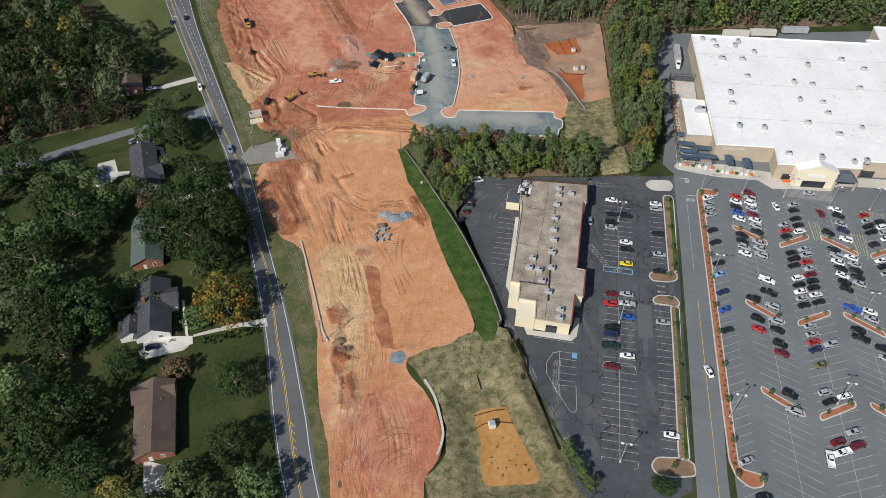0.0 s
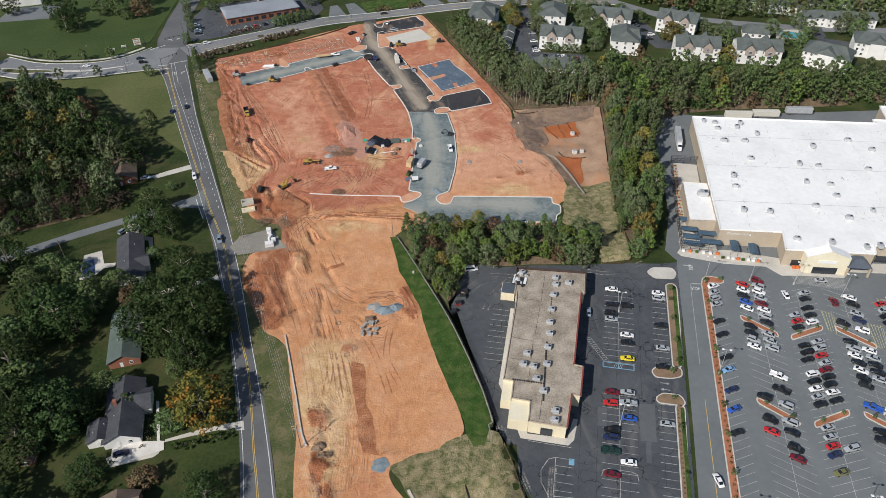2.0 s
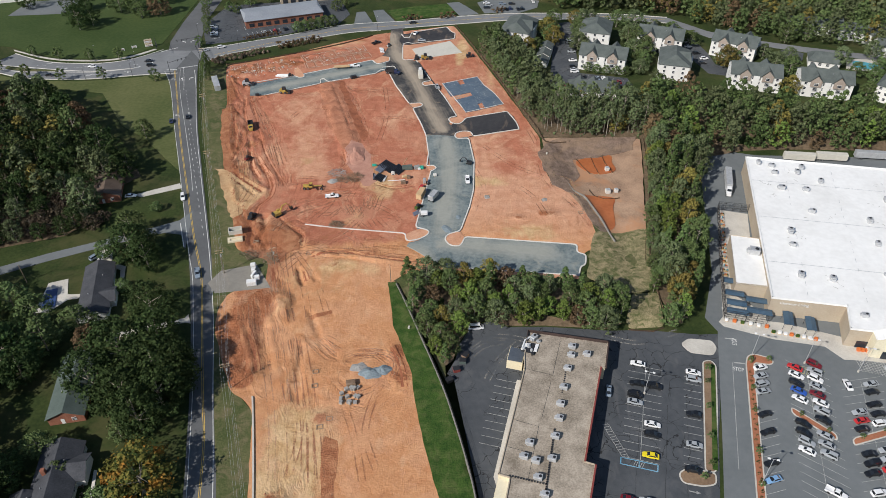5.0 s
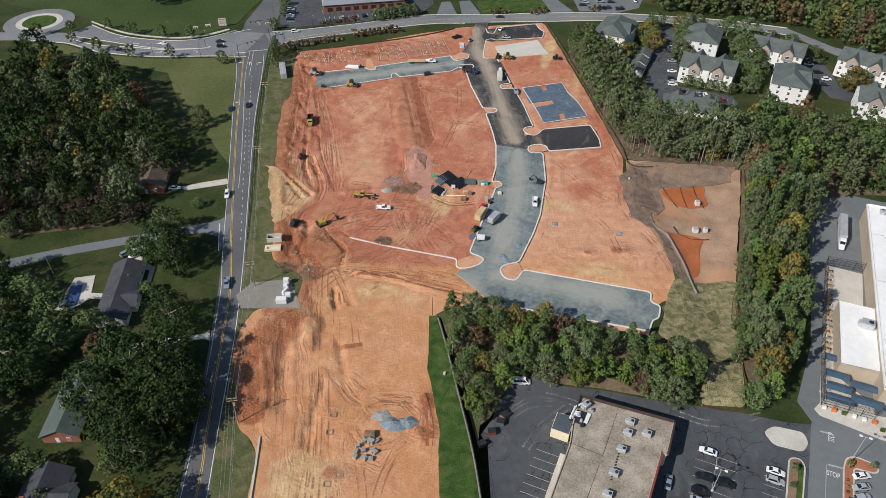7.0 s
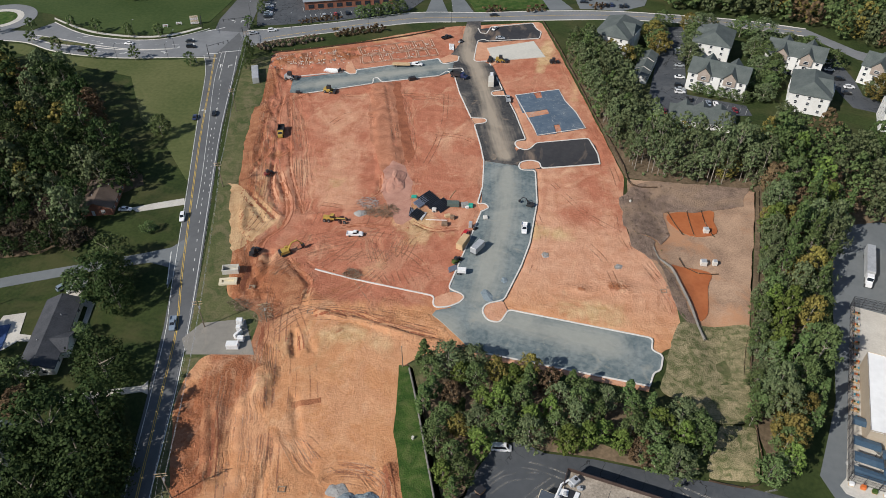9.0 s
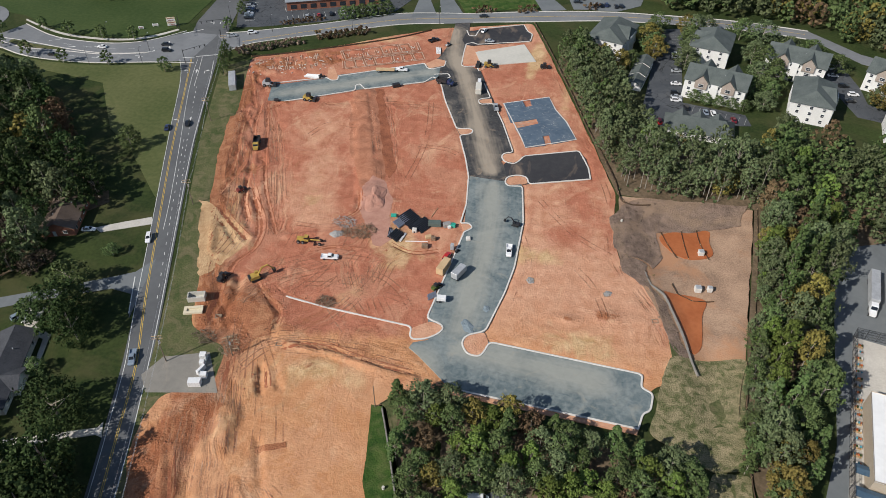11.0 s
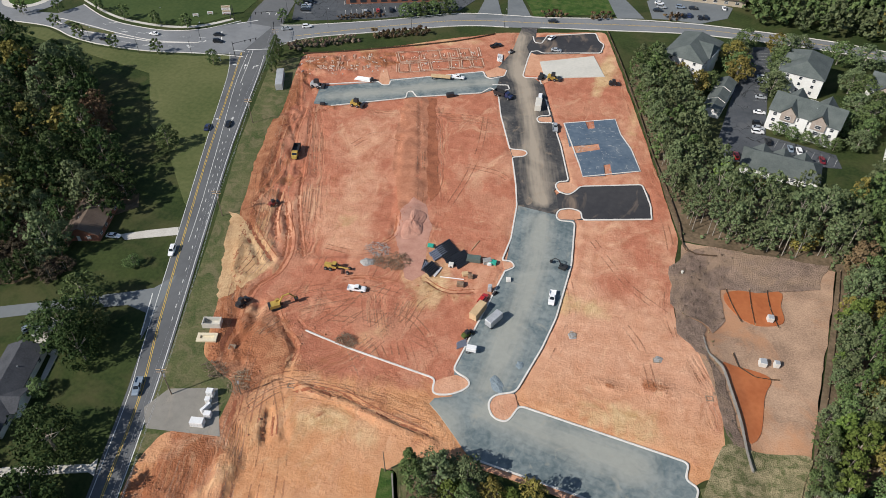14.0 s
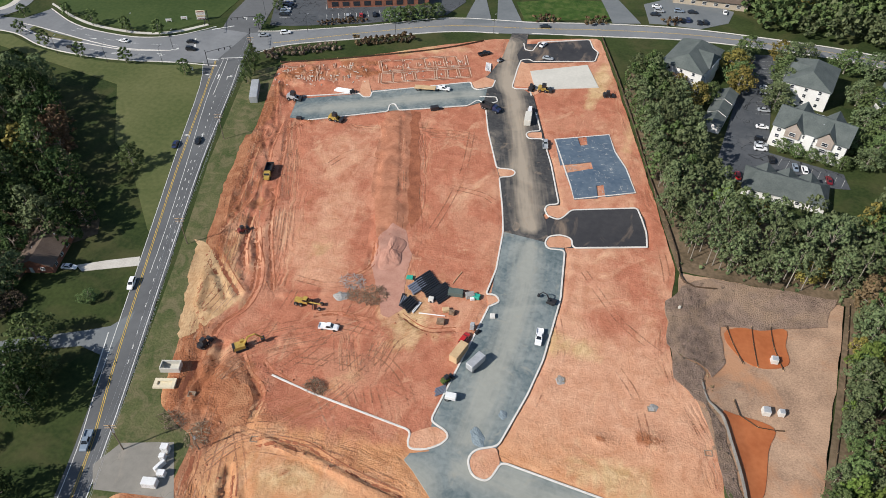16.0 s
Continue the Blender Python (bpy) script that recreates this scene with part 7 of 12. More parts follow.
def plant(kind, x, y, s=1.0, sz=None, z=None, group=""):
    ms = mould(kind)
    src = ms[rng_t.randrange(len(ms))]
    zg = float(land(x, y)) + 0.1 if z is None else z
    sz = s if sz is None else sz
    m = Matrix.Translation((x, y, zg)) @ Matrix.Rotation(rng_t.uniform(0, math.tau), 4, "Z")
    if src.get("unused"):
        ob = src
        del ob["unused"]
        ob.matrix_basis = m
    else:
        ob = copy_thing(src, m)
    ob.scale = (s, s, sz)
    return tagged(ob, LABELS[kind], "tree", group)


# yard trees: kind, place, width and height against the mould
def yard(kind, rows):
    for x, y, s, sz in rows:
        plant(kind, x, y, s, sz)


yard("orange", [(-71.5, 149, 1.75, 1.5)])
yard("big", [(-96, 192, 1.9, 1.8), (-84, 188, 1.9, 1.6), (-101, 181, 1.6, 1.6), (-88, 176, 1.6, 1.6), (-76, 183, 1.4, 1.3), (-115, 144, 1.9, 1.6)])
yard("green", [(-122, 256, 1.15, 0.95), (-113, 249, 1.0, 0.9), (-118, 206, 1.1, 0.9), (-134, 208, 1.2, 0.9), (-146, 214, 1.2, 0.9), (-80, 144, 0.9, 0.65), (-50, 85, 1.2, 0.9), (-85, 165, 0.7, 0.6), (-143, 175, 1.6, 1.2), (-123, 114, 1.7, 1.1)])
yard("green", [(-124, 196, 1.2, 1.1), (-150, 205, 1.3, 1.1), (-131, 158, 1.5, 1.1), (-150, 135, 1.5, 1.1), (-140, 118, 1.5, 1.1), (-124, 92, 1.4, 1.0), (-70, 88, 1.2, 0.9), (-60, 80, 1.3, 0.9), (-78, 78, 1.2, 0.9), (-160, 180, 1.6, 1.2), (-172, 205, 1.5, 1.2), (-105, 158, 0.9, 0.7), (-96, 152, 0.6, 0.5), (-119.7, 273.5, 0.5, 0.35)])
yard("green", [(-112, 226, 0.6, 0.4), (-148.1, 329.4, 0.95, 0.8), (-168, 388, 0.6, 0.6), (-143, 398, 0.55, 0.95), (-141, 392, 0.5, 0.9), (-145, 404, 0.5, 0.95), (-127, 243, 0.7, 0.6), (-180, 190, 1.5, 1.1), (-178, 165, 1.5, 1.1), (-165, 120, 1.4, 1.1), (-160, 100, 1.4, 1.1)])
yard("turn", [(-86, 84, 1.0, 0.8)])
yard("rust", [(-82, 125, 0.9, 0.6), (-112, 199, 0.9, 0.8)])
yard("olive", [(-137, 145, 1.5, 1.1), (-152, 160, 1.4, 1.1), (-138, 100, 1.5, 1.1), (-170, 145, 1.5, 1.1)])
yard("big", [(-133.4, 187.6, 2.0, 1.7), (-142.8, 193.6, 1.6, 1.5), (-137.6, 164.7, 2.0, 1.7), (-129.5, 148.6, 1.7, 1.5), (-96.3, 214.3, 1.5, 1.4), (-115.9, 242.4, 1.5, 1.6), (-108.5, 239.1, 1.1, 1.4), (-109.0, 148.7, 1.1, 1.0), (-164.6, 217.0, 1.7, 1.6), (-125.1, 183.7, 1.3, 1.3)])
yard("big", [(-106.1, 105.9, 1.8, 1.5), (-108.2, 95.8, 1.6, 1.5), (-123.2, 137.9, 1.9, 1.6), (-97.9, 125.8, 1.05, 0.9), (-59.1, 97.6, 1.3, 1.1), (-62.9, 119.9, 1.1, 1.0), (-117.9, 107.2, 1.4, 1.4), (-97.7, 90.8, 1.4, 1.3)])
yard("big", [(-87.0, 199.5, 1.5, 1.7), (-77.5, 176.9, 1.5, 1.5), (-77.5, 190.0, 1.3, 1.4), (-81.0, 168.9, 1.4, 1.7)])
for x, y in ((-258, 391), (-239, 386), (-218, 383.5), (-197, 387), (-233, 409), (-215, 409.5), (-199, 412), (-268, 404), (-250, 412), (-283, 396), (-160, 434)):
    plant("street", x, y, 1.45 + 0.3 * rng_t.random(), group="street trees along the boulevard")


def scatter(poly, gap, seed, most=4000):
    """Places in the outline that keep a distance from one another."""
    rng = np.random.default_rng(seed)
    p = np.array(poly)
    cell = {}
    out = []
    tries = int((np.ptp(p[:, 0]) * np.ptp(p[:, 1])) / gap ** 2 * 9)
    xs, ys = rng.uniform(p[:, 0].min(), p[:, 0].max(), tries), rng.uniform(p[:, 1].min(), p[:, 1].max(), tries)
    ok = inside(poly, xs, ys)
    for x, y in zip(xs[ok], ys[ok]):
        i, j = int(x // gap), int(y // gap)
        if all((x - a) ** 2 + (y - b) ** 2 >= gap * gap for di in (-1, 0, 1) for dj in (-1, 0, 1) for a, b in cell.get((i + di, j + dj), ())):
            cell.setdefault((i, j), []).append((x, y))
            out.append((x, y))
    return out[:most]


def pick(mix, rng):
    k = rng.random() * sum(w for _, w in mix)
    for name, w in mix:
        k -= w
        if k <= 0:
            return name
    return mix[-1][0]


WOOD_STRIP = [(-13.6, 240.7), (-9.0, 226.1), (-2.7, 214.5), (4.8, 202.6), (7.0, 205.2), (8.5, 213.3), (11.0, 219.2), (16.4, 223.7), (24.4, 222.3), (37.1, 223.6), (58.8, 223.8), (63.4, 226.7), (64.4, 236.1), (43.3, 240.6), (25.2, 241.6), (6.4, 243.1), (-3.1, 243.1)]
WOOD_EAST = [(3, 455), (13, 452), (28, 440), (31, 420), (40, 394), (48, 379), (84, 377), (92, 388), (95, 396), (104, 393), (118, 388), (150, 379), (180, 377), (235, 371), (280, 368), (280, 357), (236, 354), (151, 349), (131, 346), (114, 339), (106, 327), (101, 300), (96, 267), (90, 243), (86, 231), (80, 230), (80, 240), (81, 262), (83, 285), (85, 310), (88, 350), (84, 354), (60, 353), (42, 352), (36, 360), (28, 378), (18, 404), (8, 432)]
WOOD_WEST = [(-236.8, 347.6), (-220.9, 359.6), (-208.0, 358.0), (-192.0, 346.0), (-176.0, 329.0), (-155.0, 312.0), (-141.0, 303.0), (-137.0, 297.4), (-142.4, 289.8), (-147.3, 282.0), (-142.9, 264.0), (-148.9, 254.2)] + [(-235, 215), (-250, 260), (-262, 330), (-255, 372)]
fill("forest_floor", WOOD_STRIP, M["litter"], 0.05, 5.0, label="shaded forest floor of leaves and scrub", category="ground")
FLOOR_EAST = WOOD_EAST[:25] + [(80, 230), (74.5, 249), (77.5, 268), (78.5, 285), (80.5, 304), (82.5, 325), (84.5, 349.3), (60, 348.3), (37.5, 346.5), (30, 366), (18, 402), (4, 436)]
fill("rough_bank", [(-17.2, 239.4), (-13.8, 243.4), (-6.0, 246.8), (-6.0, 243.2), (-12.8, 241.0), (-8.6, 226.1), (-2.2, 214.5), (4.6, 203.0), (5.4, 196.5), (-3.4, 214.3), (-10.6, 229.8), (-15.3, 238.6)], M["verge"], 0.09, 1.0, ragged=0.5, label="rough grass bank below the turf and wall", category="grass")
fill("forest_floor", FLOOR_EAST, M["litter"], 0.05, 6.0, label="shaded forest floor of leaves and scrub", category="ground")
fill("forest_floor", WOOD_WEST, M["litter"], 0.05, 6.0, label="shaded forest floor of leaves and scrub", category="ground")
rw = random.Random(4)
FAR_TREES = []
for x, y in scatter(WOOD_STRIP, 4.3, 1):
    # some trees are yellow-green; their share is raised to stand in for sunlit crowns
    k = pick([("green", 4), ("olive", 3), ("turn", 0.9), ("pine", 3), ("fresh", 3.6), ("rust", 0.35)], rw)
    plant(k, x, y, rw.uniform(0.62, 0.95), rw.uniform(0.62, 0.95), group="trees of the strip of wood")
CORNER = [(79.8, 257.7), (88.6, 259.7), (89.5, 249.6), (86.3, 235.7), (83.6, 228.6), (78.3, 226.5)]
fill("forest_floor", CORNER, M["litter"], 0.1, 4.0, label="shaded forest floor of leaves and scrub", category="ground")
for x, y in scatter(CORNER, 3.6, 15):
    s = rw.uniform(0.5, 0.8)
    plant(pick([("green", 3), ("olive", 3), ("pine", 2), ("turn", 1)], rw), x, y, s, s * rw.uniform(0.95, 1.2), group="trees of the eastern wood")
FENCE_SIDE = [(85.9, 333.4), (90.6, 334.6), (84.9, 293.0), (81.6, 271.7), (78.2, 242.1), (75.1, 241.3), (78.0, 270.8), (82.0, 301.4)]
for x, y in scatter(FENCE_SIDE, 3.4, 16):
    s = rw.uniform(0.4, 0.7)
    plant(pick([("green", 2), ("olive", 3), ("pine", 2), ("turn", 0.6), ("fresh", 0.6)], rw), x, y, s, s * rw.uniform(0.9, 1.3), group="trees of the eastern wood")
near = sorted(scatter(WOOD_EAST, 5.2, 2), key=lambda p: p[1] + 0.55 * abs(p[0] - 60))
for n, (x, y) in enumerate(near):
    west = x < 100 and y < 348
    edge = 352 < y < 372 and x < 90
    k = pick([("green", 3), ("olive", 4), ("turn", 1.8 if x > 88 and y < 345 else 0.6), ("pine", 2.5), ("fresh", 0.8), ("rust", 0.3)], rw)
    if edge or (x < 60 and y > 370 and rw.random() < 0.5):
        k = pick([("bare", 8), ("olive", 1), ("green", 1)], rw)
    s = rw.uniform(0.74, 1.1) * (0.92 if west else 1.0)
    if n < 72:
        plant(k, x, y, s, s * rw.uniform(1.05, 1.5), group="trees of the eastern wood")
    else:
        FAR_TREES.append((k, x, y, s, s * rw.uniform(0.95, 1.3)))
THICKET = [(-200, 240), (-176.5, 240.5), (-150, 252), (-136, 262), (-148, 279), (-165, 288), (-198, 284), (-222, 262)]
for x, y in scatter(THICKET, 4.6, 17):
    s = rw.uniform(0.6, 1.1)
    k = pick([("brown", 5), ("wild", 3), ("olive", 1.2)], rw)
    plant(k, x, y, s if k == "brown" else s * 0.8, s * rw.uniform(0.7, 1.0), group="thicket of the western wood")
for n, (x, y) in enumerate(scatter(WOOD_WEST, 6.9, 3)):
    if inside(THICKET, np.array([x]), np.array([y]))[0] and n % 5:
        continue
    k = pick([("wild", 6), ("green", 1.8), ("olive", 2.0), ("turn", 0.3), ("rust", 0.5)], rw)
    s = rw.uniform(0.85, 1.45)
    if n < 90:
        plant(k, x, y, s, s * rw.uniform(0.95, 1.4), group="trees of the western wood")
    else:
        FAR_TREES.append((k, x, y, s, s))
# low dead tufts on the basin's banks
tufts = []
for poly in ([(36.5, 333.0), (42.5, 343.0), (54.0, 344.5), (51.0, 330.0), (53.5, 318.0), (50.5, 311.5), (40.0, 318.5)], [(40.0, 317.0), (49.0, 311.0), (51.0, 300.8), (55.7, 295.0), (59.5, 283.0), (57.8, 281.0), (54.8, 290.9), (49.9, 301.3), (42.0, 306.8)]):
    for n, (x, y) in enumerate(scatter(poly, 2.1, 23)):
        c = clump_cloud(300 + n % 7, 0.32 + 0.3 * rw.random(), 0.4, 4, 4, 0.24)
        tufts.append(c + np.array([x, y, float(land(x, y)) + 0.35]))
tagged(new("dead_tufts", cloud_mesh("dead_tufts", np.concatenate(tufts), M["dead_tuft"])), "low grey-brown dead tufts on a bank", "scrub", kind="stuff")


# the wood's sunny edge: tall thin trunks
for k in range(26):
    plant(pick([("bare", 6), ("olive", 0.8), ("turn", 0.3)], rw), 38 + 1.9 * k + rw.uniform(-2.0, 2.0), 350.2 + rw.uniform(0.0, 9.0), rw.uniform(0.55, 1.1), rw.uniform(0.6, 1.15), group="trees of the eastern wood")
for k in range(22):
    u = rw.uniform(0, 1)
    plant(pick([("bare", 6), ("olive", 1), ("green", 0.6)], rw), 33 - 26 * u + rw.uniform(-0.6, 2.0), 366 + 70 * u, rw.uniform(0.55, 0.9), rw.uniform(0.6, 0.95), group="trees of the eastern wood")


def flats_trees(rows):
    for x, y in rows:
        s = rw.uniform(0.85, 1.25)
        plant(pick([("green", 4), ("olive", 4), ("turn", 0.5), ("rust", 0.4)], rw), x, y, s, s * rw.uniform(0.7, 0.95), group="trees among the flats")


flats_trees([(45.5, 462), (43, 470), (46, 455), (44, 478), (47, 484), (62, 455), (60, 448), (63, 462), (62, 470), (64, 480), (90, 462), (94, 455), (92, 445), (97, 438), (98, 448), (95, 428), (92, 420), (60, 486), (70, 488), (86, 486), (96, 484), (106, 470)])
flats_trees([(110, 462), (126, 462), (118, 478), (140, 436), (146, 440), (140, 432), (166, 430), (172, 424), (176, 440), (164, 446), (204, 440), (208, 426), (214, 418), (220, 430), (228, 440), (250, 444), (255, 436), (183, 470), (196, 474), (160, 462), (14, 450), (10, 458)])
flats_trees([(36, 444), (31, 438), (86, 428), (100, 402), (166, 402), (204, 400), (11, 440), (22, 446), (240, 462), (225, 452), (262, 448)])
for x, y in ((64, 420.5), (69, 419.6), (74, 418.8), (79, 417.8), (84, 417)):
    plant("green", x, y, 0.6, 0.42, group="trees among the flats")
# woods past the roads
for poly, gap, seed in (([(48, 512), (90, 512), (122, 508), (142, 488), (166, 478), (232, 461), (330, 452), (340, 590), (30, 610), (20, 560), (44, 545)], 6.8, 5),):
    for x, y in scatter(poly, gap, seed):
        s = rw.uniform(0.85, 1.35)
        FAR_TREES.append((pick([("green", 4), ("olive", 3), ("turn", 0.7), ("rust", 0.6)], rw), x, y, s, s))


def woods(name, trees, kind, mat, label):
    """Uncountable far trees in one mesh, of real leaf clumps."""
    near = [clump_cloud(200 + k, 4.2, 11.5, 40, 13, 0.53, shape="egg") for k in range(5)]
    far = [clump_cloud(210 + k, 4.6, 11.0, 28, 9, 0.85, shape="egg") for k in range(5)]
    rows = []
    for n, (_, x, y, s, sz) in enumerate(trees):
        a = n * 2.1
        c = (far if y > 500 or x > 240 or x < -240 else near)[n % 5]
        q = np.empty_like(c)
        q[:, 0] = (c[:, 0] * math.cos(a) - c[:, 1] * math.sin(a)) * s + x
        q[:, 1] = (c[:, 0] * math.sin(a) + c[:, 1] * math.cos(a)) * s + y
        q[:, 2] = c[:, 2] * sz + 2.0 * sz + float(land(x, y))
        rows.append(q)
    if rows:
        tagged(new(name, cloud_mesh(name, np.concatenate(rows), mat)), label, "woods", kind="stuff")


for kind, mat, word in (("green", "leaf", "dark green"), ("wild", "leaf_dark", "deep green"), ("fresh", "leaf_fresh", "fresh green"), ("olive", "leaf_olive", "olive-green"), ("turn", "leaf_turn", "yellowing"), ("rust", "leaf_rust", "russet"), ("pine", "pine", "dark pine"), ("bare", "leaf_olive", "thin olive")):
    woods("far_woods", [t for t in FAR_TREES if t[0] == kind], kind, M[mat], word + " crowns of far woods standing close")


def shrub_mould(seed, r, h, mat, name="shrub"):
    base = new(name)
    bm = bmesh.new()
    for k in range(4):
        a = k * 1.6
        rod(bm, (0, 0, -0.05), (r * 0.4 * math.cos(a), r * 0.4 * math.sin(a), h * 0.6), 0.035, 0.02, 5)
    part("stem", bm, M["bark"], base)
    co = clump_cloud(seed, r, h * 0.9, 6, 26, 0.24 * max(r, 0.7))
    co[:, 2] += 0.05
    crown = new("foliage", cloud_mesh("foliage", co, mat))
    crown.parent = base
    return base


SHRUBS = {}


def shrub(kind, x, y, s=1.0, z=None, group="", sz=None):
    text = {"shrub": "rounded green shrub in a planting bed", "dry_shrub": "bare twiggy grey-brown shrub", "leaf_rust": "russet-leaved shrub beside the road"}[kind]
    zg = float(land(x, y)) + 0.1 if z is None else z
    m = Matrix.Translation((x, y, zg)) @ Matrix.Rotation(rng_t.uniform(0, 6), 4, "Z")
    if kind not in SHRUBS:
        ob = SHRUBS[kind] = shrub_mould(70 + len(SHRUBS), 1.0, 1.3, M[kind])
        ob.matrix_basis = m
    else:
        ob = copy_thing(SHRUBS[kind], m)
    ob.scale = (s, s, s if sz is None else sz)
    return tagged(ob, text, "shrub", group)


# planter trees and shrubs in the lots
PLANT_Z = LOT_Z + 0.15
for v in (92.5, 81, 72, 57, 46, 33, 21.5, 8, -5, -19, -29.5):
    plant("street", *lot(37.6, v), rng_t.uniform(0.42, 0.58), z=PLANT_Z, group="young trees in the lots")
for u, v in ((43.3, 94.5), (44, -30.2), (24.0, 80), (24.2, 70), (24.5, 59), (24.6, 49.5), (22.5, 44.4), (22.2, 33.2), (23.6, 22), (24.0, 5), (24.0, -8), (20.2, -30), (24.2, 85.5)):
    plant("street", *lot(u, v), rng_t.uniform(0.42, 0.6), z=PLANT_Z, group="young trees in the lots")
for n, u in enumerate((54.3, 70.3, 86.4, 102.5)):
    s = -0.62 if n % 2 == 0 else 0.60
    for v in (72, 34, -2.2):
        for d in (-3.4, 3.6):
            plant("street", *lot(u + d, v + d * s), rng_t.uniform(0.34, 0.5), z=PLANT_Z, group="young trees in the lots")
for k in range(62):
    shrub("shrub", *lot(37.3 + 0.5 * (k % 2), 88 - 1.9 * k), rng_t.uniform(0.3, 0.5), PLANT_Z, "shrubs in the median")
for k in range(34):
    shrub("shrub", *lot(23.3, 29 - 1.65 * k), rng_t.uniform(0.2, 0.34), PLANT_Z, "small shrubs in the narrow planter")
# hedges and bushes along the far road
for k in range(11):
    shrub("dry_shrub", -143.5 + 2.3 * k, 413.5 + 1.55 * k + rng_t.uniform(-0.8, 0.8), rng_t.uniform(2.2, 3.1), group="twiggy shrubs by the far road")
for k in range(10):
    shrub("leaf_rust", -112.0 + 2.15 * k, 437.2 + 1.2 * k + rng_t.uniform(-0.8, 0.8), rng_t.uniform(2.2, 3.0), group="russet shrubs by the far road")
for k in range(9):
    shrub("leaf_rust", -136 + 2.0 * k, 447.0 + 1.2 * k, rng_t.uniform(1.5, 2.0), group="russet shrubs by the far road")
for x, y in ((-44, 485.5), (-41, 487), (-38, 488), (-22, 491.5), (-19, 493), (-16, 494), (12, 504), (15, 505)):
    shrub("leaf_rust", x, y, 2.4, group="russet shrubs by the far road")
for k in range(6):
    plant("green", -108 + 3.8 * k, 461 + 2.3 * k, 0.75, 0.6, group="trees by the far car park")
for x, y in [(-87.8, 146.7), (-87.4, 144.5), (-88.9, 148.9), (-89.6, 151.1), (-87.1, 142.3), (-86.1, 140.2), (-87.0, 137.1)]:
    shrub("dry_shrub", x, y, 0.7, group="clipped bushes by a house")
for x, y in [(-76.6, 137.1), (-74.1, 137.5), (-71.6, 138.2), (-69.2, 138.8), (-66.8, 139.9), (-64.3, 140.3), (-61.1, 142.0)]:
    shrub("shrub", x, y, 1.5, group="bushes along a drive")
for x, y in [(35.3, 97.8), (36.6, 95.2), (37.7, 91.9), (39.6, 88.6), (34.9, 100.4)]:
    plant("green", x, y, 0.42, 0.42, group="saplings on the slope")
for x, y in [(59.0, 88.9), (60.3, 87.8)]:
    plant("big", x, y, 0.5, 0.5)


# ---- buildings ----
M["siding"] = surface("white_siding", (0.66, 0.65, 0.62), (0.78, 0.77, 0.74), 0.2, 2.0, 0.7)
M["stucco"] = surface("cream_stucco", (0.62, 0.54, 0.38), (0.72, 0.64, 0.47), 0.15, 2.0, 0.85)
M["tan_wall"] = surface("tan_block_wall", (0.40, 0.33, 0.25), (0.47, 0.40, 0.31), 0.15, 2.0, 0.85)
M["pale_stucco"] = surface("pale_yellow_stucco", (0.66, 0.60, 0.44), (0.76, 0.70, 0.54), 0.15, 2.0, 0.85)
M["brick"] = surface("red_brick", (0.22, 0.085, 0.055), (0.32, 0.14, 0.09), 0.5, 4.0, 0.85)
M["tan_brick"] = surface("muted_brick", (0.30, 0.245, 0.205), (0.40, 0.34, 0.29), 0.5, 4.0, 0.85)
M["brown_fascia"] = surface("brown_metal_fascia", (0.050, 0.034, 0.030), (0.085, 0.058, 0.050), 0.3, 3.0, 0.5)
M["red_fascia"] = surface("red_metal_fascia", (0.20, 0.045, 0.038), (0.27, 0.065, 0.055), 0.3, 3.0, 0.5)
M["roof_stain"] = surface("grey_roof_stain", (0.30, 0.29, 0.27), (0.58, 0.56, 0.53), 0.3, 1.5, 0.8)
M["gravel_roof"] = surface("gravelled_flat_roof", (0.20, 0.168, 0.130), (0.46, 0.395, 0.32), 0.2, 2.2, 0.95, bump=0.6, depth=0.12)
M["white_roof"] = surface("white_membrane_roof", (0.79, 0.785, 0.765), (0.90, 0.895, 0.875), 0.05, 0.5, 0.55, third=((0.55, 0.53, 0.49), 0.07, 0.14))
M["shingle_grey"] = surface("grey_green_shingles", (0.075, 0.090, 0.086), (0.122, 0.138, 0.130), 0.3, 2.5, 0.9, bump=0.3, depth=0.05)
M["shingle_dark"] = surface("dark_shingles", (0.045, 0.048, 0.055), (0.080, 0.083, 0.092), 0.3, 2.5, 0.9, bump=0.3, depth=0.05)
M["shingle_brown"] = surface("brown_shingles", (0.10, 0.072, 0.055), (0.15, 0.112, 0.088), 0.3, 2.5, 0.9, bump=0.3, depth=0.05)
M["shingle_green"] = surface("green_shingles", (0.075, 0.10, 0.09), (0.11, 0.14, 0.125), 0.3, 2.5, 0.9)
M["metal"] = surface("galvanised_metal", (0.42, 0.43, 0.44), (0.56, 0.57, 0.58), 0.5, 3.0, 0.45, metal=0.3)
M["white_metal"] = plain("white_painted_metal", (0.76, 0.76, 0.75), 0.45)
M["black_metal"] = plain("black_painted_metal", (0.025, 0.025, 0.028), 0.5)
M["dark_glass"] = plain("dark_window_glass", (0.03, 0.036, 0.045), 0.08, 0.0, 0.6)
M["blue_metal"] = surface("blue_grey_canopy_metal", (0.055, 0.10, 0.15), (0.09, 0.145, 0.20), 0.3, 2.0, 0.4, metal=0.2)
M["slate_metal"] = surface("slate_blue_metal_roof", (0.085, 0.10, 0.125), (0.12, 0.14, 0.165), 0.3, 2.0, 0.45, metal=0.2)
M["orange_stock"] = plain("orange_garden_stock", (0.62, 0.16, 0.04), 0.6)
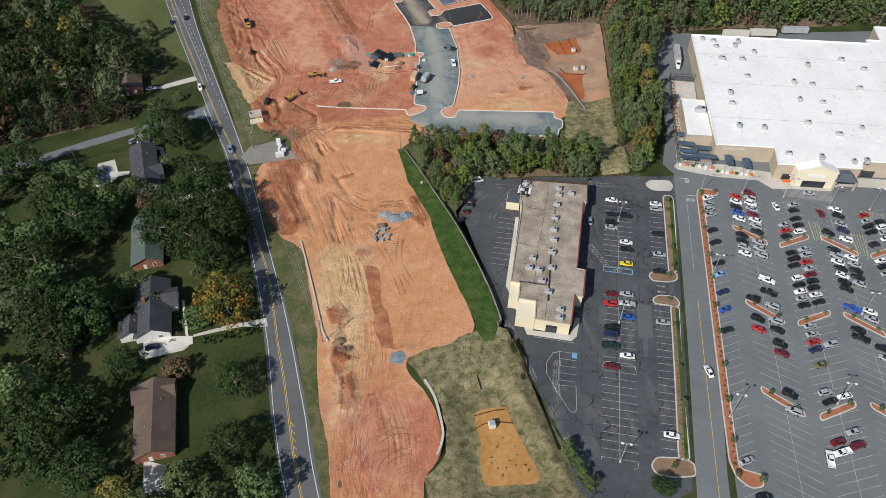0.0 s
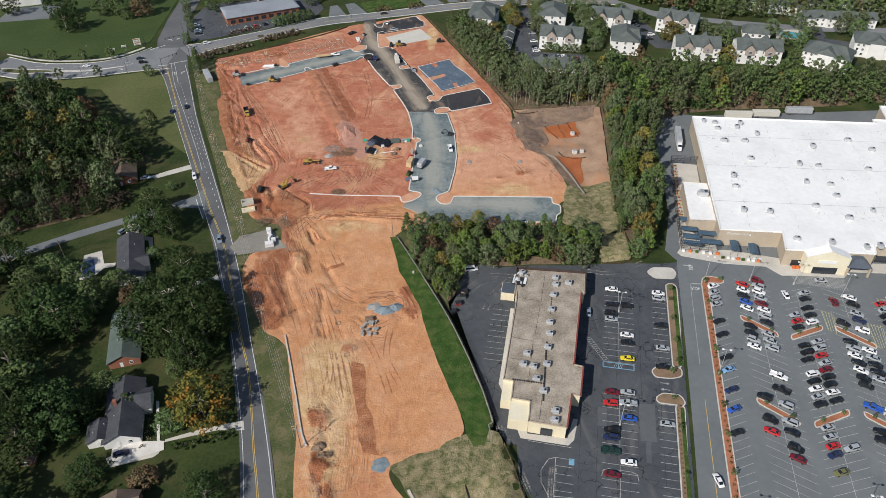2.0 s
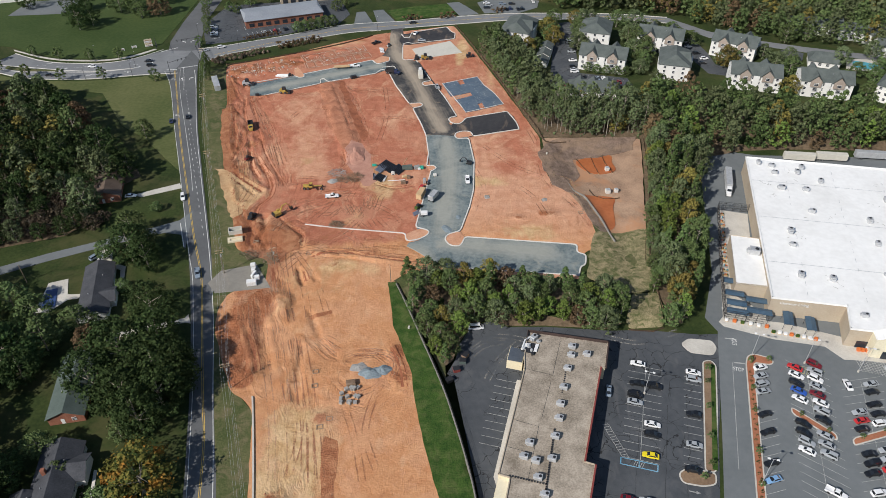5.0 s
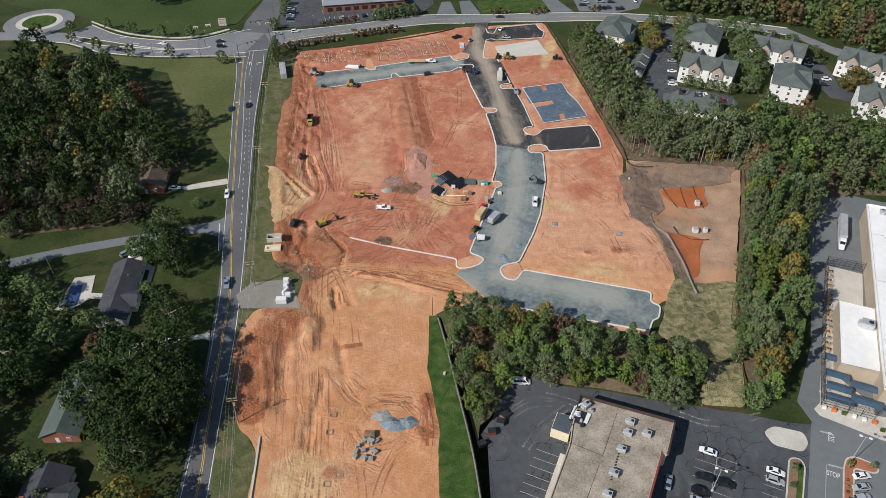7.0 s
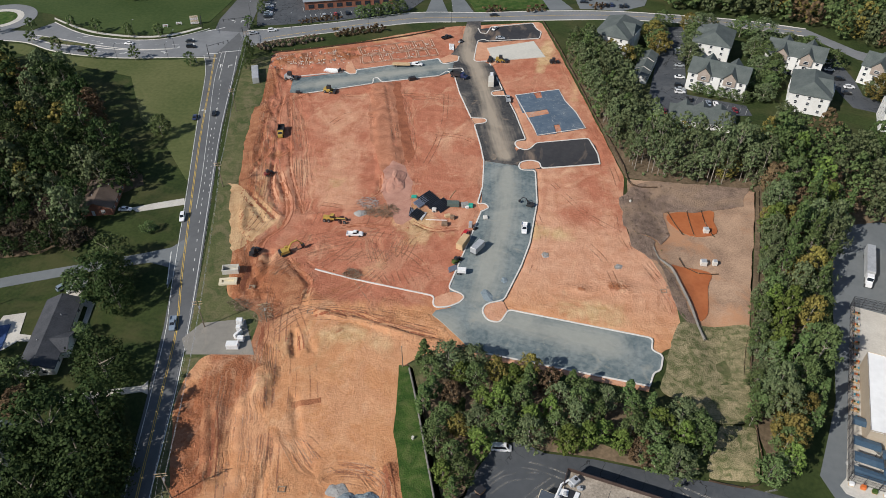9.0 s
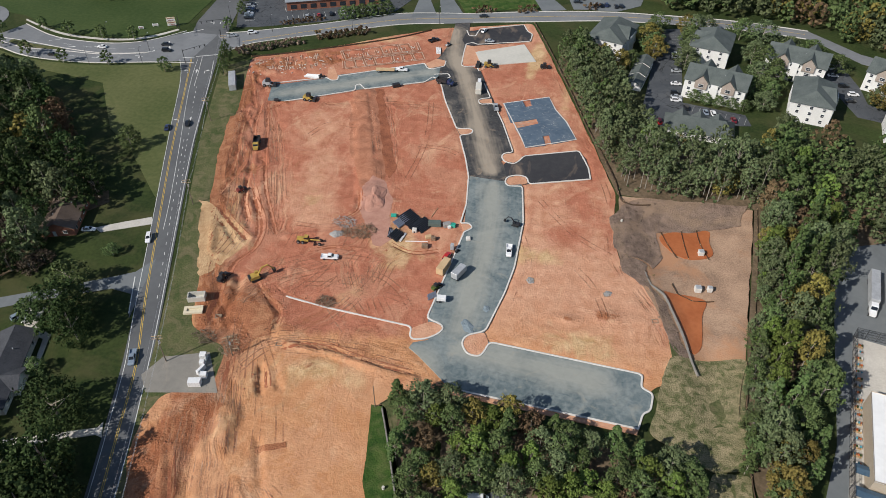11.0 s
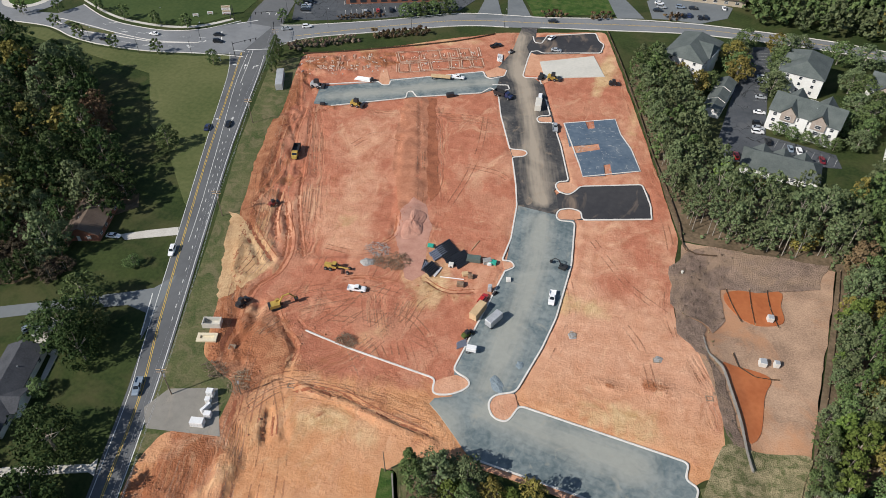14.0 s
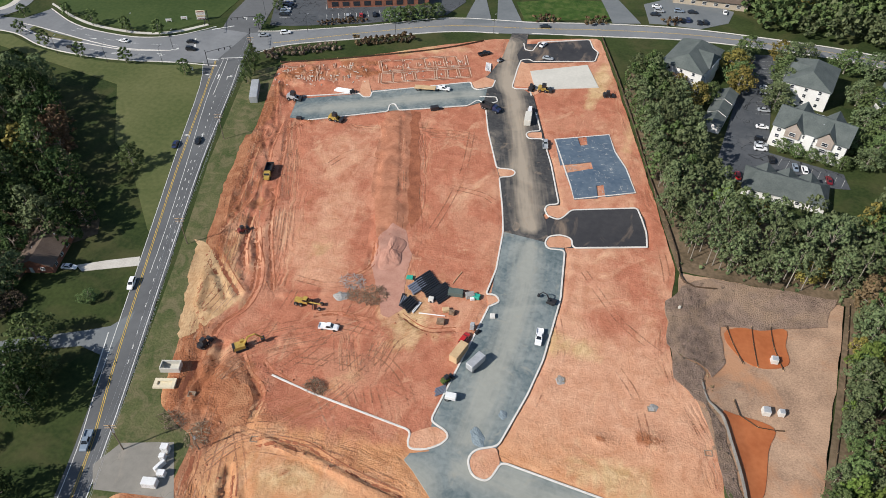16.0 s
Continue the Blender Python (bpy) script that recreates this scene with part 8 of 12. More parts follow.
M["wood"] = surface("raw_timber", (0.48, 0.32, 0.17), (0.60, 0.44, 0.26), 0.6, 4.0, 0.85)
M["pool"] = plain("pool_water", (0.10, 0.38, 0.48), 0.1, 0.0, 0.6)
M["tarp_blue"] = plain("blue_pool_cover", (0.035, 0.07, 0.19), 0.5)


def prism(bm, poly, z0, z1, top=True):
    a = [bm.verts.new((*p, z0)) for p in poly]
    b = [bm.verts.new((*p, z1)) for p in poly]
    n = len(poly)
    for i in range(n):
        bm.faces.new((a[i], a[(i + 1) % n], b[(i + 1) % n], b[i]))
    if top:
        bm.faces.new(b)
    bmesh.ops.recalc_face_normals(bm, faces=bm.faces)


def gable(bm, x, y, w, d, z, h, over=0.4, along="x", hip=0.0, thick=0.18):
    """A pitched roof with thickness over a box w by d; its ridge runs along x or y; hip draws the ridge in."""
    W, D = w / 2 + over, d / 2 + over
    if along == "y":
        P = lambda a, b, c: (x + b, y + a, z + c)
        W, D = D, W
    else:
        P = lambda a, b, c: (x + a, y + b, z + c)
    r = W - hip
    lo = -h * over / (D - over + 1e-6) * 0.6
    for t in (0.0, -thick):
        v = [P(-W, -D, lo + t), P(W, -D, lo + t), P(W, D, lo + t), P(-W, D, lo + t), P(-r, 0, h + t), P(r, 0, h + t)]
        v = [bm.verts.new(q) for q in v]
        for f in ((0, 1, 5, 4), (2, 3, 4, 5)):
            bm.faces.new([v[i] for i in f])
        if hip:
            bm.faces.new((v[1], v[2], v[5]))
            bm.faces.new((v[3], v[0], v[4]))
        if t == 0.0:
            up = v
    for a, b in ((0, 1), (2, 3)) + (((1, 2), (3, 0)) if hip else ((1, 5), (5, 2), (3, 4), (4, 0))):
        bm.faces.new((up[a], up[b], v[b], v[a]))
    bmesh.ops.recalc_face_normals(bm, faces=bm.faces)


def gable_wall(bm, x, y, w, z, h, along="x", t=0.15):
    """The triangle of wall under a gable's end, standing at x, y and w wide."""
    for s in (-t / 2, t / 2):
        if along == "x":
            quad3 = [(x + s, y - w / 2, z), (x + s, y + w / 2, z), (x + s, y, z + h)]
        else:
            quad3 = [(x - w / 2, y + s, z), (x + w / 2, y + s, z), (x, y + s, z + h)]
        bm.faces.new([bm.verts.new(p) for p in quad3])


def window(parent, x, y, z, w, h, way, frame="white_metal", glass="dark_glass"):
    """A window set proud of a wall, with its frame and pane; way: the wall's outward axis."""
    rz = {"+x": 0, "-x": 180, "+y": 90, "-y": 270}[way]
    bm = bmesh.new()
    t = 0.12
    for yy, zz, a, b in ((-w / 2, 0, 0.08, h), (w / 2, 0, 0.08, h), (0, 0, w, 0.1), (0, h - 0.1, w, 0.1), (0, h / 2 - 0.03, w, 0.06)):
        box(bm, (0.05, yy, zz), (t, a if a < w else w + 0.08, b))
    f = part("window", bm, M[frame], parent)
    f.matrix_basis = pose(x, y, z, 0, 0, rz)
    bm = bmesh.new()
    box(bm, (0.03, 0, 0.05), (0.06, w - 0.06, h - 0.1))
    part("pane", bm, M[glass], f)
    return f


def flue(parent, x, y, z, r=0.12, h=0.6):
    bm = bmesh.new()
    rod(bm, (x, y, z), (x, y, z + h), r, r, 8)
    rod(bm, (x, y, z + h), (x, y, z + h + 0.12), r * 1.5, r * 1.2, 8)
    part("vent_pipe", bm, M["metal"], parent)


def apartment(x, y, turn, w=24.0, d=15.0, long_front=True, label=""):
    """A white three-storey block of flats with a grey roof, cross gables and brick fronts."""
    h = 8.6
    t = thing("apartment_building", pose(x, y, 0.0, 0, 0, turn), label or "white-sided three-storey apartment building with a grey shingle roof", "building", "apartment buildings")
    bm = bmesh.new()
    box(bm, (0, 0, -0.4), (w, d, h + 0.4))
    if not long_front:
        box(bm, (0, -d / 2 - 0.6, -0.4), (w * 0.34, 1.2, h + 0.4))
    if long_front:
        gable_wall(bm, -w / 2 + 0.1, 0, d, h, 3.7)
        gable_wall(bm, w / 2 - 0.1, 0, d, h, 3.7)
    part("wall", bm, M["siding"], t)
    bm = bmesh.new()
    gable(bm, 0, 0, w, d, h, 4.0, 0.5, "x", 0.0 if long_front else 5.0)
    if long_front:
        for s in (-1, 1):
            for gx in (-w * 0.22, w * 0.22):
                gable(bm, gx, s * d * 0.30, 6.4, d * 0.44, h, 3.5, 0.35, "y")
    else:
        gable(bm, 0, -d * 0.28, w * 0.5, d * 0.5, h, 3.4, 0.5, "y", 1.5)
    roof = part("roof", bm, M["shingle_grey"], t)
    for gx, gy in ((-w * 0.3, 2), (w * 0.1, -2.5), (w * 0.33, 1.8)):
        flue(roof, gx, gy, h + 2.0)
    if long_front:
        for s in (-1, 1):
            for gx in (-w * 0.22, w * 0.22):
                bm = bmesh.new()
                box(bm, (gx, s * (d / 2 + 0.35), h - 2.9), (5.2, 0.8, 2.9))
                f = [bm.verts.new((gx + a, s * (d / 2 + 0.7), h + b)) for a, b in ((-2.8, 0), (2.8, 0), (0, 2.9))]
                bm.faces.new(f)
                part("brick_front", bm, M["tan_brick"], t, "muted brick gable front")
                for zz in (1.0, 3.8, 6.4):
                    window(t, gx, s * (d / 2 + 0.75), zz, 2.0, 1.5, "+y" if s > 0 else "-y")
            bm = bmesh.new()
            box(bm, (0, s * (d / 2 + 0.2), -0.2), (3.0, 0.7, h + 0.1))
            part("stair_hall", bm, M["siding"], t, "pale stair hall front")
            bm = bmesh.new()
            box(bm, (0, s * (d / 2 + 0.6), 0), (1.6, 0.12, 2.4))
            part("door", bm, M["dark_glass"], t)
    for zz in (1.0, 3.8, 6.4):
        for wx in (-0.41, -0.06, 0.06, 0.41) if long_front else (-0.42, -0.3, -0.08, 0.08, 0.3, 0.42):
            for s in (-1, 1):
                window(t, w * wx, s * d / 2, zz, 1.3, 1.5, "+y" if s > 0 else "-y")
        for wy in (-0.3, 0.0, 0.3):
            for s in (-1, 1):
                window(t, s * w / 2, d * wy, zz, 1.2, 1.5, "+x" if s > 0 else "-x")
    return t


for x, y, turn, w, d, lf in ((26, 462.5, 75, 23, 17, False), (71.5, 464, -100, 20, 17, False), (72.8, 428, -13, 25, 15, True), (110.5, 424.5, 80, 22, 16, False), (108, 457, -15, 25, 15, True),
                             (149, 451, -25, 24, 15, True), (150, 412, -8, 25, 15, True), (184, 407, -8, 25, 15, True), (222, 399, -35, 25, 16, False), (256, 414, -20, 24, 16, False)):
    apartment(x, y, turn, w, d, lf)


def garage(x, y, turn, n=3):
    t = thing("garage", pose(x, y, 0, 0, 0, turn), "row of white garages with stepped grey shingle roofs", "garage")
    for k in range(n):
        top = 2.6 + 0.65 * k
        bm = bmesh.new()
        box(bm, (0, -8.2 + 8.2 * k, -0.2), (7.0, 8.2, top + 0.2))
        gable_wall(bm, 0, -12.2 + 8.2 * k, 7.0, top, 1.6, "y")
        gable_wall(bm, 0, -4.2 + 8.2 * k, 7.0, top, 1.6, "y")
        part("wall", bm, M["siding"], t)
        bm = bmesh.new()
        gable(bm, 0, -8.2 + 8.2 * k, 7.0, 8.2, top, 1.7, 0.3, "y")
        part("roof", bm, M["shingle_grey"], t)
    for k in range(6):
        bm = bmesh.new()
        box(bm, (3.55, -10.4 + 4.1 * k, 0), (0.08, 3.0, 2.2))
        part("garage_door", bm, M["white_metal"], t)
    return t


garage(40.5, 436, -10)


def townhouses(x, y, turn, n):
    """A row of white two-storey houses with stepped grey gables."""
    t = thing("townhouse_row", pose(x, y, 0, 0, 0, turn), "row of white two-storey townhouses with grey shingle roofs", "building", "townhouses")
    for k in range(n):
        gx, dy = (k - (n - 1) / 2) * 7.5, (k % 2) * 1.4
        bm = bmesh.new()
        box(bm, (gx, dy, -0.3), (7.5, 11, 6.2))
        gable_wall(bm, gx - 3.7, dy, 11, 5.9, 2.9)
        gable_wall(bm, gx + 3.7, dy, 11, 5.9, 2.9)
        part("wall", bm, M["siding"], t)
        bm = bmesh.new()
        gable(bm, gx, dy, 7.5, 11, 5.9, 3.1, 0.4, "x")
        gable(bm, gx, dy - 3.4, 4.2, 5.0, 5.9, 2.3, 0.3, "y")
        part("roof", bm, M["shingle_grey"], t)
        for zz in (0.9, 3.6):
            for wx in (-1.8, 1.8):
                window(t, gx + wx, dy - 5.5, zz, 1.3, 1.5, "-y")
    return t


for x, y, turn, n in ((205, 489, -5, 4), (226, 480, -20, 3), (262, 482, -8, 6), (252, 457, -8, 6)):
    townhouses(x, y, turn, n)
t = thing("pool_house", pose(196, 442, 0, 0, 0, -15), "low white pool house with a grey hipped roof", "building")
bm = bmesh.new()
box(bm, (0, 0, -0.3), (16, 11, 3.8))
part("wall", bm, M["siding"], t)
bm = bmesh.new()
gable(bm, 0, 0, 16, 11, 3.5, 3.6, 0.6, "x", 3.5)
part("roof", bm, M["shingle_grey"], t)
for k in range(4):
    window(t, -6 + 4 * k, -5.5, 0.9, 1.6, 1.6, "-y")
fill("pool_deck", [(207, 436), (224, 434), (230, 442), (226, 450), (212, 450)], M["concrete"], 0.06, 4.0, label="pale concrete deck round a swimming pool", category="deck")
fill("tennis_court", [(174, 447), (186, 445), (190, 456), (178, 459)], M["asphalt_old"], 0.06, 4.0, label="dark hard court among trees", category="court")
t = thing("clubhouse", pose(65.5, 396, 0, 0, 0, -3), "low clubhouse with a hipped grey-green shingle roof and gables", "building")
bm = bmesh.new()
box(bm, (0, 0, -0.3), (26, 12, 3.6))
part("wall", bm, M["siding"], t)
bm = bmesh.new()
gable(bm, 0, 0, 26, 12, 3.3, 3.4, 0.6, "x", 4)
for gx in (-7, 0, 7):
    gable(bm, gx, 3.6, 6, 6, 3.3, 2.6, 0.4, "y")
part("roof", bm, M["shingle_grey"], t)
for k in range(5):
    window(t, -9 + 4.5 * k, -6, 1.0, 1.4, 1.4, "-y")
fill("flats_lot", [(45, 487), (60, 492), (59, 460), (60, 418), (85, 414), (87, 406), (48, 396), (43, 405), (46, 448)], M["asphalt_old"], 0.05, 6.0, label="dark asphalt parking drive among flats", category="car park")
fill("flats_lot", [(120, 470), (130, 472), (135, 450), (136, 436), (147, 429), (143, 421), (130, 424), (125, 440), (122, 455)], M["asphalt_old"], 0.05, 6.0, label="dark asphalt parking drive among flats", category="car park")
fill("flats_lot", [(232, 466), (240, 470), (290, 468), (288, 462), (244, 463), (238, 436), (262, 424), (258, 419), (232, 430)], M["asphalt_old"], 0.05, 6.0, label="dark asphalt parking drive among flats", category="car park")
sheet("pool_water", curve_through([(213, 438), (224, 437), (226, 443), (215, 447)], 2, True), 0.12, M["pool"], "turquoise swimming pool water", "pool")
bm = bmesh.new()
for k in range(15):
    ribbon(bm, [(54.0, 484 - 3 * k), (59.0, 485.5 - 3 * k)], 0.13, 0.09)
for k in range(10):
    ribbon(bm, [(62 + 2.6 * k, 416.5 - 0.6 * k), (60.8 + 2.6 * k, 411.5 - 0.6 * k)], 0.13, 0.09)
structure("stall_markings", bm, M["paint_worn"], "white painted parking stalls among flats", "parking marking")


def house(name, x, y, turn, w, d, h, rh, roof, wall, label, wing=None, chimney=False):
    """A low house: walls, pitched roof, windows, and a cross wing."""
    t = thing(name, pose(x, y, 0, 0, 0, turn), label, "house", "houses by the road")
    bm = bmesh.new()
    box(bm, (0, 0, -0.3), (w, d, h + 0.3))
    gable_wall(bm, 0, -d / 2 + 0.08, w, h, rh * 0.93, "y")
    gable_wall(bm, 0, d / 2 - 0.08, w, h, rh * 0.93, "y")
    if wing:
        wx, wy, ww, wd = wing
        box(bm, (wx, wy, -0.3), (ww, wd, h + 0.28))
        s = 1 if wx > 0 else -1
        gable_wall(bm, wx + s * (ww / 2 - 0.08), wy, wd, h, rh * 0.7, "x")
    part("wall", bm, M[wall], t)
    bm = bmesh.new()
    gable(bm, 0, 0, w, d, h, rh, 0.5, "y")
    if wing:
        gable(bm, wx, wy, ww, wd, h - 0.02, rh * 0.76, 0.45, "x")
    r = part("roof", bm, M[roof], t)
    flue(r, w * 0.2, d * 0.2, h + rh * 0.5)
    flue(r, -w * 0.2, -d * 0.15, h + rh * 0.5)
    if chimney:
        bm = bmesh.new()
        box(bm, (-w * 0.2, d * 0.05, h), (1.1, 1.0, rh + 0.9))
        part("chimney", bm, M["brick"], t)
    for k in range(4):
        for s in (-1, 1):
            window(t, s * w / 2, -d * 0.36 + d * 0.24 * k, 0.9, 1.3, 1.3, "+x" if s > 0 else "-x")
    for s in (-1, 1):
        window(t, w * 0.22, s * d / 2, 0.9, 1.2, 1.3, "+y" if s > 0 else "-y")
    bm = bmesh.new()
    box(bm, (-w * 0.1, -d / 2 - 0.03, 0), (1.0, 0.08, 2.05))
    part("door", bm, M["white_metal"], t)
    return t


house("house", -95.6, 148.6, 15.0, 10.5, 23, 3.0, 2.9, "shingle_dark", "siding", "low white house with a dark grey shingle roof", (4.2, 3.2, 7.0, 8.0), True)
house("house_wing", -100.2, 140.6, 15.0, 7.0, 7.0, 2.8, 1.9, "shingle_dark", "siding", "white garage wing with a dark grey roof")
house("house", -83.4, 107.6, 14, 10.6, 24, 3.0, 2.4, "shingle_brown", "brick", "low brick house with a brown shingle roof", (-0.4, 9.2, 11.6, 6.0))
house("house", -106.6, 180.5, 16, 10, 24, 3.0, 2.4, "shingle_green", "brick", "brick house with a green-grey roof under trees")
house("house", -119.9, 222.8, 20, 9.5, 27, 2.9, 2.2, "shingle_dark", "siding", "long low house with a dark shingle roof beside a pool", (3.5, -4, 6, 7))
house("house", -145.4, 285.0, 20, 11, 17, 3.0, 2.6, "shingle_brown", "brick", "brick house with a brown roof at the edge of woods")
house("shed", -119, 133.5, 10, 4.0, 6.0, 2.3, 1.2, "shingle_brown", "brick", "small brown shed under trees")
sheet("pool_deck", [(-137.7, 212.1), (-140.8, 227.1), (-134.9, 230.0), (-131.0, 222.0), (-126.4, 222.6), (-126.2, 220.2), (-129.6, 219.4), (-133.1, 212.7)], 0.03, M["concrete"], "pale pool deck", "deck")
t = raised("swimming_pool", [(-136.2, 213.6), (-139.4, 223.0), (-136.0, 224.6), (-132.2, 215.8)], 0.0, 0.25, M["tarp_blue"], "covered backyard pool under a dark blue sheet", "pool")


# the strip of shops
def rooftop_unit(x, y, z, s=1.0, turn=0.0, big=False):
    """A rooftop air handler: cabinet on a kerb, with fan ring, grille and hood."""
    t = thing("rooftop_unit", pose(x, y, z, 0, 0, turn), "grey metal air-conditioning unit on a flat roof", "air conditioner", "rooftop units")
    bm = bmesh.new()
    box(bm, (0, 0, 0), (1.5 * s, 1.2 * s, 0.2), 0)
    part("roof_kerb", bm, M["metal"], t)
    bm = bmesh.new()
    vs = box(bm, (0, 0, 0.2), (1.6 * s, 1.3 * s, 0.95 * s))
    bmesh.ops.bevel(bm, geom=list(bm.edges), offset=0.05, segments=1, affect="EDGES")
    part("cabinet", bm, M["metal"], t)
    bm = bmesh.new()
    rod(bm, (0.3 * s, 0, 0.2 + 0.95 * s), (0.3 * s, 0, 0.32 + 0.95 * s), 0.34 * s, 0.32 * s, 12)
    part("fan_ring", bm, M["black_metal"], t)
    bm = bmesh.new()
    box(bm, (-0.95 * s, 0, 0.4), (0.5 * s, 1.0 * s, 0.6 * s), 0, 0.7)
    part("intake_hood", bm, M["metal"], t)
    return t


def strip_shops():
    t = thing("shop_building", pose(*LOT_O, LOT_Z, 0, 0, -LOT_TURN), "long low strip of shops with tan roof and cream walls", "building")
    H = 5.6
    foot = [(-33.2, 82.4), (-7.6, 84.0), (-7.6, 73.0), (-9.0, 73.0), (-10.2, 37.5), (-7.2, 37.3), (-7.6, 25.0), (-10.4, 25.2), (-11.2, 12.2), (-22.6, 12.6), (-22.8, 20.2), (-28.6, 20.4), (-28.8, 27.5), (-32.0, 27.7), (-31.6, 66), (-32.6, 72)]
    low = [(-36.2, 76.0), (-31.4, 76.0), (-31.6, 70.0), (-36.2, 70.0)]
    bm = bmesh.new()
    prism(bm, foot, -0.3, H, False)
    part("wall", bm, M["stucco"], t)
    bm = bmesh.new()
    prism(bm, [(a * 0.999, b) for a, b in foot], H - 0.5, H - 0.25)
    part("roof", bm, M["gravel_roof"], t, "tan gravelled flat roof")
    bm = bmesh.new()
    n = len(foot)
    for a, b in zip(foot, foot[1:] + foot[:1]):
        a, b = Vector(a), Vector(b)
        c, d = (a + b) / 2, b - a
        box(bm, (c.x, c.y, H - 0.3), (d.length + 0.3, 0.3, 0.42), math.degrees(math.atan2(d.y, d.x)))
    part("parapet", bm, M["tan_wall"], t, "brown metal-capped parapet")
    # red fascia and the shaded shop front under it
    bm = bmesh.new()
    for a, b in (((-9.0, 73.0), (-10.2, 37.5)), ((-10.4, 25.2), (-11.2, 12.2)), ((-7.2, 37.3), (-7.6, 25.0))):
        a, b = Vector(a), Vector(b)
        c, d = (a + b) / 2, b - a
        box(bm, (c.x + 0.2, c.y, H - 0.75), (d.length, 0.5, 0.9), math.degrees(math.atan2(d.y, d.x)))
    part("fascia", bm, M["red_fascia"], t, "dark red fascia")
    bm = bmesh.new()
    for a, b in (((-7.6, 84.0), (-7.6, 73.0)), ((-33.2, 82.4), (-7.6, 84.0))):
        a, b = Vector(a), Vector(b)
        c, d = (a + b) / 2, b - a
        box(bm, (c.x + 0.2, c.y, H - 0.75), (d.length, 0.5, 0.9), math.degrees(math.atan2(d.y, d.x)))
    part("fascia", bm, M["brown_fascia"], t, "dark brown metal fascia")
    bm = bmesh.new()
    for a, b in (((-33.2, 82.3), (-7.6, 83.9)), ((-33.3, 82.3), (-33.0, 77.6))):
        a, b = Vector(a), Vector(b)
        c, d = (a + b) / 2, b - a
        box(bm, (c.x, c.y, H - 0.2), (d.length, 0.22, 0.95), math.degrees(math.atan2(d.y, d.x)))
    part("raised_parapet", bm, M["brown_fascia"], t, "raised brown metal parapet of the rear wall")
    for v0, v1, u in ((38.5, 72, -9.5), (13, 24.5, -10.7)):
        m = int((v1 - v0) / 4.2)
        for k in range(m):
            bm = bmesh.new()
            box(bm, (u + 0.25, v0 + 2.1 + k * (v1 - v0) / m, 0.3), (0.12, 3.4, 2.7))
            part("shop_window", bm, M["dark_glass"], t)
    for u, v, w, d, h in ((-35.3, 73.0, 5.0, 6.0, 3.8), (-30.4, 24, 3.2, 7.4, 4.2), (-25.8, 16.6, 6.2, 7.4, 4.6)):
        bm = bmesh.new()
        box(bm, (u, v, -0.2), (w, d, h))
        ext = part("rear_block", bm, M["stucco"], t, "cream rear block")
        bm = bmesh.new()
        box(bm, (u, v, h - 0.2), (w - 0.3, d - 0.3, 0.1))
        part("rear_roof", bm, M["slate_metal"] if v > 60 else M["pale_stucco"], ext)
    bm = bmesh.new()
    box(bm, (-17.0, 12.3, 0.2), (3.6, 0.4, 3.2))
    part("service_door", bm, M["dark_glass"], t, "dark service door")
    # pipe run in black blocks
    bm = bmesh.new()
    for k in range(34):
        box(bm, (-19.5 + 0.02 * k, 46 - 0.75 * k, H - 0.24), (0.5, 0.42, 0.3))
    for k in range(14):
        box(bm, (-29 + 0.75 * k, 28.0, H - 0.24), (0.42, 0.4, 0.3))
    for k in range(10):
        box(bm, (-19.2, 60 + 0.9 * k, H - 0.24), (0.35, 0.35, 0.25))
    part("pipe_support", bm, M["black_metal"], t, "black pipe blocks in a row")
    bm = bmesh.new()
    for a, b in (((-22.5, 81), (-22.8, 66)), ((-31, 66.5), (-22.8, 66)), ((-23, 63), (-23.6, 49)), ((-24, 46), (-24, 28)), ((-31, 46.5), (-24, 46)), ((-19.2, 24), (-19.4, 14)), ((-31, 37), (-24, 36.6))):
        ribbon(bm, [a, b], 0.12, H - 0.235)
    part("roof_seam", bm, M["black_metal"], t)
    return H


